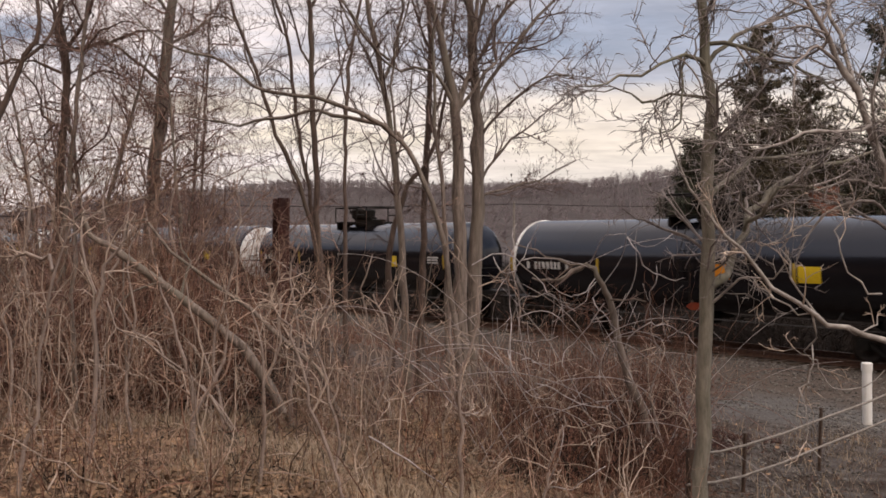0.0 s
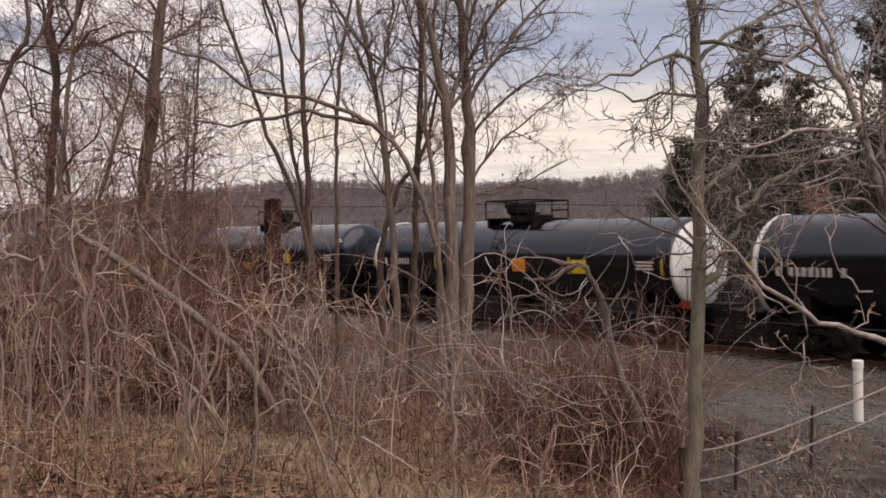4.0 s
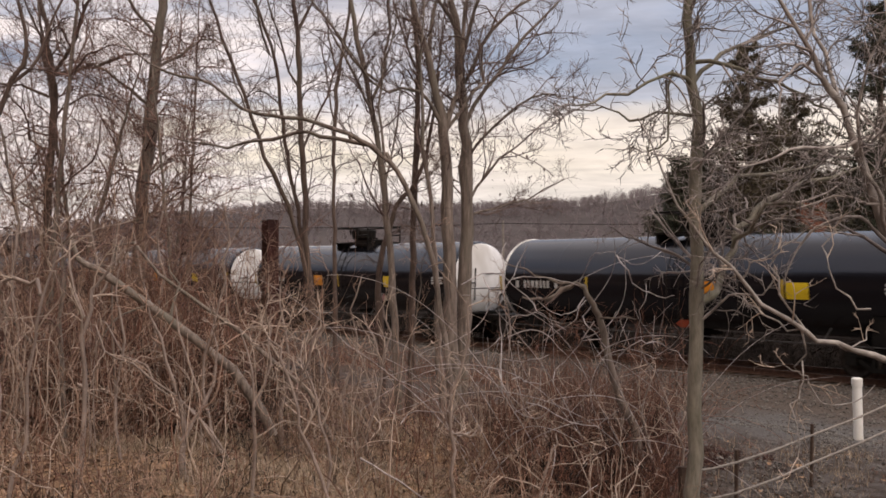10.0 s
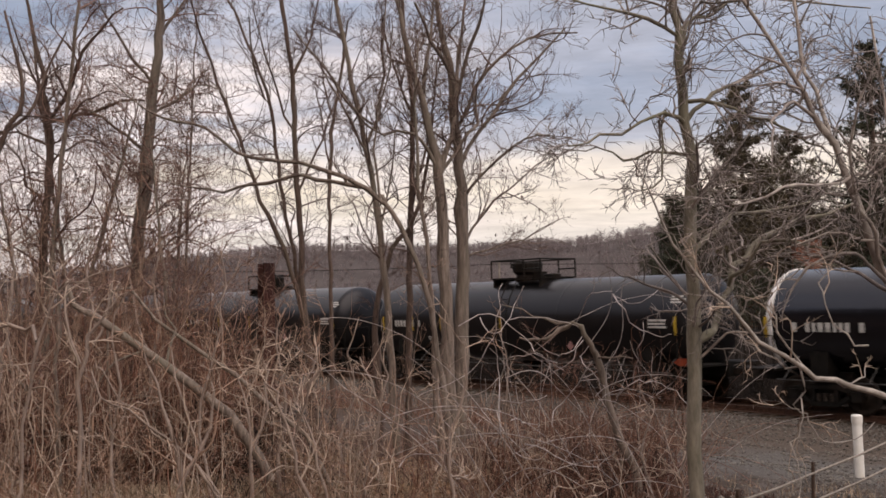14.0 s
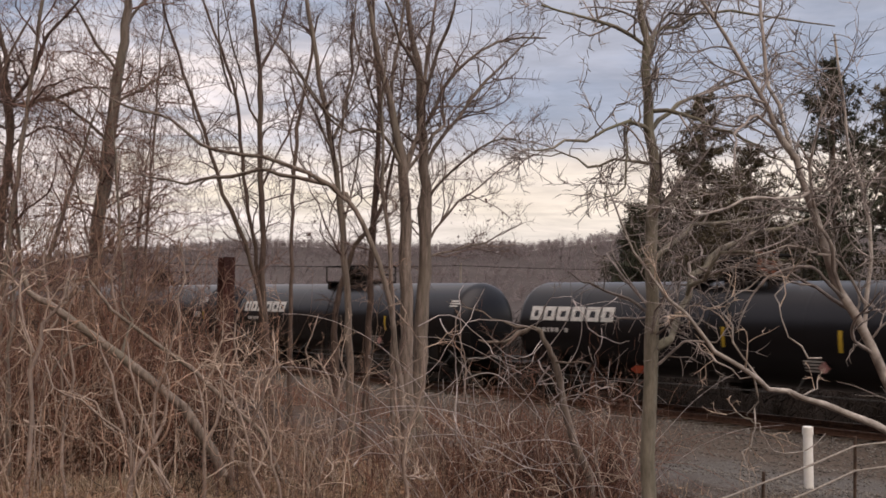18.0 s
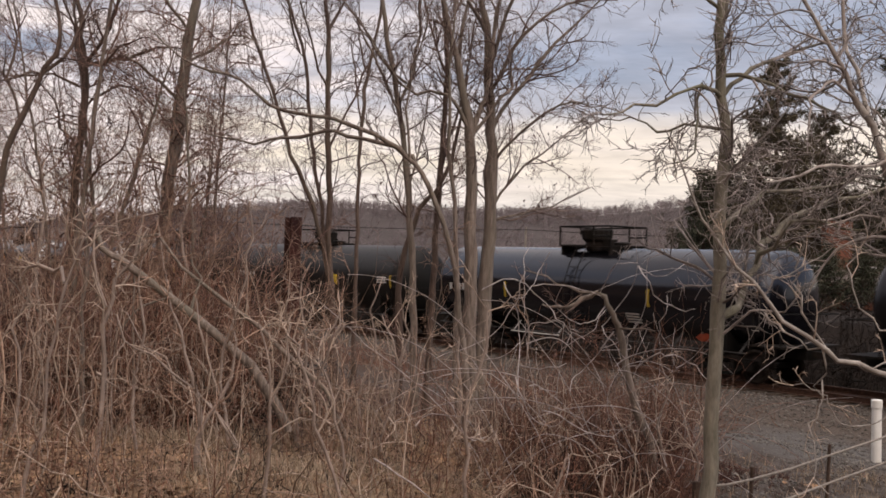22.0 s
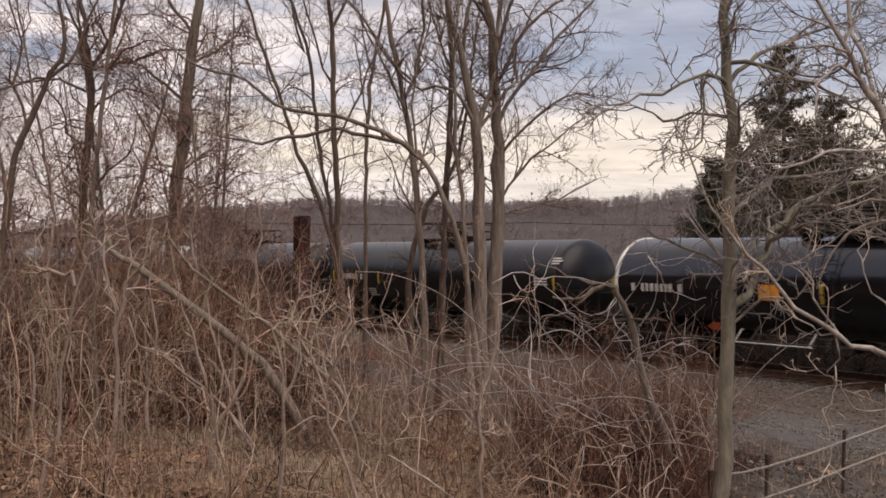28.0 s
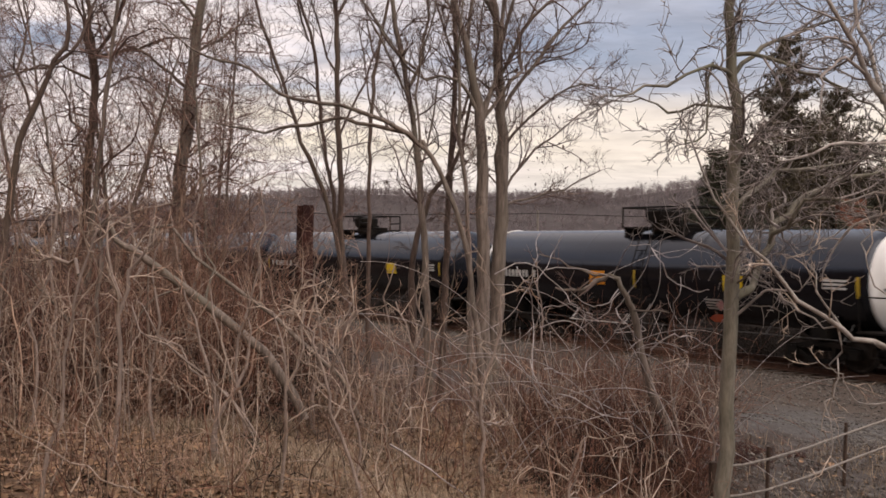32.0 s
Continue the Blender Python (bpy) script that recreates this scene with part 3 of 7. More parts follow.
def car_meshes():
    M = CAR_MESH
    M["tank"], M["dull"], M["matt"] = tank_mesh(BLACK), tank_mesh(BLACK_DULL), tank_mesh(BLACK_FLAT)
    M["shield"] = {1: shield_mesh(1), -1: shield_mesh(-1)}
    M["wheel"], M["axle"], M["frame"], M["spring"] = wheel_mesh(), axle_mesh(), side_frame_mesh(), spring_mesh()
    M["bolster"] = box_mesh("bolster", (-0.2, 0.2, -1.0, 1.0, 0.42, 0.72), BLACK_MATT, 0.02)
    # stub sill with its draft gear, at one end
    bm = bmesh.new()
    box(bm, 5.2, 8.55, -0.33, 0.33, 0.74, 1.12)
    box(bm, 5.7, 7.0, -0.75, 0.75, 0.80, 1.05)
    box(bm, 6.05, 6.55, -1.25, 1.25, 0.86, 1.6)
    M["sill"] = from_bm("stub_sill", bm, BLACK_MATT)
    bm = bmesh.new()
    box(bm, 8.5, 8.95, -0.09, 0.09, 0.80, 0.98); box(bm, 8.9, 9.08, -0.16, 0.16, 0.72, 1.04)
    M["coupler"] = from_bm("coupler", bm, STEEL_DARK)
    M["end_step"] = box_mesh("end_platform", (7.5, 8.5, -1.45, 1.45, 1.06, 1.12), BLACK_MATT, 0.008)
    for key, y in (("near", -1.4), ("far", 1.4)):
        M["end_rail_" + key] = rod_mesh("end_handrail", [((8.45, y, 1.1), (8.45, y, 2.0)), ((7.55, y, 1.1), (7.55, y, 2.0)), ((7.55, y, 2.0), (8.45, y, 2.0))], 0.02, BLACK_MATT, 5)
        M["sill_step_" + key] = rod_mesh("sill_step", [((7.9, y, 0.45), (7.9, y, 1.1)), ((8.3, y, 0.45), (8.3, y, 1.1)), ((7.9, y, 0.47), (8.3, y, 0.47)), ((7.9, y, 0.78), (8.3, y, 0.78))], 0.02, BLACK_MATT, 5)
    M["cross_rail"] = rod_mesh("cross_rail", [((8.45, -1.4, 2.0), (8.45, 1.4, 2.0))], 0.02, BLACK_MATT, 5)
    M["side_rail"] = rod_mesh("side_handrail", [((-7.4, -1.5, 0.86), (7.4, -1.5, 0.86))] + [((x, -1.5, 0.86), (x, -1.05, 1.25)) for x in (-7.2, -4.8, -2.4, 0, 2.4, 4.8, 7.2)], 0.018, STEEL_GREY, 5)
    M["white_rail"] = rod_mesh("lower_handrail", [((-3.0, -1.54, 0.80), (-0.4, -1.54, 0.80))] + [((x, -1.54, 0.80), (x, -1.2, 1.15)) for x in (-2.9, -0.5)], 0.022, LETTER, 6)
    # top platform with its rails round the valve housing
    bm = bmesh.new()
    box(bm, -1.3, 1.3, -0.85, -0.45, 3.80, 3.85); box(bm, -1.3, 1.3, 0.45, 0.85, 3.80, 3.85)
    box(bm, -1.3, -1.0, -0.45, 0.45, 3.80, 3.85); box(bm, 1.2, 1.3, -0.45, 0.45, 3.80, 3.85)
    for x in (-1.2, 1.2):
        box(bm, x - 0.04, x + 0.04, -0.8, 0.8, 3.50, 3.80)
    M["deck"] = from_bm("top_platform", bm, BLACK_MATT)
    rails = []
    for y in (-0.84, 0.84):
        for x in (-1.28, 0.45, 1.28):
            rails.append(((x, y, 3.85), (x, y, 4.47)))
        rails += [((-1.28, y, 4.47), (1.28, y, 4.47)), ((0.45, y, 4.14), (1.28, y, 4.14))]
    for x in (-1.28, 1.28):
        rails += [((x, -0.84, 4.47), (x, 0.84, 4.47))]
    M["deck_rail"] = rod_mesh("platform_railing", rails, 0.03, BLACK_MATT, 5)
    bm = bmesh.new()
    lathe(bm, [(3.62, 0.40), (3.95, 0.40), (4.05, 0.52), (4.34, 0.56), (4.40, 0.52), (4.43, 0.05)], 16, "Z")
    box(bm, 0.47, 0.85, -0.16, 0.16, 3.7, 4.05)
    for v in bm.verts:
        v.co.x -= 0.28
    for x in (-0.58, -0.28, 0.02):
        rod(bm, (x, -0.5, 4.2), (x, -0.5, 4.44), 0.03)
    M["dome"] = from_bm("valve_housing", bm, BLACK_MATT)
    bm = bmesh.new()
    lathe(bm, [(3.5, 0.26), (3.86, 0.26), (3.88, 0.31), (3.93, 0.31), (3.96, 0.24), (3.97, 0.03)], 16, "Z")
    for v in bm.verts:
        v.co.x += 1.0
    M["manway"] = from_bm("manway", bm, BLACK_MATT)
    st = []
    for x in (-0.22, 0.22):
        pts = [(x, -1.53, 0.65), (x, -1.56, 2.5), (x, -1.30, 3.2), (x, -0.95, 3.82)]
        st += list(zip(pts, pts[1:]))
    M["ladder"] = rod_mesh("ladder", st, 0.018, BLACK_MATT, 5)
    M["rung"] = rod_mesh("rung", [((-0.22, 0, 0), (0.22, 0, 0))], 0.014, BLACK_MATT, 5)
    bm = bmesh.new()
    lathe(bm, [(0.62, 0.12), (0.7, 0.16), (0.95, 0.16), (1.0, 0.10)], 12, "Z")
    box(bm, -0.5, 0.5, -0.12, 0.12, 0.80, 0.98)
    M["outlet"] = from_bm("bottom_outlet", bm, BLACK_MATT)
    bm = bmesh.new()
    lathe(bm, [(-0.9, 0.02), (-0.9, 0.14), (-0.2, 0.14), (-0.2, 0.02)], 12, "X")
    for v in bm.verts:
        v.co += Vector((-3.0, -0.4, 0.95))
    M["cylinder"] = from_bm("air_cylinder", bm, BLACK_MATT)
    bm = bmesh.new()
    lathe(bm, [(-8.62, 0.20), (-8.62, 0.24), (-8.58, 0.24), (-8.58, 0.20)], 16, "X")
    for i in range(3):
        a = i * math.pi / 3
        rod(bm, (-8.6, -0.22 * math.cos(a), -0.22 * math.sin(a)), (-8.6, 0.22 * math.cos(a), 0.22 * math.sin(a)), 0.015)
    for v in bm.verts:
        v.co += Vector((0, 0.55, 1.75))
    M["brake"] = from_bm("brake_wheel", bm, BLACK_MATT)
    # grab irons on the head, thin dark bars
    def on_head(y, z):
        return (HALF + 0.08 - 0.65 * (1 - math.sqrt(max(0, 1 - (y * y + (z - AXIS) ** 2) / (RAD + 0.06) ** 2))), y, z)
    M["grab"] = [rod_mesh("grab_iron", ends, 0.026, BLACK_MATT, 5) for ends in ([(on_head(-0.1, 2.55), on_head(1.15, 2.5))], [(on_head(-0.55, 1.55), on_head(-0.55, 2.75))], [(on_head(-1.0, 2.2), on_head(-0.6, 2.2))], [(on_head(0.75, 1.3), on_head(0.75, 1.75)), (on_head(0.75, 1.72), on_head(1.1, 1.72))])]
    M["strip"] = {x: decal("reflector_strip", x - 0.05, x + 0.05, 1.95, 2.5, YELLOW_DULL) for x in (-7.75, -7.35, -5.4, -3.6, -0.2, 0.2, 3.6, 7.52)}
    M["plac"] = {(x, c): decal("placard", x - 0.34, x + 0.34, 1.98, 2.42, m) for x in (-1.85, 1.15, 1.7, 2.9, 3.0, 3.6, 4.05) for c, m in (("y", YELLOW), ("o", ORANGE))}
    M["low_placard"] = decal("placard", -2.0, -1.3, 1.6, 1.95, ORANGE)
    M["text"] = {}
    for key, x, w, z, h, n in (("data_front", 6.9, 0.8, 2.42, 0.3, 3), ("data_rear", -4.2, 0.7, 1.75, 0.35, 4), ("number", -5.9, 2.1, 2.35, 0.24, 1), ("small_number", -6.1, 1.4, 2.30, 0.13, 1), ("spec", 2.9, 0.8, 1.72, 0.34, 4), ("shoulder", 7.55, 0.55, 3.12, 0.26, 3)):
        bars = []
        r = random.Random(len(key))
        for i in range(n):
            zz, hh = z - i * h * 1.0 / n * 1.0, h / n * (0.6 if n > 1 else 1)
            if n == 1:
                xx = x - w / 2
                while xx < x + w / 2:
                    ww = r.choice((0.10, 0.12, 0.14))
                    bars.append((xx, xx + ww, zz - hh, zz)); xx += ww + (0.07 if r.random() < 0.8 else 0.26)
            else:
                bars.append((x - w / 2, x - w / 2 + w * r.uniform(0.7, 1), zz - hh, zz))
        M["text"][key] = [decal("lettering_bar", *b, LETTER, n=2) for b in bars]
    # a big white name painted near the rear, as plain hollow blocks
    M["logo"] = []
    x = -7.15
    for i, w in enumerate((0.48, 0.48, 0.53, 0.52, 0.53, 0.48)):
        a, b, lo, hi, e = x, x + w, 2.53, 2.97, 0.155
        for piece in ((a, a + e, lo, hi), (b - e, b, lo, hi), (a + e, b - e, hi - 0.13, hi), (a + e, b - e, lo, lo + 0.12)):
            M["logo"].append(decal("logo_block", *piece, LETTER, 0.012, 3))
        x += w + 0.09
    bm = bmesh.new()
    k = 0.17
    bm.faces.new([bm.verts.new((3.1 + a, -1.30, 1.55 + b)) for a, b in ((-k, 0), (0, -k), (k, 0), (0, k))])
    bmesh.ops.solidify(bm, geom=bm.faces[:], thickness=0.01)
    M["diamond"] = from_bm("diamond_placard", bm, RED_WHITE)


RED_WHITE = material("red and white placard", (0.60, 0.12, 0.10), (0.75, 0.60, 0.58), 9, 0.5, 0.0)
STEEL_GREY = material("dull grey steel", (0.03, 0.03, 0.03), (0.10, 0.10, 0.10), 7, 0.5, 0.1, metal=0.4)
FLIP = pose(0, 0, 0, 0, 0, 180)
TRUCK = 6.3


def shortened(data, e):
    """The same meshes for a car whose half is e metres longer."""
    if isinstance(data, dict):
        return {k: shortened(v, e) for k, v in data.items()}
    if isinstance(data, list):
        return [shortened(v, e) for v in data]
    me = data.copy()
    co = np.empty(len(me.vertices) * 3, dtype=np.float32)
    me.vertices.foreach_get("co", co)
    co[::3] += e * np.clip(co[::3] / 5.0, -1, 1)
    me.vertices.foreach_set("co", co)
    me.update()
    return me


BOGIE = ("wheel", "axle", "frame", "spring", "bolster", "rung", "ladder")
SHORT = {"J": -0.5, "M": -0.82, "G": -0.3}


def tank_car(white, logo, placards, strips, texts, diamond, label, dull="tank", low=False, e=0.0, rail=False):
    M = CAR_MESH if not e else {k: v if k in BOGIE else shortened(v, e) for k, v in CAR_MESH.items()}
    car = tagged(new("tank_car"), label, "tank car", "tank cars of the train")
    tank = part("tank", M[dull], car)
    for m in (None, FLIP):
        part("stub_sill", M["sill"], car, m=m); part("coupler", M["coupler"], car, m=m)
        part("end_platform", M["end_step"], car, m=m); part("cross_rail", M["cross_rail"], car, m=m)
        for key in ("near", "far"):
            part("end_handrail", M["end_rail_" + key], car, m=m); part("sill_step", M["sill_step_" + key], car, m=m)
        part("side_handrail", M["side_rail"], car, "dull grey steel handrail", m=m)
    if rail:
        part("lower_handrail", M["white_rail"], car, "white painted handrail")
    for out in (1, -1) if white else ():
        shield = part("head_shield", M["shield"][out], car, "white painted tank head")
        for me in M["grab"]:
            part("grab_iron", me, shield, m=None if out > 0 else FLIP)
    deck = part("top_platform", M["deck"], car)
    part("platform_railing", M["deck_rail"], deck)
    part("valve_housing", M["dome"], car); part("manway", M["manway"], car)
    for m in (pose(0, 0, 0), FLIP):
        ladder = part("ladder", M["ladder"], car, m=m)
        for i in range(9):
            z = 0.7 + 0.3 * i
            part("rung", M["rung"], ladder, m=pose(0, -1.545 if z < 2.5 else -1.56 + 0.26 * (z - 2.5) / 0.7, z))
    part("bottom_outlet", M["outlet"], car); part("air_cylinder", M["cylinder"], car); part("brake_wheel", M["brake"], car)
    for x, c in placards:
        part("placard", M["plac"][x, c], tank, "yellow placard" if c == "y" else "orange placard")
    if low:
        part("placard", M["low_placard"], tank, "orange placard")
    for x in strips:
        part("reflector_strip", M["strip"][x], tank, "yellow reflective strip")
    for key in texts:
        for me in M["text"][key]:
            part("lettering_bar", me, tank, "white lettering bar")
    if logo:
        for me in M["logo"]:
            part("logo_block", me, tank, "white painted logo block")
    if diamond:
        part("diamond_placard", M["diamond"], car, "red and white diamond placard")
    for x in (-TRUCK - e, TRUCK + e):
        truck = part("truck", M["bolster"], car, m=pose(x, 0, 0))
        for y in (-1.02, 1.02):
            part("side_frame", M["frame"], truck, m=pose(0, y, 0))
            for dx in (-0.19, 0.0, 0.19):
                part("spring", M["spring"], truck, m=pose(dx, y, 0))
        for dx in (-0.92, 0.92):
            wheelset = part("wheelset", M["axle"], car, m=pose(x + dx, 0, 0.457))
            for y, r in ((-0.755, 0), (0.755, 180)):
                part("wheel", M["wheel"], wheelset, m=pose(0, y, 0, 0, 0, r))
    return car


TRAIN = []


def build_train():
    car_meshes()
    kinds = {
        "W": tank_car(True, False, ((1.15, "o"), (4.05, "y")), (-7.75, -3.6, 3.6, 7.52), ("data_front", "number"), False, "glossy black tank car with white heads and two placards set forward"),
        "V": tank_car(True, False, ((-1.85, "o"), (3.6, "y")), (-7.75, -0.2, 7.52), ("data_front", "number", "spec"), True, "black tank car with white heads, orange and yellow placards", rail=True),
        "L": tank_car(False, True, (), (0.2, 3.6), ("small_number", "spec", "shoulder"), True, "plain black tank car with a large white painted logo", "dull"),
        "Y": tank_car(False, False, ((4.05, "y"),), (-7.35, -3.6, 7.52), ("data_front", "number"), False, "all black tank car with one yellow placard"),
        "D": tank_car(False, False, ((2.9, "y"),), (-7.35, 7.52), ("data_front", "number"), False, "sooty flat black tank car with one yellow placard", "matt"),
        "K": tank_car(False, False, (), (-7.35, -5.4, -3.6, -0.2, 7.52), ("number", "data_rear", "data_front", "shoulder"), True, "all black tank car with yellow reflective strips", "dull"),
        "J": tank_car(False, False, ((3.0, "y"),), (-7.35, -5.4, -3.6, -0.2, 7.52), ("number", "data_rear", "data_front", "shoulder"), True, "short glossy black tank car with yellow reflective strips", "tank", True, SHORT["J"]),
        "G": tank_car(False, False, (), (-3.6, 3.6), ("number", "spec"), False, "plain glossy black tank car with small white lettering", "tank", rail=True, e=SHORT["G"]),
        "M": tank_car(False, False, ((1.7, "y"),), (3.6,), ("spec", "data_rear"), True, "short flat black tank car with one yellow placard", "matt", False, SHORT["M"]),
    }
    row = "YWYWVWJLLVWVVWKKLLLKLGDMVVVKLVVYGWVYW"      # from the first car in view to the last
    # where each front end stands at the start, along the track
    fronts = (-31.1, -48.75, -67.3, -85.7, -104.0, -121.25, -139.95, -158.0, -176.2, -194.5, -212.9, -231.0, -249.35, -268.1, -286.4,
              -304.65, -323.25, -341.95, -360.1, -378.95, -396.95, -414.8, -431.4, -449.8, -468.0, -486.1, -504.3, -522.5, -540.5)
    fronts = (6.3, -11.85) + fronts + tuple(-558.7 - 18.2 * k for k in range(len(row) - 31))
    used = set()
    for front, k in zip(fronts, row):
        start = front - HALF - SHORT.get(k, 0)
        m = Matrix.Translation(on_track(start, 0)) @ pose(0, 0, 0, 0, 0, TURN)
        if k in used:
            car = copy_thing(kinds[k], m)
        else:
            car = kinds[k]; used.add(k); car.matrix_basis = m
        TRAIN.append((car, start))


build_train()

# ---- bare trees ----
def bend(points, rng, rough=0.012):
    """A smooth line through a few points, with radii, slightly knobbly."""
    p = np.array(points, float)
    ext = np.vstack([2 * p[0] - p[1], p, 2 * p[-1] - p[-2]])
    out = []
    for i in range(1, len(ext) - 2):
        a, b, c, d = ext[i - 1], ext[i], ext[i + 1], ext[i + 2]
        n = max(2, int(np.linalg.norm((c - b)[:3]) / 0.28))
        for t in np.arange(n) / n:
            out.append(0.5 * (2 * b + (c - a) * t + (2 * a - 5 * b + 4 * c - d) * t * t + (3 * b - 3 * c + d - a) * t ** 3))
    out.append(p[-1])
    out = np.array(out)
    w = np.array([[rng.gauss(0, rough) for _ in range(3)] for _ in out])
    out[1:-1, :3] += w[1:-1]
    out[:, 3] = np.maximum(out[:, 3], 0.002) * np.array([(1 + rng.uniform(-0.07, 0.07)) * (1.2 if rng.random() < 0.07 else 1) for _ in out])
    return out[:, :3], out[:, 3]


def shoot(rng, p, d, length, r, segs, wig, lift, tip=0.25, kink=0.0):
    """A growing shoot that curls one way, turns up (or hangs, with a lift below 0) and breaks its line at buds."""
    x, y, z = p
    dx, dy, dz = d
    step = length / segs
    pts, rad = [(x, y, z)], [r]
    cx, cy, cz = rng.gauss(0, wig), rng.gauss(0, wig), rng.gauss(0, wig)
    for i in range(segs):
        if rng.random() < 0.22:
            cx, cy, cz = rng.gauss(0, wig), rng.gauss(0, wig), rng.gauss(0, wig)
        w = wig * 0.45 if rng.random() > kink else 0.42
        dx += cx + rng.gauss(0, w); dy += cy + rng.gauss(0, w); dz += cz + rng.gauss(0, w) + lift
        k = 1 / math.sqrt(dx * dx + dy * dy + dz * dz)
        dx, dy, dz = dx * k, dy * k, dz * k
        k = step * rng.uniform(0.7, 1.3)
        x, y, z = x + dx * k, y + dy * k, z + dz * k
        pts.append((x, y, z)); rad.append(r * (1 - (1 - tip) * (i + 1) / segs))
    return pts, rad


def ramify(rng, line, n, length, lift, out, depth, t0=0.15, rmin=0.0034):
    pts, rad = line
    m = len(pts)
    for _ in range(n):
        t = t0 + (1 - t0) * rng.random()
        i = min(m - 2, int(t * (m - 1)))
        f = t * (m - 1) - i
        a, b = pts[i], pts[i + 1]
        p = [a[k] + (b[k] - a[k]) * f for k in range(3)]
        tx, ty, tz = (b[k] - a[k] for k in range(3))
        k = 1 / (math.sqrt(tx * tx + ty * ty + tz * tz) + 1e-9)
        ang = rng.uniform(0.45, 1.15)
        vx, vy, vz = rng.gauss(0, 1), rng.gauss(0, 0.8), rng.gauss(0, 1)
        dot = (vx * tx + vy * ty + vz * tz) * k * k
        vx, vy, vz = vx - dot * tx, vy - dot * ty, vz - dot * tz
        q = 1 / (math.sqrt(vx * vx + vy * vy + vz * vz) + 1e-9)
        c, s = math.cos(ang) * k, math.sin(ang) * q
        L = length * rng.uniform(0.45, 1.2) * (1.1 - 0.5 * t)
        near = p[1] < 10.5
        r = max(rmin * 1.3 if near else rmin, min(0.6 * rad[i], (0.0052 + 0.011 * L) if near else (0.0037 + 0.009 * L)))
        ch = shoot(rng, p, (tx * c + vx * s, ty * c + vy * s, tz * c + vz * s), L, r, max(3, min(14, int(L / 0.075))) if near else max(2, min((9, 5, 3)[3 - depth], int(L / 0.13))), 0.13 if near else 0.17, lift * (0.35 if near else 0.5), 0.25, 0.34 if near else 0.45)
        out[depth].append(ch)
        if depth > 1:
            ramify(rng, ch, max(2, TWIGS_PER[depth]), length * 0.48, lift, out, depth - 1)


TWIGS_PER = {3: 7, 2: 4}


def bare_tree(name, label, category, seed, bark, twig, sprout, trunk, *limbs):
    """sprout: primaries on the trunk, where they begin (share of its length), their length, twigs on each, twigs on those, upward turn."""
    rng = random.Random(seed)
    n1, t0, len1, n2, n3, lift = sprout
    TWIGS_PER[3], TWIGS_PER[2] = n2, n3
    x0, y0, z0, r0 = trunk[0]
    g = float(ground_z(x0, y0))
    if z0 > g and name != "bare_branch":
        trunk = [(x0, y0, g - 0.15, r0 * 1.25)] + list(trunk)
    tree = tagged(new(name), label, category)
    tree.location = (x0, y0, max(g, min(p[2] for p in trunk)) if name != "bare_branch" else z0)
    off = np.array(tree.location)

    def local(lines):
        return [(np.array(p) - off, np.array(r)) for p, r in lines]

    stem = bend(trunk, rng, 0.02 if name == "sapling" else 0.012)
    if name == "sapling":
        stem[1][:] *= 0.7
    if name in ("bare_tree",):
        stem[1][:2] *= 1.15
    part("trunk", tubes("trunk", local([stem]), bark, 9), tree)
    main = []
    for limb in limbs:
        ln = bend(limb, rng, 0.02)
        main.append(ln)
        part("branch", tubes("branch", local([ln]), bark, 6), tree)
    out = {3: [], 2: [], 1: []}
    ramify(rng, stem, n1, len1, lift, out, 3, t0)
    for ln in main:
        L = sum(math.dist(a, b) for a, b in zip(ln[0], ln[0][1:]))
        ramify(rng, ln, 2 + int(L * 0.8) if name in ("bare_branch", "leaning_trunk") else max(4, int(n1 * 0.22 + L * 2.2)), min(len1, 0.4 * L + 0.15), lift, out, 3, 0.12)
    part("crown", tubes("crown", local(out[3]), twig, 4), tree, kind="stuff")
    part("twig_spray", tubes("twig_spray", local(out[2] + out[1]), twig, 3), tree, kind="stuff")
    return tree


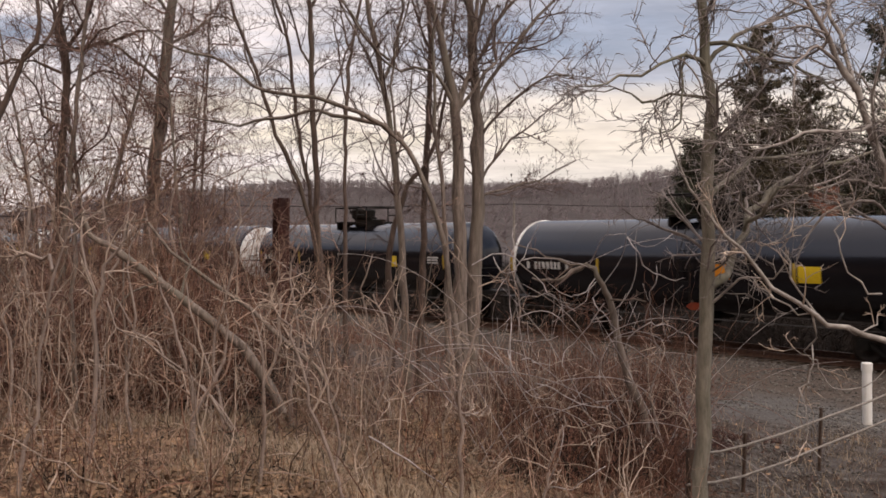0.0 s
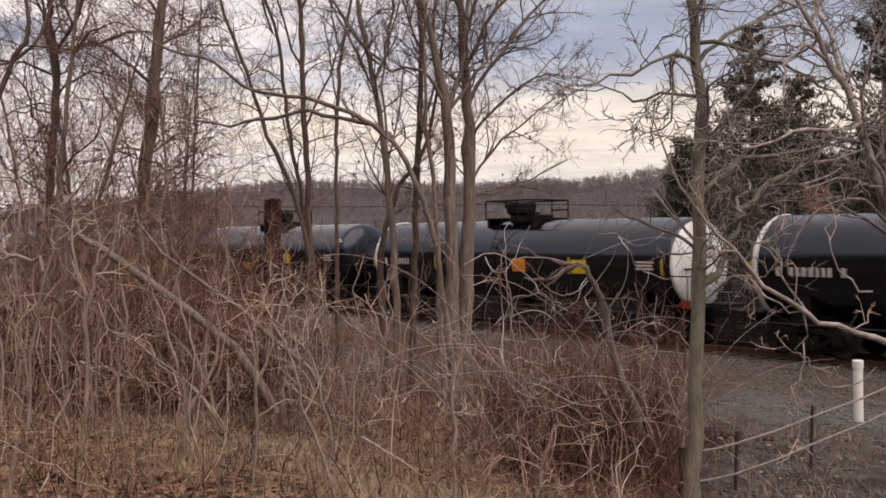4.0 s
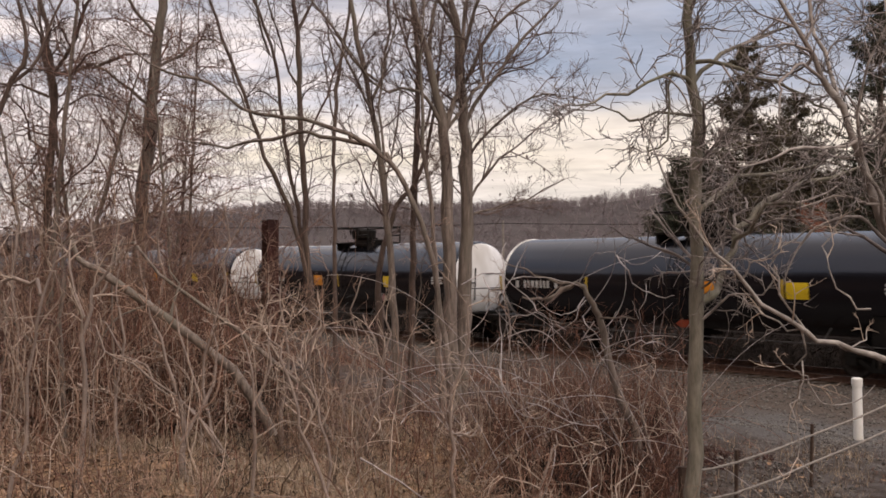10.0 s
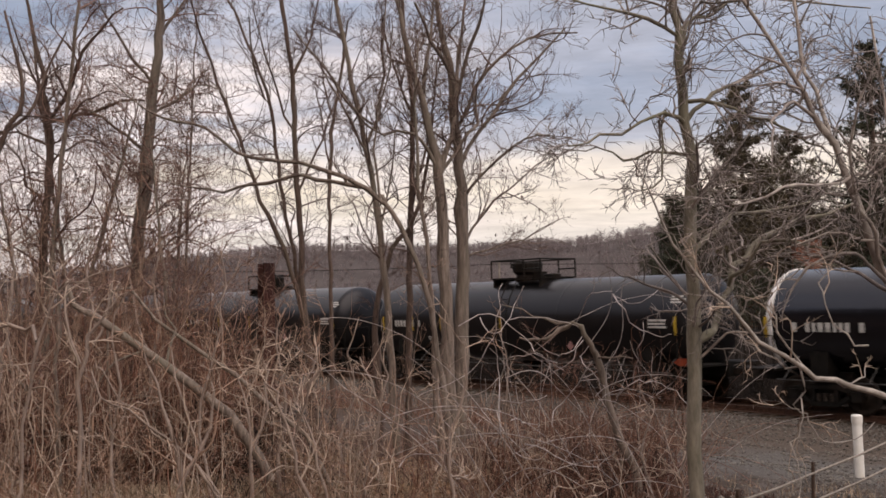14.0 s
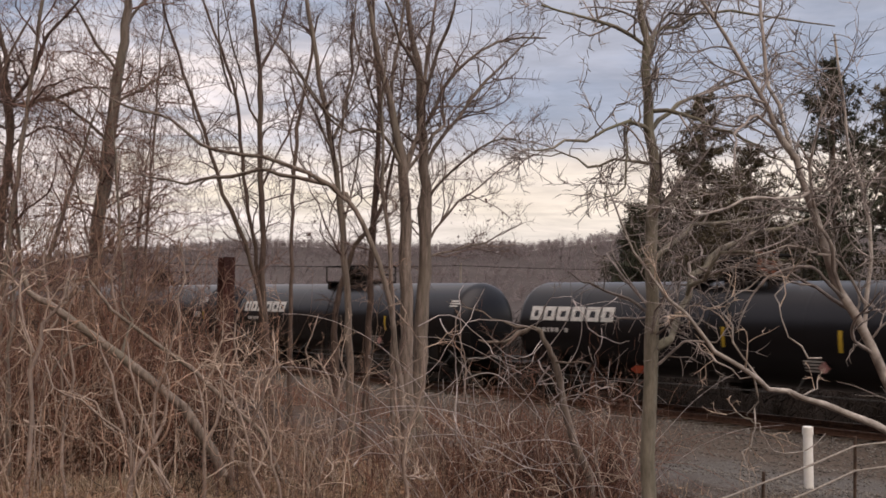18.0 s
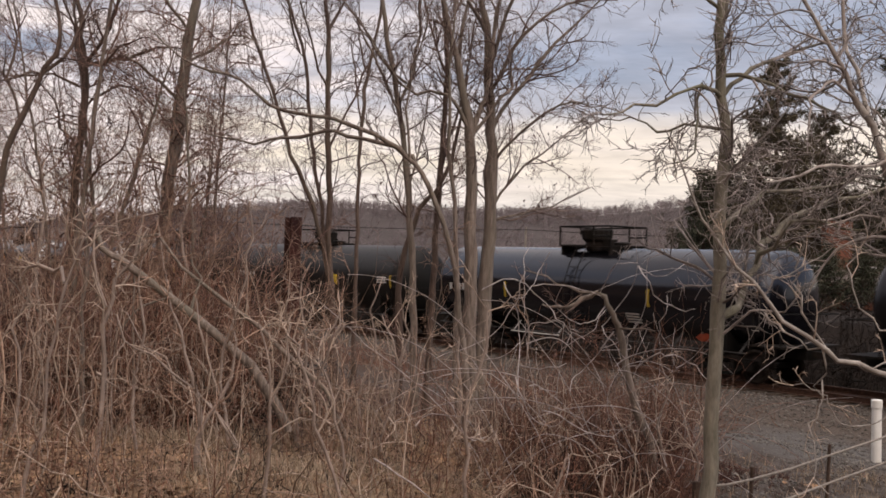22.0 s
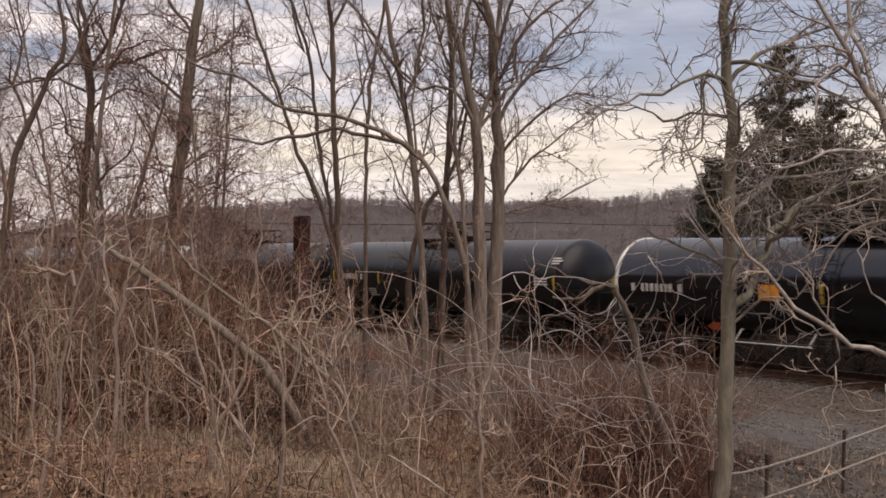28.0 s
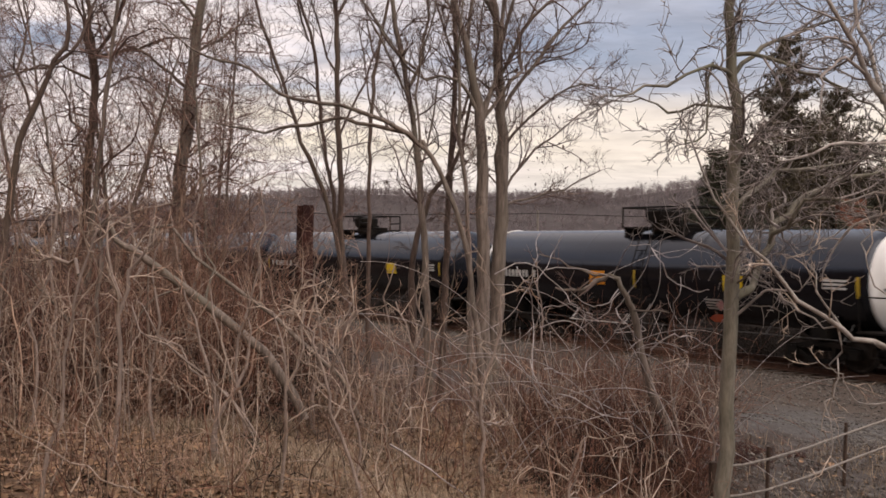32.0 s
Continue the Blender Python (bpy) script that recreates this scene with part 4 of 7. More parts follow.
bare_tree("bare_tree", "straight young bare tree with a forked grey-olive trunk", "tree", 11, BARK_PALE, TWIG_SILVER, (26, 0.35, 1.1, 6, 3, 0.12),
    [(2.1, 8.5, 1.0, 0.0681), (2.13, 8.5, 1.92, 0.063), (2.15, 8.5, 2.84, 0.0579), (2.16, 8.5, 3.53, 0.0522), (2.15, 8.5, 4.32, 0.0476), (2.13, 8.5, 4.87, 0.0411), (2.09, 8.5, 5.38, 0.033), (2.04, 8.5, 5.74, 0.0256), (1.98, 8.5, 6.2, 0.0152)],
    [(2.18, 8.5, 2.82, 0.037), (2.34, 8.64, 2.94, 0.033), (2.49, 8.79, 3.14, 0.031), (2.57, 8.93, 3.35, 0.030), (2.76, 9.07, 3.5, 0.028), (3.0, 9.21, 3.7, 0.027), (3.37, 9.36, 3.84, 0.021), (3.91, 9.5, 3.99, 0.0125)],
    [(2.45, 8.5, 3.26, 0.0193), (2.51, 8.35, 3.39, 0.0176), (2.67, 8.2, 3.57, 0.016), (2.86, 8.05, 3.6, 0.0131), (3.06, 7.9, 3.53, 0.0077)],
    [(2.15, 8.5, 3.53, 0.0221), (2.4, 8.75, 3.71, 0.0199), (2.66, 9.0, 3.85, 0.0175), (3.09, 9.25, 3.94, 0.0135), (3.53, 9.5, 4.02, 0.0077)],
    [(2.14, 8.5, 4.6, 0.0207), (1.95, 8.34, 4.69, 0.0163), (1.67, 8.18, 4.55, 0.012), (1.37, 8.02, 4.43, 0.0091), (1.19, 7.86, 4.36, 0.0077), (1.04, 7.7, 4.36, 0.0038)],
    [(2.17, 8.5, 4.34, 0.0138), (1.87, 8.62, 4.37, 0.0112), (1.69, 8.75, 4.36, 0.0099), (1.5, 8.88, 4.44, 0.0072), (1.2, 9.0, 4.48, 0.0044)],
    [(2.14, 8.5, 4.78, 0.0193), (2.4, 8.4, 4.73, 0.0164), (2.62, 8.3, 4.62, 0.0135), (2.82, 8.2, 4.51, 0.012), (3.01, 8.1, 4.38, 0.0092), (3.17, 8.0, 4.21, 0.0052)],
    [(2.15, 8.5, 4.62, 0.0221), (2.35, 8.68, 4.8, 0.0183), (2.62, 8.85, 4.98, 0.0144), (2.96, 9.03, 5.12, 0.0117), (3.37, 9.2, 5.28, 0.0075)],
    [(2.13, 8.5, 4.91, 0.0207), (2.22, 8.63, 5.41, 0.0182), (2.41, 8.77, 5.54, 0.0157), (2.65, 8.9, 5.71, 0.0145), (3.01, 9.03, 5.78, 0.0117), (3.55, 9.17, 5.79, 0.0089), (4.06, 9.3, 5.75, 0.006)],
    [(2.1, 8.5, 5.33, 0.0166), (1.82, 8.3, 5.44, 0.0135), (1.47, 8.1, 5.47, 0.0105), (1.14, 7.9, 5.48, 0.0064)],
    [(1.98, 8.5, 4.72, 0.011), (1.94, 8.42, 4.44, 0.0096), (1.91, 8.34, 4.21, 0.0081), (1.82, 8.26, 4.05, 0.008), (1.69, 8.18, 4.03, 0.0066), (1.7, 8.1, 3.91, 0.0053)],
    [(2.14, 8.5, 3.97, 0.011), (2.3, 8.67, 4.06, 0.0099), (2.47, 8.83, 4.14, 0.0072), (2.71, 9.0, 4.21, 0.0044)])

bare_tree("bare_tree", "leaning bare tree with mottled pale bark", "tree", 12, BARK_MOTTLED, TWIG_SILVER, (18, 0.2, 1.2, 6, 3, 0.10),
    [(4.36, 8.0, 1.31, 0.0545), (4.05, 8.0, 2.17, 0.0469), (3.76, 8.0, 2.86, 0.0387), (3.49, 8.0, 3.36, 0.0348), (3.3, 8.0, 3.93, 0.0293), (3.15, 8.0, 4.33, 0.0258), (3.01, 8.0, 4.59, 0.0224), (2.86, 8.0, 4.88, 0.0182), (2.69, 8.0, 5.17, 0.0156), (2.45, 8.0, 5.52, 0.013), (2.23, 8.0, 5.85, 0.0091)],
    [(3.15, 8.0, 4.33, 0.0182), (3.12, 8.15, 4.65, 0.0172), (3.09, 8.3, 4.91, 0.0162), (3.11, 8.45, 5.38, 0.0137), (3.11, 8.6, 5.77, 0.014)],
    [(3.53, 8.0, 3.3, 0.0182), (3.4, 7.88, 3.6, 0.0166), (3.26, 7.76, 3.8, 0.0151), (3.15, 7.64, 4.21, 0.0112), (3.16, 7.52, 4.56, 0.0086), (3.27, 7.4, 4.86, 0.0048)],
    [(3.71, 8.0, 2.95, 0.0169), (3.81, 8.15, 3.85, 0.0159), (3.77, 8.3, 4.38, 0.0135), (3.75, 8.45, 4.81, 0.0124), (3.75, 8.6, 5.49, 0.0098)],
    [(3.49, 8.0, 4.1, 0.0156), (3.15, 7.8, 4.04, 0.0139), (2.83, 7.6, 3.99, 0.0123), (2.55, 7.4, 3.93, 0.0108), (2.28, 7.2, 3.87, 0.0094), (2.06, 7.0, 3.8, 0.0057)],
    [(3.53, 8.0, 3.99, 0.0117), (3.43, 8.1, 4.18, 0.0105), (3.27, 8.2, 4.46, 0.0093), (3.06, 8.3, 4.61, 0.0081), (2.8, 8.4, 4.71, 0.0055)],
    [(3.71, 8.0, 3.21, 0.0117), (3.48, 7.92, 3.53, 0.0103), (3.3, 7.85, 3.6, 0.0102), (3.01, 7.78, 3.64, 0.0076), (2.73, 7.7, 3.55, 0.005)])

bare_tree("bare_branch", "long pale drooping branch reaching across the bank", "branch", 13, BARK_BLEACHED, TWIG_PALE, (4, 0.2, 0.55, 1, 1, -0.16),
    [(3.8, 7.2, 2.16, 0.0313), (3.41, 7.2, 2.36, 0.0263), (3.06, 7.2, 2.49, 0.0217), (2.79, 7.2, 2.58, 0.0187), (2.56, 7.2, 2.67, 0.0175), (2.28, 7.2, 2.87, 0.0152), (2.05, 7.2, 3.11, 0.0129), (1.85, 7.2, 3.34, 0.0105), (1.7, 7.2, 3.56, 0.0094), (1.56, 7.2, 3.89, 0.007), (1.43, 7.2, 4.16, 0.0047)],
    [(2.55, 7.2, 2.68, 0.0082), (2.57, 7.23, 2.51, 0.007), (2.56, 7.26, 2.38, 0.0059), (2.64, 7.29, 2.27, 0.0059), (2.74, 7.31, 2.14, 0.0048), (2.89, 7.34, 2.12, 0.0048), (3.06, 7.37, 2.2, 0.0036), (3.14, 7.4, 2.27, 0.0032)],
    [(2.55, 7.2, 2.47, 0.0058), (2.51, 7.15, 2.28, 0.0046), (2.46, 7.1, 2.18, 0.0046), (2.47, 7.05, 1.92, 0.0034), (2.54, 7.0, 1.73, 0.003)],
    [(2.56, 7.2, 2.69, 0.007), (2.4, 7.27, 2.74, 0.0059), (2.27, 7.33, 2.82, 0.0048), (2.19, 7.4, 2.93, 0.0036)],
    [(2.57, 7.2, 2.69, 0.007), (2.43, 7.16, 2.83, 0.007), (2.37, 7.12, 3.02, 0.0058), (2.3, 7.08, 3.18, 0.0057), (2.35, 7.04, 3.33, 0.0046), (2.28, 7.0, 3.48, 0.0034)],
    [(2.54, 7.2, 2.39, 0.0047), (2.42, 7.25, 2.39, 0.0035), (2.32, 7.3, 2.44, 0.0032)],
    [(2.79, 7.2, 2.58, 0.007), (2.99, 7.3, 2.56, 0.0059), (3.08, 7.4, 2.65, 0.0036)],
    [(2.13, 7.2, 3.02, 0.0058), (2.19, 7.13, 3.14, 0.0046), (2.4, 7.07, 3.25, 0.0046), (2.52, 7.0, 3.37, 0.0034)],
    [(3.03, 7.2, 2.82, 0.007), (2.89, 7.25, 2.9, 0.0059), (2.79, 7.3, 3.07, 0.0047), (2.77, 7.35, 3.29, 0.0048), (2.87, 7.4, 3.41, 0.0036)])

bare_tree("bare_tree", "tall bare tree with a smooth grey-brown trunk in a clump", "tree", 21, BARK, TWIG, (24, 0.45, 1.8, 6, 4, 0.25),
    [(0.32, 15.5, 0.48, 0.1304), (0.43, 15.5, 1.7, 0.1118), (0.49, 15.5, 2.95, 0.1025), (0.52, 15.5, 4.21, 0.0909), (0.5, 15.5, 5.14, 0.0789), (0.44, 15.5, 5.98, 0.0675), (0.39, 15.5, 6.73, 0.0533), (0.26, 15.5, 7.4, 0.0378), (0.13, 15.5, 8.07, 0.0252)],
    [(0.5, 15.5, 5.14, 0.0327), (0.82, 15.7, 5.76, 0.0306), (1.26, 15.9, 6.3, 0.0258), (1.75, 16.1, 6.87, 0.0209), (2.26, 16.3, 7.44, 0.0132)],
    [(0.47, 15.5, 5.72, 0.0302), (0.77, 15.65, 6.34, 0.028), (1.16, 15.8, 6.88, 0.0231), (1.65, 15.95, 7.22, 0.0207), (2.41, 16.1, 7.3, 0.0131)],
    [(0.51, 15.5, 4.63, 0.0227), (0.88, 15.35, 5.12, 0.0199), (1.28, 15.2, 5.43, 0.0173), (1.68, 15.05, 5.57, 0.0122), (1.86, 14.9, 5.47, 0.0065)],
    [(0.52, 15.5, 3.96, 0.0227), (0.99, 15.7, 4.65, 0.0179), (1.52, 15.9, 5.06, 0.0129), (1.88, 16.1, 5.34, 0.0078)],
    [(0.44, 15.5, 6.06, 0.0327), (0.61, 15.23, 6.59, 0.0297), (0.78, 14.97, 7.1, 0.0243), (0.92, 14.7, 7.66, 0.0143)],
    [(0.4, 15.5, 6.56, 0.0302), (0.13, 15.25, 7.0, 0.0248), (-0.11, 15.0, 7.51, 0.0171)],
    [(0.52, 15.5, 3.79, 0.0176), (0.98, 15.63, 3.97, 0.0152), (1.42, 15.77, 4.06, 0.0128), (2.03, 15.9, 4.37, 0.0077)])

bare_tree("bare_tree", "bare tree with a dark-flecked trunk in a clump", "tree", 22, BARK, TWIG, (18, 0.5, 1.4, 6, 4, 0.25),
    [(0.30, 15.0, 0.65, 0.1082), (0.28, 15.0, 1.74, 0.0992), (0.24, 15.0, 2.96, 0.092), (0.21, 15.0, 4.18, 0.0841), (0.18, 15.0, 4.99, 0.0726), (0.07, 15.0, 5.56, 0.0618), (-0.05, 15.0, 6.13, 0.0516), (-0.21, 15.0, 6.78, 0.042), (-0.4, 15.0, 7.67, 0.0292)],
    [(0.19, 15.0, 4.99, 0.0451), (0.36, 15.15, 5.58, 0.0394), (0.48, 15.3, 6.19, 0.0348), (0.55, 15.45, 6.89, 0.0276), (0.66, 15.6, 7.77, 0.0177)],
    [(0.18, 15.0, 5.07, 0.0317), (0.01, 14.9, 5.38, 0.0266), (-0.15, 14.8, 5.53, 0.0216), (-0.39, 14.7, 5.59, 0.0191), (-0.74, 14.6, 5.59, 0.0166), (-0.97, 14.5, 5.88, 0.0118), (-1.28, 14.4, 6.33, 0.0094)],
    [(0.05, 15.0, 5.64, 0.0317), (-0.02, 15.17, 6.33, 0.0296), (0.09, 15.33, 7.02, 0.0249), (0.18, 15.5, 7.82, 0.0151)],
    [(0.19, 15.0, 4.99, 0.0292), (0.62, 15.15, 5.58, 0.0246), (0.8, 15.3, 5.77, 0.0224), (0.74, 15.45, 6.22, 0.0176), (0.81, 15.6, 6.67, 0.0101)])

bare_tree("bare_tree", "slender bare tree with a dark trunk in a clump", "tree", 23, BARK_DARK, TWIG_DARK, (17, 0.4, 1.3, 6, 4, 0.25),
    [(-0.38, 16.5, 1.15, 0.0567), (-0.32, 16.5, 2.49, 0.0531), (-0.29, 16.5, 3.83, 0.0496), (-0.24, 16.5, 4.9, 0.0462), (-0.2, 16.5, 5.88, 0.0402), (-0.21, 16.5, 6.78, 0.0348), (-0.29, 16.5, 7.49, 0.0268), (-0.35, 16.5, 8.3, 0.0161)],
    [(-0.24, 16.5, 4.9, 0.0241), (0.01, 16.67, 5.64, 0.0217), (0.15, 16.83, 6.49, 0.0164), (0.29, 17.0, 7.35, 0.011)],
    [(-0.21, 16.5, 6.15, 0.0214), (-0.43, 16.33, 6.74, 0.0186), (-0.6, 16.17, 7.41, 0.0131), (-0.73, 16.0, 7.97, 0.0078)])

bare_tree("bare_tree", "slim grey bare tree in a clump", "tree", 24, BARK, TWIG, (16, 0.4, 1.0, 6, 4, 0.25),
    [(0.09, 14.5, 1.01, 0.033), (0.06, 14.5, 2.11, 0.033), (0.01, 14.5, 3.36, 0.0306), (-0.06, 14.5, 4.38, 0.0283), (-0.11, 14.5, 5.09, 0.0236), (-0.13, 14.5, 5.88, 0.0188), (-0.07, 14.5, 6.82, 0.0118)])

bare_tree("bare_tree", "bare tree whose stem bends into long level limbs", "tree", 25, BARK, TWIG, (17, 0.3, 0.8, 5, 4, 0.25),
    [(0.25, 13.5, 0.72, 0.0525), (0.2, 13.5, 1.53, 0.0464), (0.1, 13.5, 2.48, 0.0378), (-0.04, 13.5, 3.35, 0.0351), (-0.23, 13.5, 3.9, 0.0329), (-0.45, 13.5, 4.32, 0.0329), (-0.61, 13.5, 4.52, 0.0307), (-0.91, 13.5, 4.74, 0.0307), (-1.26, 13.5, 4.89, 0.0285), (-1.67, 13.5, 5.0, 0.0263), (-2.08, 13.5, 5.05, 0.0241), (-2.44, 13.5, 5.17, 0.0219), (-2.81, 13.5, 5.46, 0.0197), (-3.21, 13.5, 5.58, 0.0175), (-3.61, 13.5, 5.73, 0.0132), (-4.09, 13.5, 6.17, 0.0066)],
    [(-0.53, 13.5, 4.45, 0.0285), (-0.69, 13.57, 4.59, 0.0287), (-1.06, 13.65, 4.74, 0.0266), (-1.44, 13.72, 4.82, 0.0245), (-1.79, 13.8, 4.83, 0.0247), (-2.13, 13.88, 4.78, 0.0225), (-2.52, 13.95, 4.77, 0.0204), (-2.98, 14.03, 4.74, 0.0159), (-3.47, 14.1, 4.85, 0.0092)],
    [(-2.4, 13.5, 5.16, 0.0132), (-2.49, 13.37, 5.45, 0.0109), (-2.54, 13.23, 5.79, 0.0086), (-2.72, 13.1, 6.04, 0.0064)],
    [(-0.61, 13.5, 4.52, 0.0197), (-0.68, 13.4, 5.17, 0.0174), (-0.6, 13.3, 5.66, 0.013), (-0.46, 13.2, 6.14, 0.0107), (-0.38, 13.1, 6.68, 0.0064)])

bare_tree("bare_tree", "bare tree with a pale trunk and steep limbs", "tree", 26, BARK, TWIG_DARK, (20, 0.35, 1.4, 6, 4, 0.16),
    [(-0.5, 15.0, 0.85, 0.0618), (-0.54, 15.0, 1.91, 0.0549), (-0.59, 15.0, 2.96, 0.0516), (-0.65, 15.0, 3.77, 0.0483), (-0.71, 15.0, 4.42, 0.0451), (-0.8, 15.0, 5.07, 0.042), (-0.93, 15.0, 5.76, 0.039), (-1.09, 15.0, 6.62, 0.0341), (-1.22, 15.0, 7.35, 0.0317), (-1.32, 15.0, 8.0, 0.0195)],
    [(-0.76, 15.0, 4.87, 0.0244), (-0.82, 14.85, 5.3, 0.0241), (-1.03, 14.7, 5.67, 0.0191), (-1.21, 14.55, 6.04, 0.0165), (-1.43, 14.4, 6.48, 0.0117)],
    [(-0.84, 15.0, 5.48, 0.0244), (-0.69, 15.12, 5.91, 0.0221), (-0.63, 15.25, 6.51, 0.0198), (-0.57, 15.38, 7.2, 0.015), (-0.52, 15.5, 7.91, 0.0101)],
    [(-0.76, 15.0, 5.74, 0.0195), (-0.96, 14.88, 5.86, 0.0193), (-1.23, 14.75, 6.24, 0.0168), (-1.54, 14.62, 6.69, 0.0143), (-1.84, 14.5, 7.05, 0.0094)],
    [(-0.68, 15.0, 4.26, 0.0195), (-0.53, 15.17, 4.77, 0.0172), (-0.46, 15.33, 5.45, 0.0125), (-0.37, 15.5, 5.98, 0.0076)])

bare_tree("bare_tree", "dark leaning stem of a bare tree in a clump", "tree", 27, BARK_DARK, TWIG_DARK, (14, 0.4, 0.9, 6, 4, 0.25),
    [(-0.81, 16.0, 0.87, 0.0622), (-0.8, 16.0, 1.99, 0.055), (-0.83, 16.0, 3.03, 0.0481), (-0.55, 16.0, 3.98, 0.039), (-0.31, 16.0, 4.24, 0.0338), (-0.07, 16.0, 4.76, 0.0286), (0.05, 16.0, 5.46, 0.0208), (0.14, 16.0, 6.06, 0.013)])

bare_tree("bare_tree", "tall bare tree with a straight dark trunk and slanting side stems", "tree", 31, BARK_DARK, TWIG_DARK, (20, 0.3, 1.4, 6, 4, 0.14),
    [(-2.1, 19.0, 0.73, 0.0919), (-2.18, 19.0, 1.76, 0.0738), (-2.24, 19.0, 2.69, 0.0653), (-2.29, 19.0, 3.61, 0.0572), (-2.32, 19.0, 4.64, 0.0532), (-2.37, 19.0, 5.67, 0.0494), (-2.4, 19.0, 6.91, 0.0463), (-2.46, 19.0, 7.83, 0.0401), (-2.59, 19.0, 8.65, 0.0401), (-2.66, 19.0, 9.37, 0.0247)],
    [(-2.24, 19.0, 2.69, 0.0494), (-2.42, 18.93, 3.41, 0.0461), (-2.59, 18.85, 4.12, 0.0429), (-2.84, 18.77, 4.75, 0.0396), (-3.08, 18.7, 5.33, 0.0395), (-3.32, 18.62, 6.13, 0.0363), (-3.66, 18.55, 7.12, 0.0301), (-3.89, 18.48, 7.8, 0.024), (-4.22, 18.4, 8.88, 0.0149)],
    [(-2.26, 19.0, 3.0, 0.0401), (-2.4, 19.09, 3.82, 0.0403), (-2.57, 19.17, 4.76, 0.0374), (-2.73, 19.26, 5.7, 0.0375), (-2.87, 19.34, 6.71, 0.0346), (-3.09, 19.43, 7.51, 0.0284), (-3.44, 19.51, 8.44, 0.0254), (-3.81, 19.6, 9.25, 0.0159)],
    [(-2.92, 19.0, 6.91, 0.0247), (-3.09, 18.75, 7.57, 0.0213), (-3.1, 18.5, 8.31, 0.015)],
    [(-2.35, 19.0, 5.16, 0.0247), (-2.01, 19.17, 5.9, 0.0218), (-1.82, 19.33, 6.55, 0.0188), (-1.57, 19.5, 7.11, 0.0127)],
    [(-2.38, 19.0, 6.29, 0.0247), (-2.64, 18.83, 6.87, 0.0214), (-2.87, 18.67, 7.75, 0.0152), (-3.04, 18.5, 8.61, 0.009)],
    [(-2.41, 19.0, 7.32, 0.0278), (-2.13, 19.25, 8.1, 0.0219), (-1.94, 19.5, 9.01, 0.0158)])

bare_tree("bare_tree", "thin straight bare tree", "tree", 32, BARK_DARK, TWIG_DARK, (18, 0.35, 1.3, 6, 4, 0.14),
    [(-2.25, 24.0, 1.9, 0.0507), (-2.25, 24.0, 3.46, 0.0468), (-2.25, 24.0, 4.84, 0.0429), (-2.22, 24.0, 6.32, 0.0429), (-2.11, 24.0, 7.42, 0.039), (-1.9, 24.0, 8.53, 0.0312), (-1.74, 24.0, 9.69, 0.0195)],
    [(-2.22, 24.0, 6.32, 0.0234), (-2.42, 24.3, 7.28, 0.0197), (-2.58, 24.6, 8.26, 0.016)],
    [(-2.11, 24.0, 7.42, 0.0234), (-2.36, 24.3, 8.33, 0.0197), (-2.45, 24.6, 9.59, 0.012)])

bare_tree("bare_tree", "leaning brown trunk hung with dead vines", "tree", 41, BARK, TWIG_MAUVE, (40, 0.2, 1.9, 9, 5, -0.05),
    [(-4.95, 17.5, 2.73, 0.1192), (-4.87, 17.5, 3.91, 0.1122), (-4.78, 17.5, 4.72, 0.1074), (-4.69, 17.5, 5.76, 0.0981), (-4.6, 17.5, 6.52, 0.0891), (-4.51, 17.5, 7.18, 0.0804), (-4.4, 17.5, 8.6, 0.0564), (-4.32, 17.5, 9.46, 0.0341)],
    [(-4.68, 17.5, 5.76, 0.0284), (-5.0, 17.3, 6.01, 0.0253), (-5.27, 17.1, 6.26, 0.0222), (-5.71, 16.9, 6.41, 0.0165), (-6.0, 16.7, 6.19, 0.0109)],
    [(-4.62, 17.5, 6.38, 0.0256), (-4.27, 17.77, 6.67, 0.0231), (-3.94, 18.03, 7.01, 0.0176), (-3.61, 18.3, 6.97, 0.0119)],
    [(-4.56, 17.5, 6.9, 0.0284), (-4.8, 17.23, 7.31, 0.0252), (-5.04, 16.97, 7.71, 0.0193), (-5.28, 16.7, 8.27, 0.0109)],
    [(-4.47, 17.5, 7.66, 0.0284), (-4.25, 17.9, 8.24, 0.0233), (-4.0, 18.3, 8.85, 0.0149)])

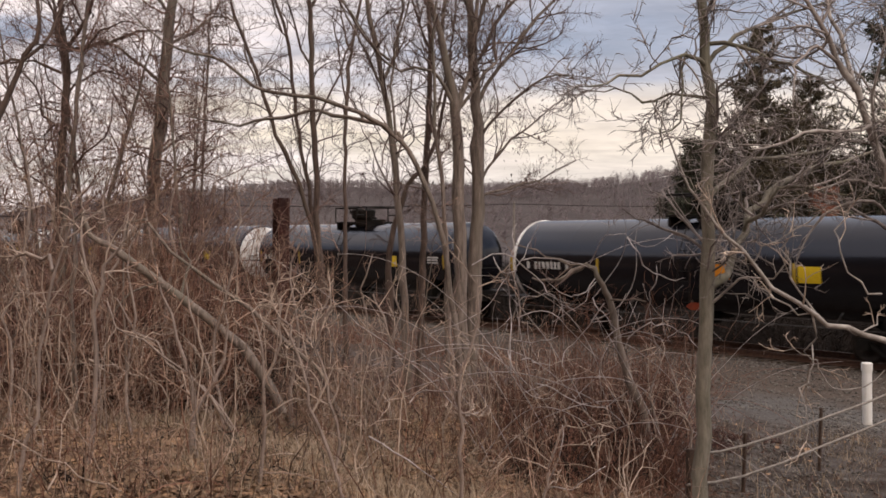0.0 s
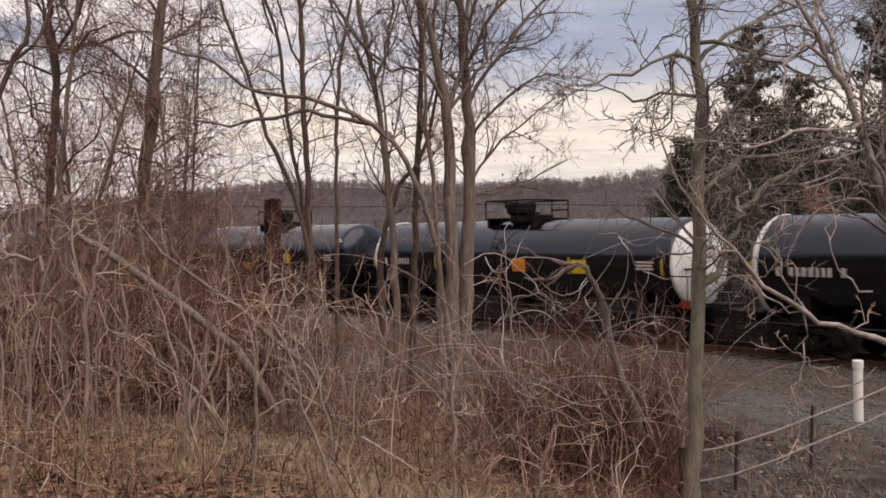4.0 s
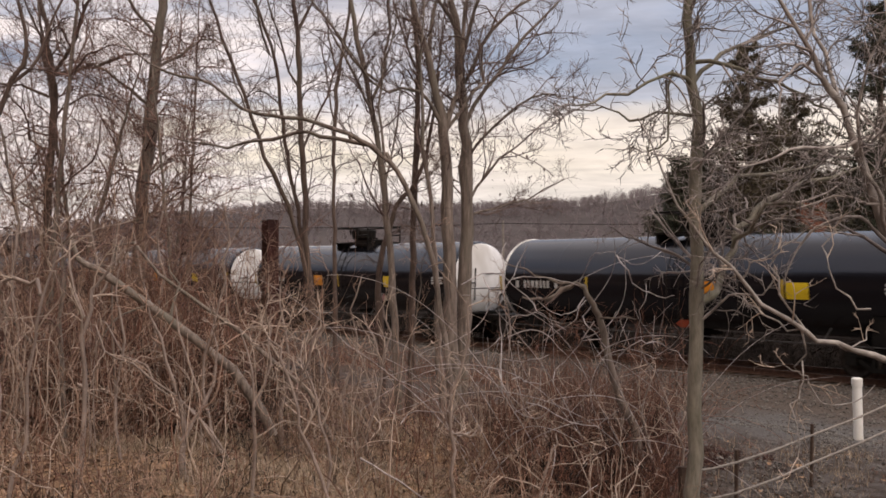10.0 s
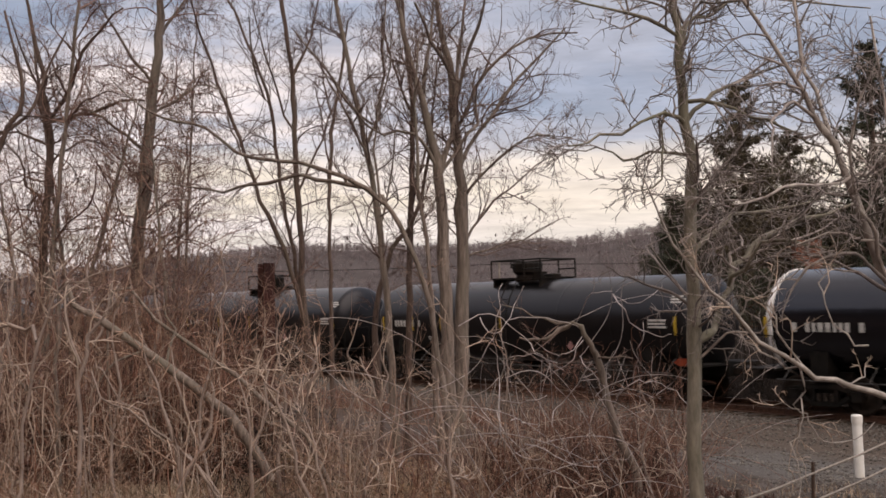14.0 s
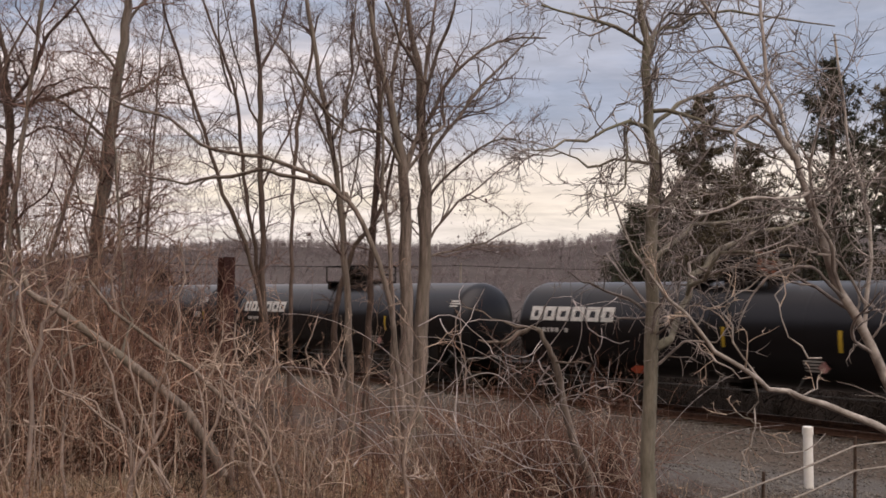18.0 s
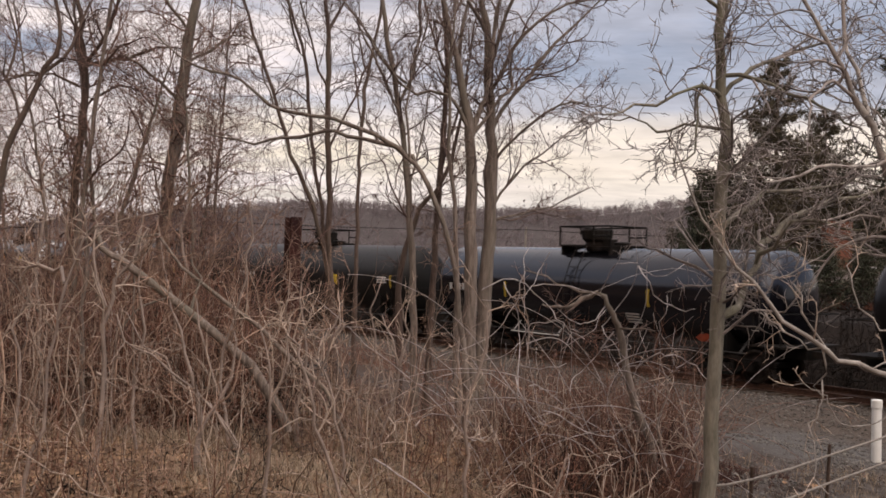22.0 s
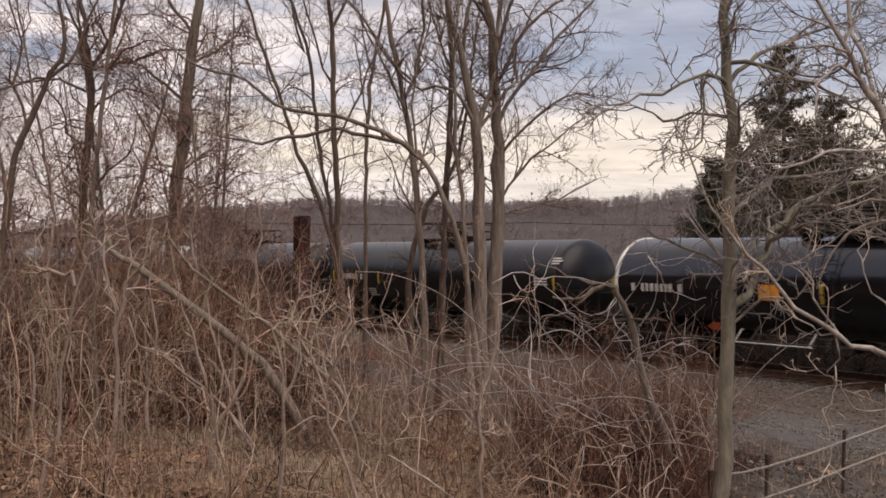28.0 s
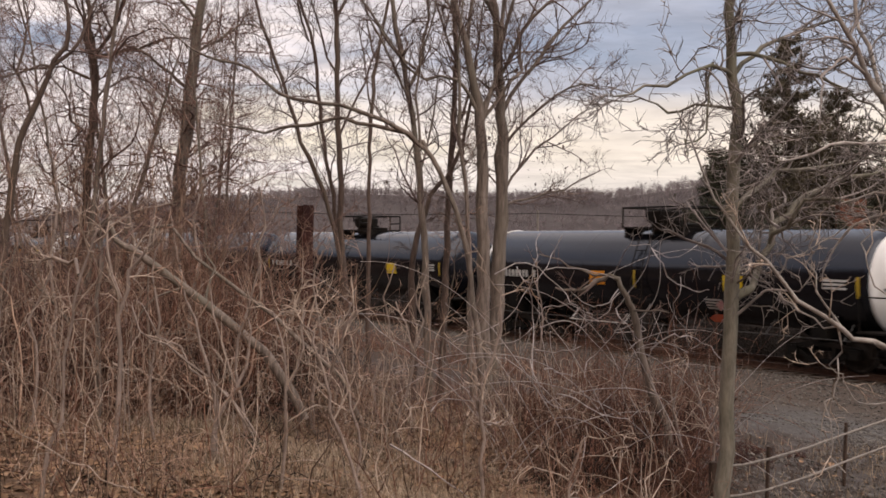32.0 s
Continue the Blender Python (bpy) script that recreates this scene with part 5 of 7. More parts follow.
bare_tree("bare_tree", "bare tree with a dark trunk forking into spreading limbs", "tree", 42, BARK_DARK, TWIG_DARK, (18, 0.25, 1.6, 5, 3, 0.12),
    [(-6.33, 17.0, 2.28, 0.074), (-6.26, 17.0, 3.39, 0.07), (-6.23, 17.0, 4.31, 0.0661), (-6.16, 17.0, 5.05, 0.0622), (-6.12, 17.0, 5.69, 0.0622), (-6.14, 17.0, 6.24, 0.0548), (-6.22, 17.0, 6.7, 0.0442), (-6.24, 17.0, 7.07, 0.0387), (-6.39, 17.0, 7.71, 0.0304), (-6.55, 17.0, 8.52, 0.0193)],
    [(-6.11, 17.0, 6.22, 0.0331), (-5.89, 17.16, 6.34, 0.0307), (-5.57, 17.32, 6.41, 0.0281), (-5.24, 17.48, 6.59, 0.0256), (-4.96, 17.64, 6.69, 0.0201), (-4.66, 17.8, 6.67, 0.0116)],
    [(-6.09, 17.0, 6.29, 0.0359), (-5.89, 16.88, 6.49, 0.0329), (-5.68, 16.76, 6.83, 0.0299), (-5.49, 16.64, 7.26, 0.027), (-5.09, 16.52, 7.63, 0.0215), (-4.74, 16.4, 7.91, 0.0133)],
    [(-6.13, 17.0, 6.29, 0.0249), (-6.24, 16.85, 6.49, 0.0219), (-6.23, 16.7, 6.82, 0.019), (-6.4, 16.55, 7.24, 0.0161), (-6.52, 16.4, 7.82, 0.0107)],
    [(-6.12, 17.0, 5.51, 0.0221), (-5.9, 17.2, 5.81, 0.0196), (-5.64, 17.4, 5.98, 0.017), (-5.28, 17.6, 5.87, 0.0114)],
    [(-6.19, 17.0, 4.77, 0.0221), (-6.56, 17.2, 5.25, 0.0196), (-6.82, 17.4, 5.75, 0.017), (-7.18, 17.6, 6.06, 0.0114)],
    [(-6.2, 17.0, 5.87, 0.0221), (-6.6, 16.83, 6.03, 0.0191), (-7.07, 16.67, 5.98, 0.0162), (-7.54, 16.5, 5.88, 0.0107)])

bare_tree("bare_tree", "crooked dark bare tree at the edge of the thicket", "tree", 43, BARK_DARK, TWIG_DARK, (12, 0.2, 1.2, 5, 3, 0.12),
    [(-6.4, 14.0, 1.54, 0.0544), (-6.28, 14.0, 2.75, 0.0512), (-6.17, 14.0, 3.89, 0.0481), (-5.98, 14.0, 4.76, 0.0421), (-5.75, 14.0, 5.25, 0.0364), (-5.6, 14.0, 5.63, 0.0341), (-5.45, 14.0, 5.86, 0.0318), (-5.4, 14.0, 6.09, 0.0273), (-5.49, 14.0, 6.54, 0.0205), (-5.64, 14.0, 7.22, 0.0136)],
    [(-5.6, 14.0, 5.59, 0.025), (-5.38, 14.12, 5.81, 0.0229), (-5.28, 14.25, 6.14, 0.0208), (-5.21, 14.38, 6.55, 0.0163), (-4.98, 14.5, 7.05, 0.0118)],
    [(-5.64, 14.0, 5.57, 0.0205), (-5.84, 13.75, 5.5, 0.0179), (-6.17, 13.5, 5.33, 0.011)],
    [(-5.9, 14.0, 4.87, 0.0205), (-6.17, 14.17, 5.51, 0.0184), (-6.16, 14.33, 6.16, 0.0163), (-6.39, 14.5, 6.97, 0.0118)])

bare_tree("sapling", "thin pale bare sapling in the leaf litter", "sapling", 60, BARK_SAPLING, TWIG_PALE, (7, 0.35, 0.6, 2, 1, 0.1),
    [(-2.98, 9.0, 2.64, 0.0085), (-2.8, 9.0, 2.46, 0.0127), (-2.6, 9.0, 2.3, 0.0127), (-2.21, 9.0, 2.0, 0.0148), (-1.91, 9.0, 1.68, 0.017), (-1.77, 9.0, 1.41, 0.017)])

bare_tree("sapling", "thin brown bare sapling in the brush", "sapling", 61, BARK_SAPLING, BRUSH, (6, 0.35, 0.6, 2, 1, 0.1),
    [(-2.99, 9.3, 2.71, 0.0066), (-2.74, 9.3, 2.38, 0.011), (-2.44, 9.3, 2.1, 0.0131), (-2.13, 9.3, 1.85, 0.0153), (-1.83, 9.3, 1.45, 0.0153)])

bare_tree("sapling", "thin pale bare sapling in the leaf litter", "sapling", 62, BARK_SAPLING, TWIG_PALE, (6, 0.35, 0.6, 2, 1, 0.1),
    [(-2.86, 7.0, 1.39, 0.0245), (-2.8, 7.0, 1.81, 0.0202), (-2.74, 7.0, 2.19, 0.0165), (-2.67, 7.0, 2.65, 0.0148), (-2.62, 7.0, 2.99, 0.0132), (-2.5, 7.0, 3.29, 0.0099), (-2.27, 7.0, 3.38, 0.0066)],
    [(-2.62, 7.0, 2.99, 0.0132), (-2.73, 7.07, 3.08, 0.0133), (-2.87, 7.13, 3.12, 0.0101), (-3.0, 7.2, 3.02, 0.0051)])

bare_tree("sapling", "thin pale bare sapling in the leaf litter", "sapling", 63, BARK_SAPLING, TWIG_PALE, (6, 0.35, 0.6, 2, 1, 0.1),
    [(-2.75, 8.0, 1.13, 0.0389), (-2.7, 8.0, 1.74, 0.0306), (-2.68, 8.0, 2.35, 0.0255), (-2.65, 8.0, 2.82, 0.0207), (-2.51, 8.0, 3.08, 0.0151), (-2.36, 8.0, 3.3, 0.0075)],
    [(-2.66, 8.0, 2.78, 0.0132), (-2.82, 8.1, 3.17, 0.0095), (-2.81, 8.2, 3.43, 0.0058)])

bare_tree("sapling", "thin brown bare sapling in the brush", "sapling", 64, BARK_SAPLING, BRUSH, (6, 0.35, 0.6, 2, 1, 0.1),
    [(-1.9, 8.0, 1.13, 0.0511), (-1.91, 8.0, 1.61, 0.0389), (-1.93, 8.0, 1.91, 0.028), (-1.99, 8.0, 2.26, 0.0207), (-2.1, 8.0, 2.61, 0.0151), (-2.18, 8.0, 2.87, 0.0075)],
    [(-1.92, 8.0, 1.83, 0.0188), (-1.81, 8.07, 2.08, 0.0152), (-1.69, 8.13, 2.42, 0.0115), (-1.73, 8.2, 2.68, 0.0058)])

bare_tree("sapling", "thin pale bare sapling in the leaf litter", "sapling", 65, BARK_SAPLING, TWIG_PALE, (6, 0.35, 0.6, 2, 1, 0.1),
    [(-1.22, 7.0, 1.39, 0.0202), (-1.2, 7.0, 1.77, 0.0181), (-1.19, 7.0, 2.15, 0.0148), (-1.22, 7.0, 2.46, 0.0115), (-1.3, 7.0, 2.76, 0.0066)],
    [(-1.2, 7.0, 2.23, 0.0099), (-1.13, 7.1, 2.48, 0.0084), (-1.11, 7.2, 2.75, 0.0051)])

bare_tree("sapling", "thin pale bare sapling in the leaf litter", "sapling", 66, BARK_SAPLING, TWIG_PALE, (6, 0.35, 0.6, 2, 1, 0.1),
    [(-0.61, 6.5, 1.6, 0.0153), (-0.68, 6.5, 1.77, 0.0153), (-0.76, 6.5, 2.02, 0.0153), (-0.83, 6.5, 2.26, 0.0138), (-0.95, 6.5, 2.58, 0.0122), (-1.03, 6.5, 2.72, 0.0077)],
    [(-0.86, 6.5, 2.33, 0.0092), (-0.78, 6.45, 2.59, 0.0076), (-0.67, 6.4, 2.8, 0.006)])

bare_tree("sapling", "thin pale bare sapling in the leaf litter", "sapling", 67, BARK_SAPLING, TWIG_PALE, (6, 0.35, 0.6, 2, 1, 0.1),
    [(0.12, 7.0, 1.39, 0.0202), (0.14, 7.0, 1.77, 0.0181), (0.12, 7.0, 2.02, 0.0165), (0.09, 7.0, 2.19, 0.0148), (0.17, 7.0, 2.38, 0.0132), (0.22, 7.0, 2.65, 0.0115), (0.23, 7.0, 2.91, 0.0066)],
    [(0.09, 7.0, 2.17, 0.0099), (0.14, 7.03, 2.05, 0.0083), (0.25, 7.07, 2.01, 0.0067), (0.33, 7.1, 2.08, 0.005)])

bare_tree("sapling", "thin pale bare sapling in the leaf litter", "sapling", 68, BARK_SAPLING, TWIG_PALE, (6, 0.35, 0.6, 2, 1, 0.1),
    [(-0.75, 7.5, 1.3, 0.0177), (-0.73, 7.5, 1.71, 0.0159), (-0.79, 7.5, 2.04, 0.0141), (-0.87, 7.5, 2.32, 0.0106), (-0.99, 7.5, 2.52, 0.0053)])

bare_tree("sapling", "thin pale bare sapling in the leaf litter", "sapling", 69, BARK_SAPLING, TWIG_PALE, (6, 0.35, 0.6, 2, 1, 0.1),
    [(0.69, 7.5, 1.3, 0.0159), (0.78, 7.5, 1.59, 0.0141), (0.84, 7.5, 1.83, 0.0124), (0.87, 7.5, 1.93, 0.0071)])

bare_tree("sapling", "thin pale bare sapling in the leaf litter", "sapling", 70, BARK_SAPLING, TWIG_PALE, (6, 0.35, 0.6, 2, 1, 0.1),
    [(-0.71, 11.0, 1.18, 0.0233), (-0.62, 11.0, 1.66, 0.0207), (-0.56, 11.0, 2.08, 0.0207), (-0.47, 11.0, 2.38, 0.0155), (-0.53, 11.0, 2.73, 0.0104)],
    [(-0.56, 11.0, 2.08, 0.013), (-0.66, 11.1, 2.37, 0.0105), (-0.75, 11.2, 2.6, 0.0079)])

bare_tree("sapling", "thin brown bare sapling in the brush", "sapling", 71, BARK_SAPLING, BRUSH, (6, 0.35, 0.6, 2, 1, 0.1),
    [(-2.08, 10.0, 0.72, 0.0288), (-2.11, 10.0, 1.37, 0.0259), (-2.19, 10.0, 1.97, 0.0212), (-2.13, 10.0, 2.56, 0.0165), (-1.97, 10.0, 3.05, 0.0094)],
    [(-2.16, 10.0, 1.75, 0.0141), (-2.37, 10.1, 2.23, 0.0119), (-2.51, 10.2, 2.77, 0.0072)])

bare_tree("sapling", "thin brown bare sapling in the brush", "sapling", 72, BARK_SAPLING, BRUSH, (6, 0.35, 0.6, 2, 1, 0.1),
    [(-2.7, 9.0, 0.87, 0.026), (-2.68, 9.0, 1.51, 0.0233), (-2.72, 9.0, 2.04, 0.0191), (-2.65, 9.0, 2.53, 0.017), (-2.72, 9.0, 2.92, 0.0106), (-2.6, 9.0, 3.31, 0.0064)])

bare_tree("sapling", "thin brown bare sapling in the brush", "sapling", 73, BARK_SAPLING, BRUSH, (6, 0.35, 0.6, 2, 1, 0.1),
    [(-1.57, 11.0, 0.95, 0.0317), (-1.6, 11.0, 1.6, 0.0285), (-1.51, 11.0, 2.2, 0.0233), (-1.6, 11.0, 2.73, 0.0155), (-1.51, 11.0, 3.15, 0.0078)],
    [(-1.56, 11.0, 1.9, 0.0155), (-1.35, 11.1, 2.31, 0.0131), (-1.18, 11.2, 2.72, 0.0079)])

bare_tree("sapling", "thin pale bare sapling in the leaf litter", "sapling", 74, BARK_SAPLING, TWIG_PALE, (6, 0.35, 0.6, 2, 1, 0.1),
    [(-3.77, 9.0, 0.87, 0.026), (-3.8, 9.0, 1.46, 0.0233), (-3.72, 9.0, 2.04, 0.0191), (-3.77, 9.0, 2.53, 0.0148), (-3.65, 9.0, 2.97, 0.0106), (-3.72, 9.0, 3.36, 0.0064)])

bare_tree("sapling", "thin brown bare sapling in the brush", "sapling", 75, BARK_SAPLING, BRUSH, (6, 0.35, 0.6, 2, 1, 0.1),
    [(-1.0, 12.0, 1.0, 0.0254), (-1.03, 12.0, 1.58, 0.0226), (-0.87, 12.0, 2.1, 0.0198), (-0.94, 12.0, 2.56, 0.0141), (-0.81, 12.0, 3.01, 0.0085)])

bare_tree("sapling", "thin pale bare sapling in the leaf litter", "sapling", 76, BARK_SAPLING, TWIG_PALE, (6, 0.35, 0.6, 2, 1, 0.1),
    [(2.14, 10.5, 0.6, 0.0247), (2.22, 10.5, 1.11, 0.0223), (2.08, 10.5, 1.62, 0.0173), (2.19, 10.5, 1.96, 0.0124), (2.08, 10.5, 2.3, 0.0074)],
    [(2.19, 10.5, 1.16, 0.0148), (1.98, 10.55, 1.38, 0.0124), (1.81, 10.6, 1.6, 0.0075)])

bare_tree("sapling", "thin brown bare sapling in the brush", "sapling", 77, BARK_SAPLING, BRUSH, (6, 0.35, 0.6, 2, 1, 0.1),
    [(0.79, 12.0, 1.0, 0.0283), (0.85, 12.0, 1.45, 0.0226), (0.79, 12.0, 1.91, 0.0198), (0.88, 12.0, 2.36, 0.0141), (0.79, 12.0, 2.82, 0.0085)])

bare_tree("sapling", "thin brown bare sapling in the brush", "sapling", 78, BARK_SAPLING, BRUSH, (6, 0.35, 0.6, 2, 1, 0.1),
    [(-3.41, 13.0, 1.66, 0.0375), (-3.44, 13.0, 2.36, 0.0337), (-3.34, 13.0, 3.0, 0.0276), (-3.41, 13.0, 3.49, 0.0184), (-3.27, 13.0, 4.05, 0.0092)],
    [(-3.41, 13.0, 2.5, 0.0184), (-3.65, 13.1, 3.07, 0.0154), (-3.78, 13.2, 3.64, 0.0093)])

bare_tree("sapling", "thin brown bare sapling in the brush", "sapling", 79, BARK_SAPLING, BRUSH, (6, 0.35, 0.6, 2, 1, 0.1),
    [(-4.25, 13.0, 1.66, 0.0375), (-4.27, 13.0, 2.36, 0.0306), (-4.18, 13.0, 3.0, 0.0276), (-4.25, 13.0, 3.63, 0.0184), (-4.11, 13.0, 4.19, 0.0092)],
    [(-4.24, 13.0, 2.64, 0.0184), (-4.0, 13.1, 3.14, 0.0154), (-3.96, 13.2, 3.71, 0.0093)])

bare_tree("sapling", "thin brown bare sapling in the brush", "sapling", 80, BARK_SAPLING, BRUSH, (6, 0.35, 0.6, 2, 1, 0.1),
    [(-4.7, 12.0, 1.78, 0.0346), (-4.77, 12.0, 2.43, 0.0283), (-4.83, 12.0, 3.08, 0.0254), (-4.74, 12.0, 3.66, 0.017), (-4.83, 12.0, 4.25, 0.0085)])

bare_tree("sapling", "thin brown bare sapling in the brush", "sapling", 81, BARK_SAPLING, BRUSH, (6, 0.35, 0.6, 2, 1, 0.1),
    [(-2.76, 14.0, 1.54, 0.033), (-2.72, 14.0, 2.3, 0.0297), (-2.83, 14.0, 2.9, 0.0264), (-2.72, 14.0, 3.43, 0.0165), (-2.8, 14.0, 3.97, 0.0099)])

bare_tree("sapling", "thin pale bare sapling in the leaf litter", "sapling", 82, BARK_SAPLING, TWIG_PALE, (6, 0.35, 0.6, 2, 1, 0.1),
    [(2.1, 9.0, 0.92, 0.0191), (2.16, 9.0, 1.36, 0.017), (2.13, 9.0, 1.65, 0.0127), (2.21, 9.0, 1.9, 0.0085)])

bare_tree("sapling", "slim pale sapling standing against the clump of trunks", "sapling", 83, BARK_SAPLING, TWIG, (7, 0.45, 0.7, 3, 2, 0.1),
    [(0.15, 14.0, 1.0, 0.036), (0.11, 14.0, 1.9, 0.032), (0.06, 14.0, 2.6, 0.028), (0.03, 14.0, 3.3, 0.019), (-0.01, 14.0, 3.9, 0.009)])

bare_tree("leaning_trunk", "dead grey-brown trunk leaning over into the brush", "fallen tree", 91, BARK, TWIG_MAUVE, (8, 0.1, 0.8, 5, 3, 0.15),
    [(-3.74, 10.6, 3.39, 0.0200), (-3.56, 10.6, 3.24, 0.0284), (-3.41, 10.6, 3.13, 0.0370), (-3.11, 10.6, 2.92, 0.0426), (-2.66, 10.6, 2.6, 0.0454), (-2.21, 10.6, 2.25, 0.0490), (-1.86, 10.6, 1.89, 0.0526), (-1.63, 10.6, 1.42, 0.0526)],
    [(-2.66, 10.6, 2.6, 0.0155), (-2.61, 10.7, 2.93, 0.0122), (-2.73, 10.8, 3.22, 0.007)],
    [(-2.89, 10.6, 2.75, 0.0138), (-3.15, 10.5, 2.65, 0.0102), (-3.32, 10.4, 2.4, 0.0068)])

bare_tree("leaning_trunk", "slim dead stem leaning beside the thicker fallen trunk", "fallen tree", 93, BARK, TWIG_MAUVE, (7, 0.1, 0.8, 5, 3, 0.15),
    [(-3.30, 10.9, 3.36, 0.012), (-2.85, 10.9, 3.05, 0.018), (-2.30, 10.9, 2.66, 0.022), (-1.75, 10.9, 2.24, 0.024), (-1.30, 10.9, 1.80, 0.026), (-1.05, 10.9, 1.30, 0.028)])

bare_tree("leaning_trunk", "curved dark trunk bowed over the bank", "tree", 92, BARK, TWIG, (3, 0.4, 0.6, 2, 1, -0.1),
    [(2.39, 10.5, 0.55, 0.0469), (2.29, 10.5, 0.67, 0.0469), (2.15, 10.5, 0.82, 0.0469), (2.07, 10.5, 1.14, 0.0439), (2.0, 10.5, 1.53, 0.0439), (1.82, 10.5, 1.95, 0.0411), (1.74, 10.5, 2.32, 0.0355), (1.68, 10.5, 2.59, 0.0311), (1.61, 10.5, 2.73, 0.0289), (1.51, 10.5, 2.89, 0.0267), (1.38, 10.5, 2.92, 0.0244), (1.24, 10.5, 2.81, 0.0222), (1.07, 10.5, 2.77, 0.0155), (0.9, 10.5, 2.8, 0.0088)],
    [(1.51, 10.5, 2.88, 0.0136), (1.39, 10.57, 2.94, 0.012), (1.15, 10.65, 2.98, 0.0104), (0.92, 10.72, 3.04, 0.0087), (0.75, 10.8, 3.13, 0.0053)],
    [(1.69, 10.5, 2.58, 0.0119), (1.78, 10.35, 2.59, 0.0101), (1.98, 10.2, 2.58, 0.0066)])



def thicket_trees():
    """Slim young bare trees that fill the wood at the left with fine twigs."""
    rng = random.Random(77)
    for i in range(22):
        d = rng.uniform(15, 30)
        u = rng.uniform(-0.52, -0.34) if i < 15 else rng.uniform(-0.34, -0.235)
        x, h = u * d, rng.uniform(5.0, 9.5)
        g = float(ground_z(x, d))
        lean = rng.uniform(-1.9, 1.9)
        r = rng.uniform(0.020, 0.042)
        trunk = [(x, d, g - 0.1, r * 1.2), (x + lean * 0.2, d, g + h * 0.3, r), (x + lean * 0.6, d, g + h * 0.65, r * 0.7), (x + lean, d, g + h, r * 0.25)]
        bare_tree("bare_tree", "slim young bare tree in the thicket", "tree", 300 + i, BARK, TWIG_MAUVE, (26, 0.3, 1.8, 7, 4, 0.16), trunk)


thicket_trees()


# ---- brush, canes, vines ----
def image_spots(r, n, u0, u1, d0, d1):
    """Places on the bank by their direction (x over y) and their distance ahead."""
    u = r.uniform(u0, u1, n)
    d = np.sqrt(r.uniform(d0 ** 2, d1 ** 2, n))
    x = u * d
    q = DIST - (x * NX + d * NY)
    ok = q > 7.0
    x, d = x[ok], d[ok]
    return x, d, ground_z(x, d)


def curved_lines(r, base, length, tilt, turn, k):
    """Lines of k points that start upright-ish and bend over in smooth curves."""
    n = len(base)
    t = (np.arange(k - 1) + 0.5)[None] / (k - 1)
    th = r.normal(0, tilt, n)[:, None] + r.normal(0, turn, n)[:, None] * t + r.normal(0, turn * 0.55, n)[:, None] * np.sin(t * r.uniform(2, 8, n)[:, None] + r.uniform(0, 6, n)[:, None])
    th = th + r.normal(0, 0.17, th.shape) * (r.rand(*th.shape) < 0.6)
    az = r.uniform(0, 6.283, n)[:, None] + r.normal(0, 0.24, th.shape) + r.normal(0, 1.1, n)[:, None] * t + r.normal(0, 0.4, n)[:, None] * np.sin(5 * t)
    D = np.stack([np.sin(th) * np.cos(az), np.sin(th) * np.sin(az), np.cos(th)], -1) * (length / (k - 1))[:, None, None]
    return np.concatenate([base[:, None], base[:, None] + np.cumsum(D, axis=1)], axis=1)


def canes(name, label, category, mat, seed, n, u0, u1, d0, d1, h0, h1, turn, r0, side, k=8, tilt=0.3):
    """Curving stems with side twigs, as one mass."""
    r = np.random.RandomState(seed)
    x, y, z = image_spots(r, n, u0, u1, d0, d1)
    clump = 50 if mat in (BRUSH, TWIG_PALE) else seed + 1      # the pale stems share their clumps
    keep = waves(x, y, 1.1, clump) + r.normal(0, 0.42, len(x)) > -0.3
    base = np.stack([x, y, z - 0.03], -1)[keep]
    n = len(base)
    h = r.uniform(h0, h1, n)
    P = curved_lines(r, base, h, tilt, turn, k)
    low = ground_z(P[..., 0], P[..., 1]) + 0.01
    P[:, 1:, 2] = np.maximum(P[:, 1:, 2], low[:, 1:])
    R = (r.uniform(0.5, 1.5, n) * r0)[:, None] * (1 - 0.7 * np.linspace(0, 1, k)[None])
    V, F = tube_arrays(P, R, 3)
    VV, FF, c = [V], [F], len(V)
    if side:
        m = n * side
        i = np.repeat(np.arange(n), side)
        j = r.randint(2, k - 1, m)
        L = r.uniform(0.18, 0.6, m) * h[i]
        Q = curved_lines(r, P[i, j], L, 1.2, 1.3, 6)
        RR = (R[i, j] * 0.65)[:, None] * np.linspace(1, 0.4, 6)[None]
        V, F = tube_arrays(Q, np.maximum(RR, 0.0018), 3)
        VV.append(V); FF.append(F + c)
    return tagged(new(name, mesh_of(name, np.concatenate(VV), np.concatenate(FF), mat)), label, category, kind="stuff")


canes("undergrowth", "tall tangled beige brush in a dense thicket", "undergrowth", BRUSH, 101, 180, -0.56, -0.185, 11.3, 17, 0.9, 2.3, 1.5, 0.0115, 5, 12, 0.9)
canes("undergrowth", "brown brush stems mixed into the thicket", "undergrowth", TWIG_RUST, 102, 360, -0.56, -0.17, 11.2, 19, 0.9, 2.3, 1.6, 0.0095, 5, 12, 0.9)
canes("undergrowth", "reddish canes low in the thicket", "undergrowth", TWIG_RUST, 103, 2000, -0.55, -0.165, 11, 17.5, 0.6, 1.9, 2.2, 0.0068, 3, 10, 0.9)
canes("undergrowth", "thin beige weeds over the leaf litter", "undergrowth", BRUSH, 104, 850, -0.5, 0.24, 5.6, 11.5, 0.2, 0.9, 1.1, 0.0046, 3, 8, 0.85)
canes("undergrowth", "brown weed stems over the leaf litter", "undergrowth", TWIG_RUST, 105, 600, -0.5, 0.24, 6, 12.5, 0.25, 1.0, 1.2, 0.005, 3, 8, 0.85)
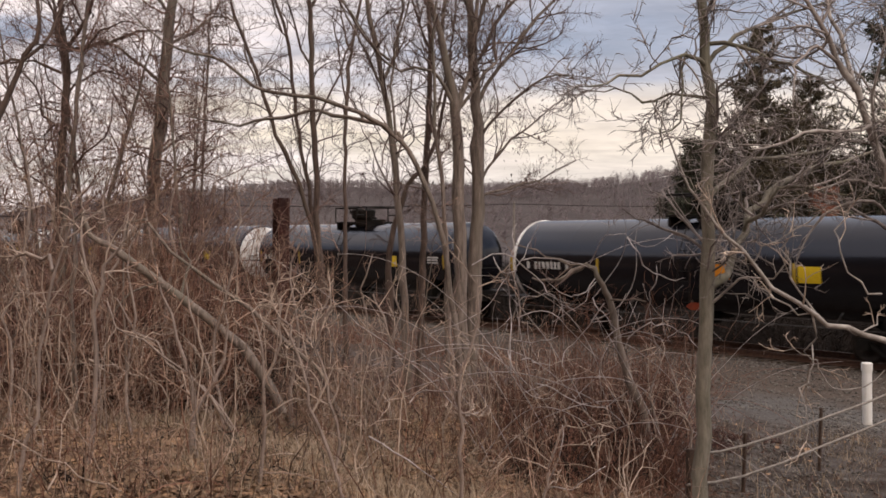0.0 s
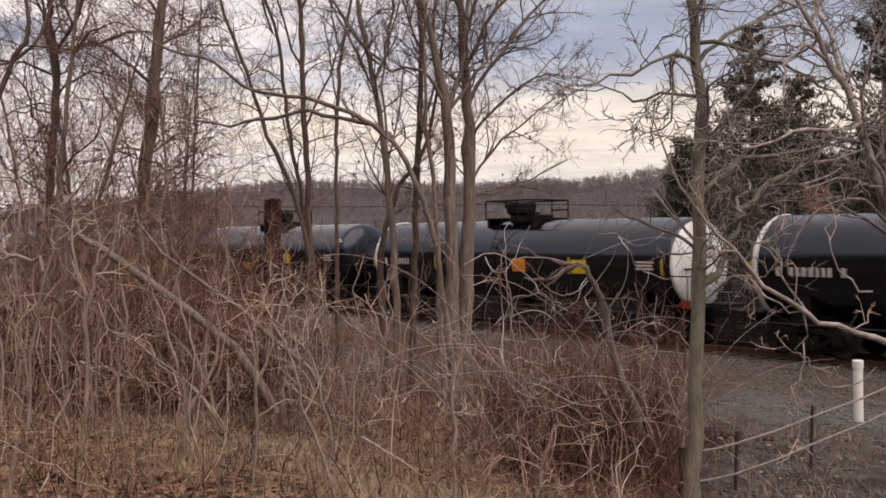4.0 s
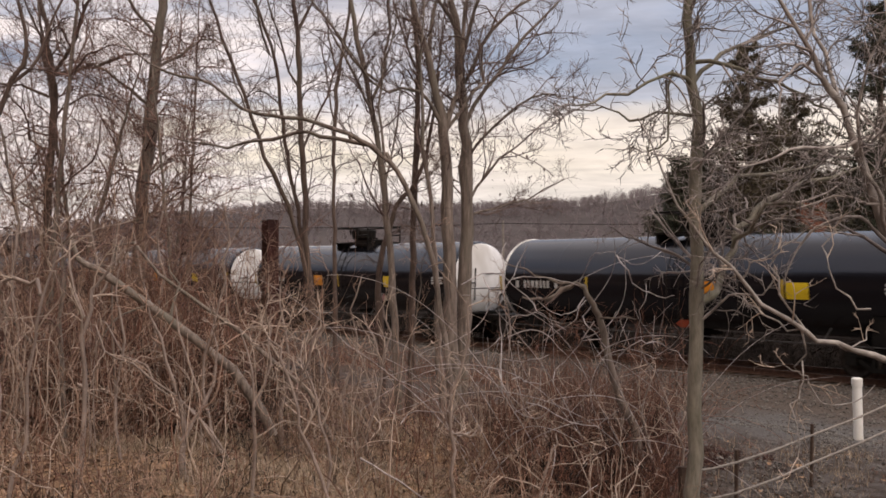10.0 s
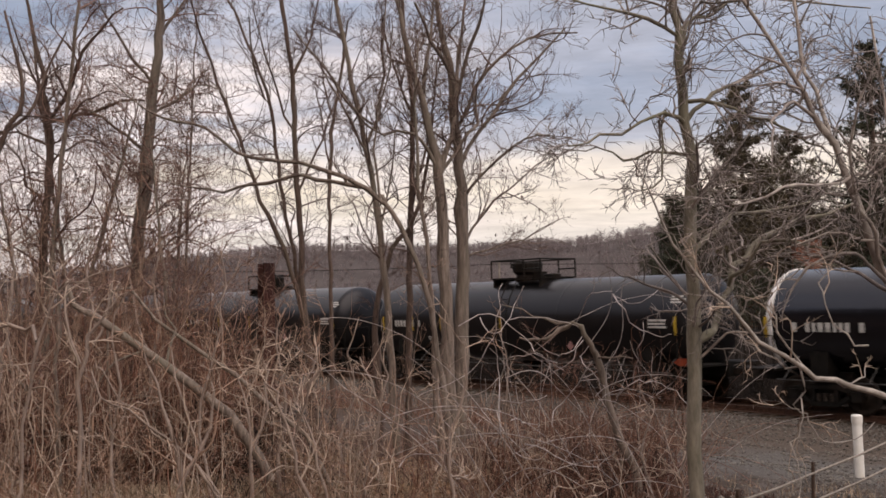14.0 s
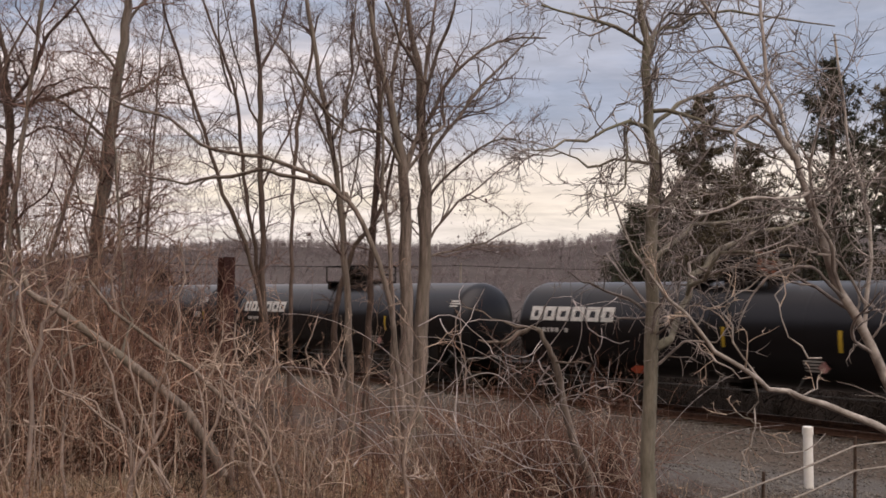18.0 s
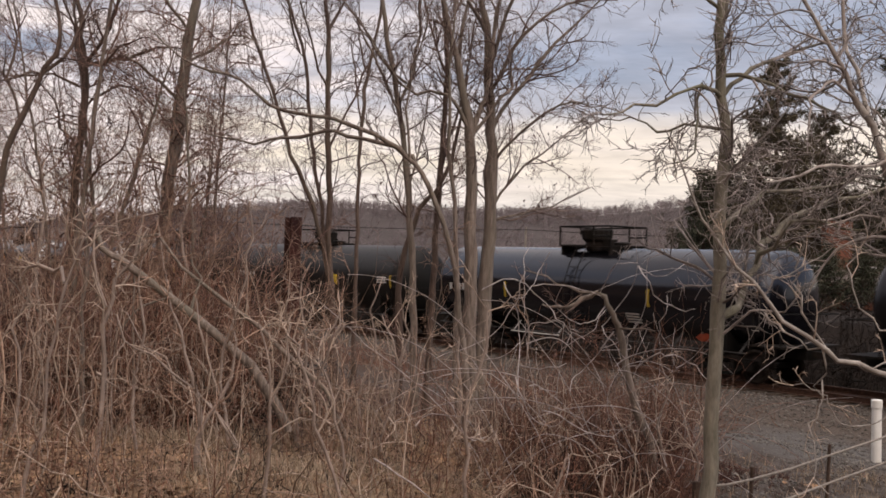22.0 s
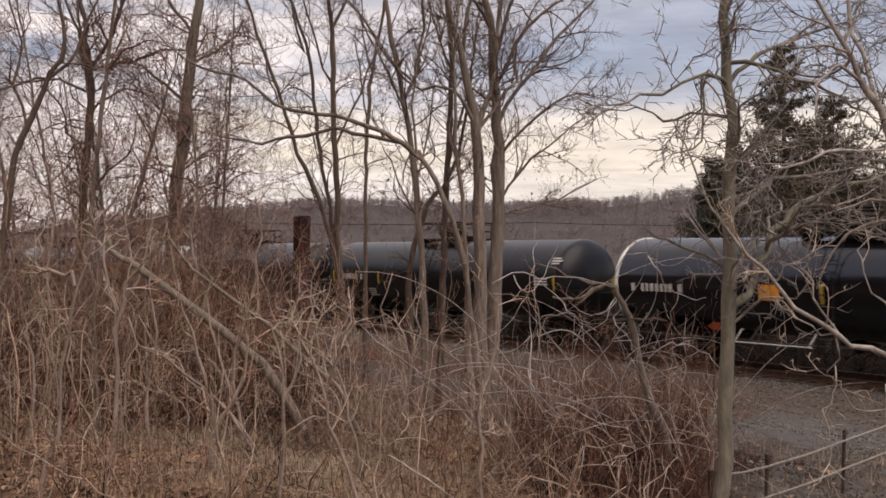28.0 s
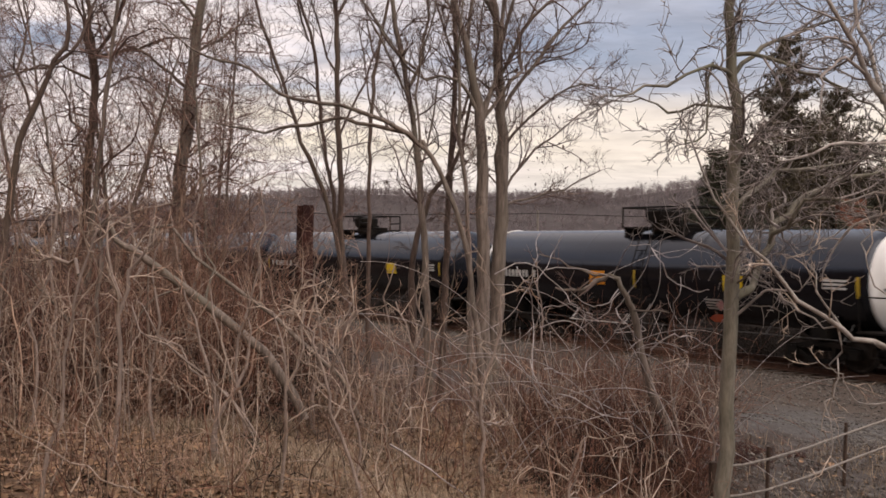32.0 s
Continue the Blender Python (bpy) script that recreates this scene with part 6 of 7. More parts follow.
canes("bramble_bush", "brown stems darkened as shade inside the bramble bush", "bush", BRUSH_DEEP, 125, 650, 0.06, 0.225, 9.4, 13, 0.35, 1.05, 3.2, 0.0058, 4, 12, 1.2)
canes("bramble_bush", "low rusty bramble bush on the bank", "bush", TWIG_RUST, 106, 620, 0.055, 0.23, 9.5, 13.5, 0.4, 1.2, 3.4, 0.0052, 3, 12, 1.2)
canes("bramble_bush", "beige dead stems through the bramble bush", "bush", BRUSH, 110, 300, 0.05, 0.235, 9.3, 14, 0.5, 1.5, 2.3, 0.0058, 3, 13, 1.2)
canes("undergrowth", "pale curved weed stems on the slope", "undergrowth", TWIG_PALE, 107, 240, -0.5, 0.24, 6.8, 13, 0.6, 1.7, 1.1, 0.0060, 4, 12, 0.6)
canes("undergrowth", "long pale canes leaning through the thicket", "undergrowth", TWIG_PALE, 122, 80, -0.52, -0.165, 9.3, 14, 1.2, 2.6, 0.7, 0.0078, 5, 12, 0.5)
canes("undergrowth", "long beige canes crossing the thicket", "undergrowth", BRUSH, 123, 100, -0.54, -0.18, 9.6, 14.5, 1.2, 2.7, 0.8, 0.0085, 6, 12, 0.6)
canes("undergrowth", "sparse brown weeds near the gravel", "undergrowth", TWIG_RUST, 108, 420, 0.18, 0.55, 7, 16, 0.06, 0.22, 2.4, 0.0042, 3, 7, 1.1)
canes("undergrowth", "middling brown brush under the clump of trees", "undergrowth", TWIG_MAUVE, 109, 520, -0.19, 0.06, 11, 20, 0.3, 0.8, 1.5, 0.007, 3, 9, 1.0)
canes("undergrowth", "dark low canes under the clump of trees", "undergrowth", TWIG_DARK, 111, 700, -0.19, 0.06, 10, 18, 0.25, 0.8, 1.6, 0.006, 3, 9, 1.0)
canes("undergrowth", "dark dead weeds on the bare ground by the fence", "undergrowth", TWIG_DARK, 113, 800, 0.21, 0.55, 7, 15, 0.08, 0.3, 1.8, 0.005, 3, 6, 0.9)
canes("undergrowth", "low dark brown weeds in a patch at the edge of the gravel", "undergrowth", BRUSH_DEEP, 129, 1300, 0.258, 0.325, 11.0, 12.6, 0.05, 0.2, 2.4, 0.0065, 3, 6, 1.1)
canes("undergrowth", "tall slender stems standing over the thicket", "undergrowth", TWIG_MAUVE, 112, 90, -0.56, -0.20, 13, 20, 1.6, 3.4, 1.3, 0.0075, 9, 11, 0.45)

canes("undergrowth", "high beige stems and twigs rising out of the thicket", "undergrowth", BRUSH, 114, 90, -0.56, -0.21, 13.5, 22, 2.2, 4.8, 1.2, 0.0075, 12, 10, 0.45)
canes("undergrowth", "high reddish grey twigs rising out of the thicket", "undergrowth", TWIG_MAUVE, 115, 110, -0.56, -0.20, 14, 24, 2.2, 5.4, 1.2, 0.0075, 12, 10, 0.45)
canes("undergrowth", "long arching pale brown branches over the thicket", "undergrowth", BRUSH, 116, 110, -0.55, -0.17, 9.2, 13.5, 1.2, 2.6, 1.7, 0.0095, 6, 14, 0.8)

canes("undergrowth", "tall reddish brush before the track", "undergrowth", TWIG_RUST, 126, 260, -0.33, -0.175, 11.8, 16, 1.7, 2.7, 1.3, 0.0085, 7, 12, 0.55)
canes("undergrowth", "pale canes arching over beside the steel post", "undergrowth", BRUSH, 127, 36, -0.16, -0.03, 11, 13.5, 1.2, 2.3, 1.6, 0.0062, 4, 15, 0.4)
canes("undergrowth", "reddish stems darkened as shade filling the thicket", "undergrowth", BRUSH_DEEP, 124, 1700, -0.56, -0.165, 11.6, 17.5, 0.5, 1.9, 1.6, 0.0085, 4, 9, 0.9)
canes("undergrowth", "dead stems darkened as shade deep in the thicket", "undergrowth", BRUSH_DEEP, 117, 480, -0.56, -0.17, 12.5, 19, 0.8, 2.0, 2.0, 0.011, 4, 11, 1.0)
# these near-black canes paint the shade low in the thicket
canes("undergrowth", "low canes coloured near-black as shade at the foot of the thicket", "undergrowth", SHADE_BRUSH, 118, 2300, -0.56, -0.15, 11.8, 18, 0.4, 1.7, 1.8, 0.010, 3, 8, 0.9)

canes("undergrowth", "low weeds coloured near-black as shade among the leaf litter", "undergrowth", SHADE_BRUSH, 119, 380, -0.5, 0.06, 6.5, 12, 0.15, 0.55, 2.2, 0.0055, 3, 7, 1.0)
canes("bramble_bush", "slender upright reddish twigs rising out of the bramble bush", "bush", TWIG_RUST, 128, 200, 0.09, 0.235, 10.4, 12.4, 1.0, 1.8, 1.1, 0.0042, 5, 11, 0.4)
canes("bramble_bush", "rusty stems before the foot of the bowed trunk", "bush", TWIG_RUST, 121, 300, 0.08, 0.225, 8.9, 10.2, 0.3, 0.95, 3.0, 0.0048, 4, 10, 1.2)
canes("bramble_bush", "stems coloured near-black as shade inside the bramble bush", "bush", SHADE_BRUSH, 120, 650, 0.07, 0.215, 9.3, 12.5, 0.25, 0.9, 3.0, 0.0075, 3, 9, 1.1)


def verge():
    """Low dead weeds on the verge of the ballast."""
    r = np.random.RandomState(91)
    n = 8500
    s, q = r.uniform(-85, -17, n) + r.normal(0, 1.5, n), r.uniform(3.3, 10, n)
    x, y = NX * (DIST - q) + DX * s, NY * (DIST - q) + DY * s
    P = curved_lines(r, np.stack([x, y, ground_z(x, y) - 0.02], -1), r.uniform(0.2, 0.9, n), 1.0, 2.0, 6)
    V, F = tube_arrays(P, r.uniform(0.004, 0.009, n)[:, None] * np.linspace(1, 0.4, 6)[None], 3)
    tagged(new("verge_weeds", mesh_of("verge_weeds", V, F, TWIG_RUST)), "low dead brown weeds along the ballast", "weeds", kind="stuff")


verge()


def shrubs():
    """Many-stemmed leafless shrubs in the thicket."""
    rng = random.Random(15)
    for i in range(13):
        d = rng.uniform(11.3, 16)
        x = rng.uniform(-0.54, -0.20) * d
        g = float(ground_z(x, d))
        stems = []
        for k in range(rng.choice((3, 4, 5))):
            a, L = rng.uniform(0, 6.28), rng.uniform(1.3, 2.6)
            ln = shoot(rng, (x + rng.gauss(0, 0.08), d + rng.gauss(0, 0.08), g - 0.08), (0.7 * math.cos(a), 0.5 * math.sin(a), 1), L, rng.uniform(0.012, 0.024), 6, 0.14, -0.02, 0.3)
            stems.append([(*p, r) for p, r in zip(*ln)])
        pale = rng.random() < 0.5
        bare_tree("shrub", "many-stemmed pale leafless shrub in the thicket" if pale else "many-stemmed brown leafless shrub in the thicket", "shrub", 500 + i, BRUSH if pale else BARK, BRUSH if pale else TWIG_MAUVE, (8, 0.3, 0.7, 4, 3, 0.1), stems[0], *stems[1:])


shrubs()


def fan_shrub(u, d, count, low, high, spread, seed, mat, label):
    """A tall leafless shrub whose straight canes fan out from one foot."""
    rng = random.Random(seed)
    x = u * d
    g = float(ground_z(x, d))
    stems = []
    for k in range(count):
        a, L = rng.gauss(0, spread), rng.uniform(low, high)
        ln = shoot(rng, (x + rng.gauss(0, 0.22), d + rng.gauss(0, 0.3), g - 0.08), (math.sin(a), rng.gauss(0, 0.2), math.cos(a)), L, rng.uniform(0.009, 0.016), 9, 0.035, rng.uniform(-0.03, 0.03), 0.3, 0.08)
        stems.append([(*p, r) for p, r in zip(*ln)])
    bare_tree("shrub", label, "shrub", seed, mat, mat, (6, 0.4, 0.7, 3, 2, 0.1), stems[0], *stems[1:])


fan_shrub(-0.285, 14.6, 20, 2.2, 4.0, 0.34, 601, BRUSH, "tall beige leafless shrub with canes fanning upward")
fan_shrub(-0.235, 15.4, 16, 2.2, 3.8, 0.36, 602, TWIG_MAUVE, "tall reddish leafless shrub with canes fanning upward")
fan_shrub(-0.375, 15.8, 18, 2.4, 4.2, 0.40, 603, BRUSH, "tall beige leafless shrub with canes fanning upward")
fan_shrub(-0.45, 16.4, 16, 2.0, 3.6, 0.45, 604, TWIG_MAUVE, "tall reddish leafless shrub with canes fanning upward")
fan_shrub(-0.195, 15.2, 12, 1.6, 2.8, 0.42, 605, BRUSH, "rounded beige leafless shrub beside the steel post")


def clump_saplings():
    """Slim twiggy saplings round the foot of the clump of trees."""
    rng = random.Random(27)
    for i in range(7):
        d = rng.uniform(11.5, 15)
        x = rng.uniform(-0.185, 0.05) * d
        g = float(ground_z(x, d))
        L = rng.uniform(1.7, 3.0)
        ln = shoot(rng, (x, d, g - 0.08), (rng.gauss(0, 0.25), rng.gauss(0, 0.15), 1), L, rng.uniform(0.010, 0.017), 8, 0.10, 0.02, 0.3)
        bare_tree("sapling", "slim twiggy brown sapling at the foot of the clump", "sapling", 700 + i, BARK, TWIG_MAUVE if i % 2 else BRUSH, (11, 0.3, 0.75, 4, 2, 0.12), [(*p, r) for p, r in zip(*ln)])


clump_saplings()


def grass():
    r = np.random.RandomState(8)
    x, y, z = image_spots(r, 60000, -0.52, 0.42, 5.3, 14)
    keep = (waves(x, y, 1.1, 9) + r.normal(0, 0.6, len(x)) > -0.1) & ((x / y < 0.2) | (r.rand(len(x)) < 0.18))
    x, y, z = x[keep], y[keep], z[keep]
    n = len(x)
    a, h, w = r.uniform(0, 6.28, n), r.uniform(0.06, 0.3, n), r.uniform(0.002, 0.0045, n)
    b = r.uniform(0.2, 1.1, n) * h
    t = np.array([0, 0.5, 1.0])
    cx, cy = np.cos(a), np.sin(a)
    V = np.empty((n, 6, 3))
    for i, tt in enumerate(t):
        for s, k in ((-1, 0), (1, 1)):
            ww = w * (1 - 0.85 * tt) * s
            V[:, 2 * i + k, 0] = x + cx * b * tt ** 1.6 - cy * ww
            V[:, 2 * i + k, 1] = y + cy * b * tt ** 1.6 + cx * ww
            V[:, 2 * i + k, 2] = z - 0.01 + h * tt * (1 - 0.35 * tt)
    F = (np.array([(0, 1, 3, 2), (2, 3, 5, 4)])[None] + (np.arange(n) * 6)[:, None, None]).reshape(-1, 4)
    tagged(new("dry_grass", mesh_of("dry_grass", V, F, GRASS)), "thin dry straw-coloured grass on the bank", "grass", kind="stuff")


grass()


def leaf_litter():
    r = np.random.RandomState(12)
    x, y, z = image_spots(r, 130000, -0.52, 0.48, 5.2, 15)
    keep = (waves(x, y, 0.7, 13) + r.normal(0, 0.9, len(x)) > -0.5) & ((x / y < 0.22) | (r.rand(len(x)) < 0.006))
    x, y, z = x[keep], y[keep], z[keep]
    n = len(x)
    a = r.uniform(0, 6.28, n); L = r.uniform(0.016, 0.046, n); W = L * r.uniform(0.4, 0.75, n)
    tilt, curl = r.normal(0, 0.45, n), r.uniform(0.0, 0.9, n)
    base = np.array([(-1, 0), (0, -1), (1, 0), (0, 1)], float)
    lx = base[None, :, 0] * L[:, None]; ly = base[None, :, 1] * W[:, None]
    V = np.stack([x[:, None] + lx * np.cos(a)[:, None] - ly * np.sin(a)[:, None], y[:, None] + lx * np.sin(a)[:, None] + ly * np.cos(a)[:, None],
                  z[:, None] + 0.008 + np.abs(lx) * curl[:, None] * 0.6 + ly * tilt[:, None]], -1)
    F = (np.arange(4)[None] + (np.arange(n) * 4)[:, None])
    tagged(new("leaf_litter", mesh_of("leaf_litter", V, F, LEAF)), "fallen curled brown leaves covering the bank", "leaves", kind="stuff")


leaf_litter()


def pebbles():
    """Loose stones and clods on the bare ground by the fence."""
    r = np.random.RandomState(61)
    x, y, z = image_spots(r, 17000, 0.2, 0.56, 6.5, 19)
    keep = waves(x, y, 1.2, 62) + r.normal(0, 0.6, len(x)) > 0.0
    x, y, z = x[keep], y[keep], z[keep]
    n = len(x)
    s = r.uniform(0.008, 0.026, n) * (1 + 0.9 * (r.rand(n) < 0.06))
    D = np.array([(1, 0, 0), (0, 1, 0), (-1, 0, 0), (0, -1, 0), (0, 0, 0.7), (0, 0, -0.7)], float)
    V = np.stack([x, y, z + 0.004], -1)[:, None] + D[None] * s[:, None, None] * r.uniform(0.6, 1.4, (n, 6, 1))
    F = (np.array([(0, 1, 4), (1, 2, 4), (2, 3, 4), (3, 0, 4), (1, 0, 5), (2, 1, 5), (3, 2, 5), (0, 3, 5)])[None] + (np.arange(n) * 6)[:, None, None]).reshape(-1, 3)
    tagged(new("pebbles", mesh_of("pebbles", V, F, STONE)), "loose grey brown stones on bare ground by the fence", "stones", kind="stuff")


pebbles()


def vine(*points):
    """One looping vine through a few points."""
    part("vine", tubes("vine", [bend([(x, y, z, r * 0.8) for x, y, z, r in points], random.Random(len(VINES.children)), 0.011)], VINE, 5), VINES)


VINES = tagged(new("vine_tangle"), "tangle of looping grey dead vines over the bank", "vines")
vine((0.62, 9.55, 1.96, 0.0078), (0.62, 9.69, 2.21, 0.0073), (0.66, 9.99, 2.45, 0.0069), (0.63, 10.01, 2.65, 0.0062), (0.59, 9.72, 2.82, 0.0054), (0.63, 9.55, 3.02, 0.0048), (0.65, 9.74, 3.21, 0.0042), (0.71, 10.02, 3.34, 0.0043))
vine((0.67, 10.04, 2.44, 0.0065), (0.75, 9.81, 2.64, 0.0056), (0.86, 9.56, 2.68, 0.0047), (1.02, 9.67, 2.64, 0.0042), (1.21, 9.97, 2.57, 0.0043))
vine((0.27, 9.75, 2.95, 0.0079), (0.47, 9.94, 3.06, 0.0074), (0.72, 10.22, 3.01, 0.0068), (0.92, 10.18, 2.82, 0.0061), (1.0, 9.88, 2.7, 0.0052), (1.1, 9.76, 2.62, 0.0044), (1.27, 9.99, 2.5, 0.0043))
vine((0.5, 10.31, 3.01, 0.0067), (0.51, 10.03, 2.92, 0.0058), (0.6, 9.85, 2.87, 0.0051), (0.75, 10.03, 2.96, 0.0045), (0.84, 10.31, 3.12, 0.0045), (0.94, 10.28, 3.32, 0.0045))
vine((1.54, 10.57, 2.79, 0.0069), (1.39, 10.26, 2.67, 0.0061), (1.28, 10.16, 2.64, 0.0054), (1.2, 10.41, 2.65, 0.005), (1.13, 10.64, 2.71, 0.0046), (1.04, 10.52, 2.81, 0.0046), (1.06, 10.22, 2.98, 0.0044))
vine((1.54, 9.96, 2.58, 0.0081), (1.42, 10.19, 2.33, 0.0072), (1.31, 10.44, 2.15, 0.0064), (1.21, 10.34, 2.07, 0.0053), (1.15, 10.04, 1.96, 0.0043))
vine((1.78, 10.05, 2.23, 0.009), (1.87, 9.78, 2.37, 0.0078), (2.01, 9.83, 2.39, 0.007), (2.23, 10.13, 2.33, 0.0062), (2.39, 10.24, 2.25, 0.0054), (2.44, 9.99, 2.15, 0.0043))
vine((1.8, 10.2, 3.21, 0.0091), (1.86, 9.96, 3.05, 0.008), (1.95, 10.07, 2.93, 0.0071), (2.17, 10.37, 2.83, 0.0064), (2.32, 10.42, 2.78, 0.0055), (2.35, 10.14, 2.81, 0.0044))
vine((1.85, 10.48, 3.2, 0.0068), (1.93, 10.19, 3.13, 0.0056), (2.04, 10.06, 3.12, 0.0045), (2.3, 10.28, 3.27, 0.0045))
vine((1.48, 10.57, 2.92, 0.0069), (1.55, 10.26, 3.19, 0.0056), (1.65, 10.16, 3.23, 0.0046), (1.83, 10.41, 3.24, 0.0045))
vine((1.52, 10.57, 2.59, 0.0069), (1.53, 10.26, 2.51, 0.0056), (1.62, 10.16, 2.38, 0.0046), (1.73, 10.41, 2.29, 0.0045))
vine((0.68, 10.14, 2.21, 0.0066), (0.84, 9.88, 2.22, 0.0054), (0.98, 9.65, 2.26, 0.0043), (1.08, 9.79, 2.28, 0.0042))
vine((0.71, 9.37, 2.11, 0.0076), (0.8, 9.45, 2.11, 0.0065), (0.88, 9.75, 2.02, 0.0055), (1.01, 9.83, 2.0, 0.0043))
vine((0.29, 10.04, 2.25, 0.0065), (0.44, 9.81, 2.31, 0.0054), (0.56, 9.56, 2.4, 0.0043), (0.63, 9.67, 2.47, 0.0042))
vine((0.8, 10.43, 2.98, 0.0076), (1.05, 10.54, 3.0, 0.0065), (1.26, 10.3, 2.95, 0.0052), (1.43, 10.06, 2.91, 0.0044))
vine((2.01, 10.4, 2.36, 0.0068), (2.0, 10.11, 2.56, 0.0055), (2.03, 9.95, 2.77, 0.0045), (2.08, 10.16, 2.93, 0.0044))
vine((1.11, 10.48, 2.36, 0.0068), (1.22, 10.19, 2.47, 0.0056), (1.38, 10.06, 2.59, 0.0045), (1.51, 10.28, 2.77, 0.0045))
vine((0.54, 8.7, 2.26, 0.0071), (0.6, 8.55, 2.09, 0.0061), (0.7, 8.76, 1.9, 0.0054), (0.86, 9.03, 1.8, 0.0046), (0.98, 8.96, 1.88, 0.0039))
vine((0.77, 8.7, 1.99, 0.0071), (0.92, 8.55, 1.97, 0.0062), (1.07, 8.76, 1.84, 0.0056), (1.3, 9.03, 1.74, 0.0051), (1.48, 8.96, 1.78, 0.0043), (1.52, 8.66, 1.92, 0.0037))
vine((0.74, 7.78, 1.26, 0.0063), (0.8, 7.48, 1.54, 0.0051), (0.83, 7.36, 1.73, 0.0041), (0.87, 7.59, 1.84, 0.0033))
vine((0.76, 7.61, 1.38, 0.0062), (0.89, 7.33, 1.44, 0.005), (1.0, 7.15, 1.55, 0.004), (1.15, 7.34, 1.6, 0.0032))
vine((0.08, 6.95, 2.18, 0.0068), (0.11, 7.12, 2.04, 0.0059), (0.18, 7.41, 1.94, 0.005), (0.28, 7.39, 1.98, 0.0039))
vine((-0.6, 8.42, 1.6, 0.0096), (-0.38, 8.14, 1.53, 0.0081), (-0.15, 7.95, 1.45, 0.0068), (-0.03, 8.13, 1.3, 0.0058), (0.11, 8.41, 1.13, 0.0048))
vine((-0.28, 8.74, 1.82, 0.0057), (-0.22, 8.84, 1.88, 0.0049), (-0.08, 8.58, 1.95, 0.0038), (0.08, 8.35, 1.97, 0.0036))


def arching_vines():
    """Long thin runners that rise from the bank and hang over in arcs."""
    rng = random.Random(77)
    for i in range(30):
        x, y = rng.uniform(0.35, 2.35), rng.uniform(9.7, 11.2)
        a = rng.choice((0, math.pi)) + rng.gauss(0, 0.5)
        L = rng.uniform(1.6, 3.3)
        droop = rng.uniform(1.3, 2.3) / 20
        pts, rad = shoot(rng, (x, y, float(ground_z(x, y)) - 0.02), (math.cos(a) * 0.55, math.sin(a) * 0.4, 1.25), L, rng.uniform(0.004, 0.0066), 20, 0.03, -droop, 0.4, 0.03)
        low = [max(p[2], float(ground_z(p[0], p[1])) + 0.02) for p in pts[1:]]
        part("vine", tubes("vine", [([pts[0]] + [(p[0], p[1], z) for p, z in zip(pts[1:], low)], rad)], VINE if i % 3 else TWIG_MAUVE, 4), VINES)


arching_vines()


def vines():
    """Looping pale vines slung between the bowed trunk and the bushes, and dead vines hung on the leaning tree."""
    rng = random.Random(31)
    lines = []
    for _ in range(12):
        d = rng.uniform(9.8, 12)
        x, z = rng.uniform(0.05, 0.24) * d, EYE + rng.uniform(-0.11, -0.03) * d
        a = rng.choice((0, math.pi)) + rng.gauss(0, 0.6)
        lines.append(shoot(rng, (x, d, z), (math.cos(a), 0.35 * math.sin(a), rng.gauss(0.2, 0.6)), rng.uniform(0.8, 2.2), rng.uniform(0.003, 0.0058), 18, 0.11, rng.gauss(-0.03, 0.05), 0.4))
    for _ in range(22):      # thinner hanging strands
        d = rng.uniform(9.8, 12)
        x, z = rng.uniform(0.05, 0.25) * d, EYE + rng.uniform(-0.09, -0.04) * d
        lines.append(shoot(rng, (x, d, z), (rng.gauss(0, 0.35), rng.gauss(0, 0.2), -0.8), rng.uniform(0.3, 0.8), rng.uniform(0.002, 0.0034), 10, 0.06, 0.0, 0.4))
    part("strand", tubes("strand", lines, VINE, 4), VINES, kind="stuff")
    lines = []
    for _ in range(230):
        d = rng.uniform(16.6, 18.5)
        x = (rng.gauss(0.0, 0.03) - 0.238) * d
        z = EYE + rng.uniform(0.02, 0.36) * d
        lines.append(shoot(rng, (x, d, z), (rng.gauss(0, 0.12), rng.gauss(0, 0.1), -1), rng.uniform(0.4, 1.7), rng.uniform(0.0025, 0.006), 8, 0.12, -0.04, 0.5, 0.3))
    tagged(new("hanging_vines", tubes("hanging_vines", lines, TWIG, 3)), "curtain of thin dead vines hung on the leaning trunk", "vines", kind="stuff")
    # seed heads and last leaves on the twigs
    V, F = [], []
    for i in range(220):
        d = rng.uniform(14.5, 16.5)
        if rng.random() < 0.5:
            u, v = rng.gauss(0.095, 0.022), rng.gauss(0.115, 0.03)
        else:
            u, v = rng.uniform(-0.12, 0.11), rng.uniform(0.04, 0.2)
        if u > 0.108 or v > 0.15:
            continue
        c = Vector((u * d, d, EYE + v * d))
        s = rng.uniform(0.012, 0.03)
        b = len(V)
        V += [tuple(c + Vector((rng.uniform(-s, s), rng.uniform(-s, s), k * s))) for k in (-1.5, 0, 0.2, 1.2)]
        F += [(b, b + 1, b + 3, b + 2)]
    tagged(new("dead_leaves", mesh_of("dead_leaves", V, F, TWIG_DARK)), "few withered leaves left on the twigs", "leaves", kind="stuff")


vines()


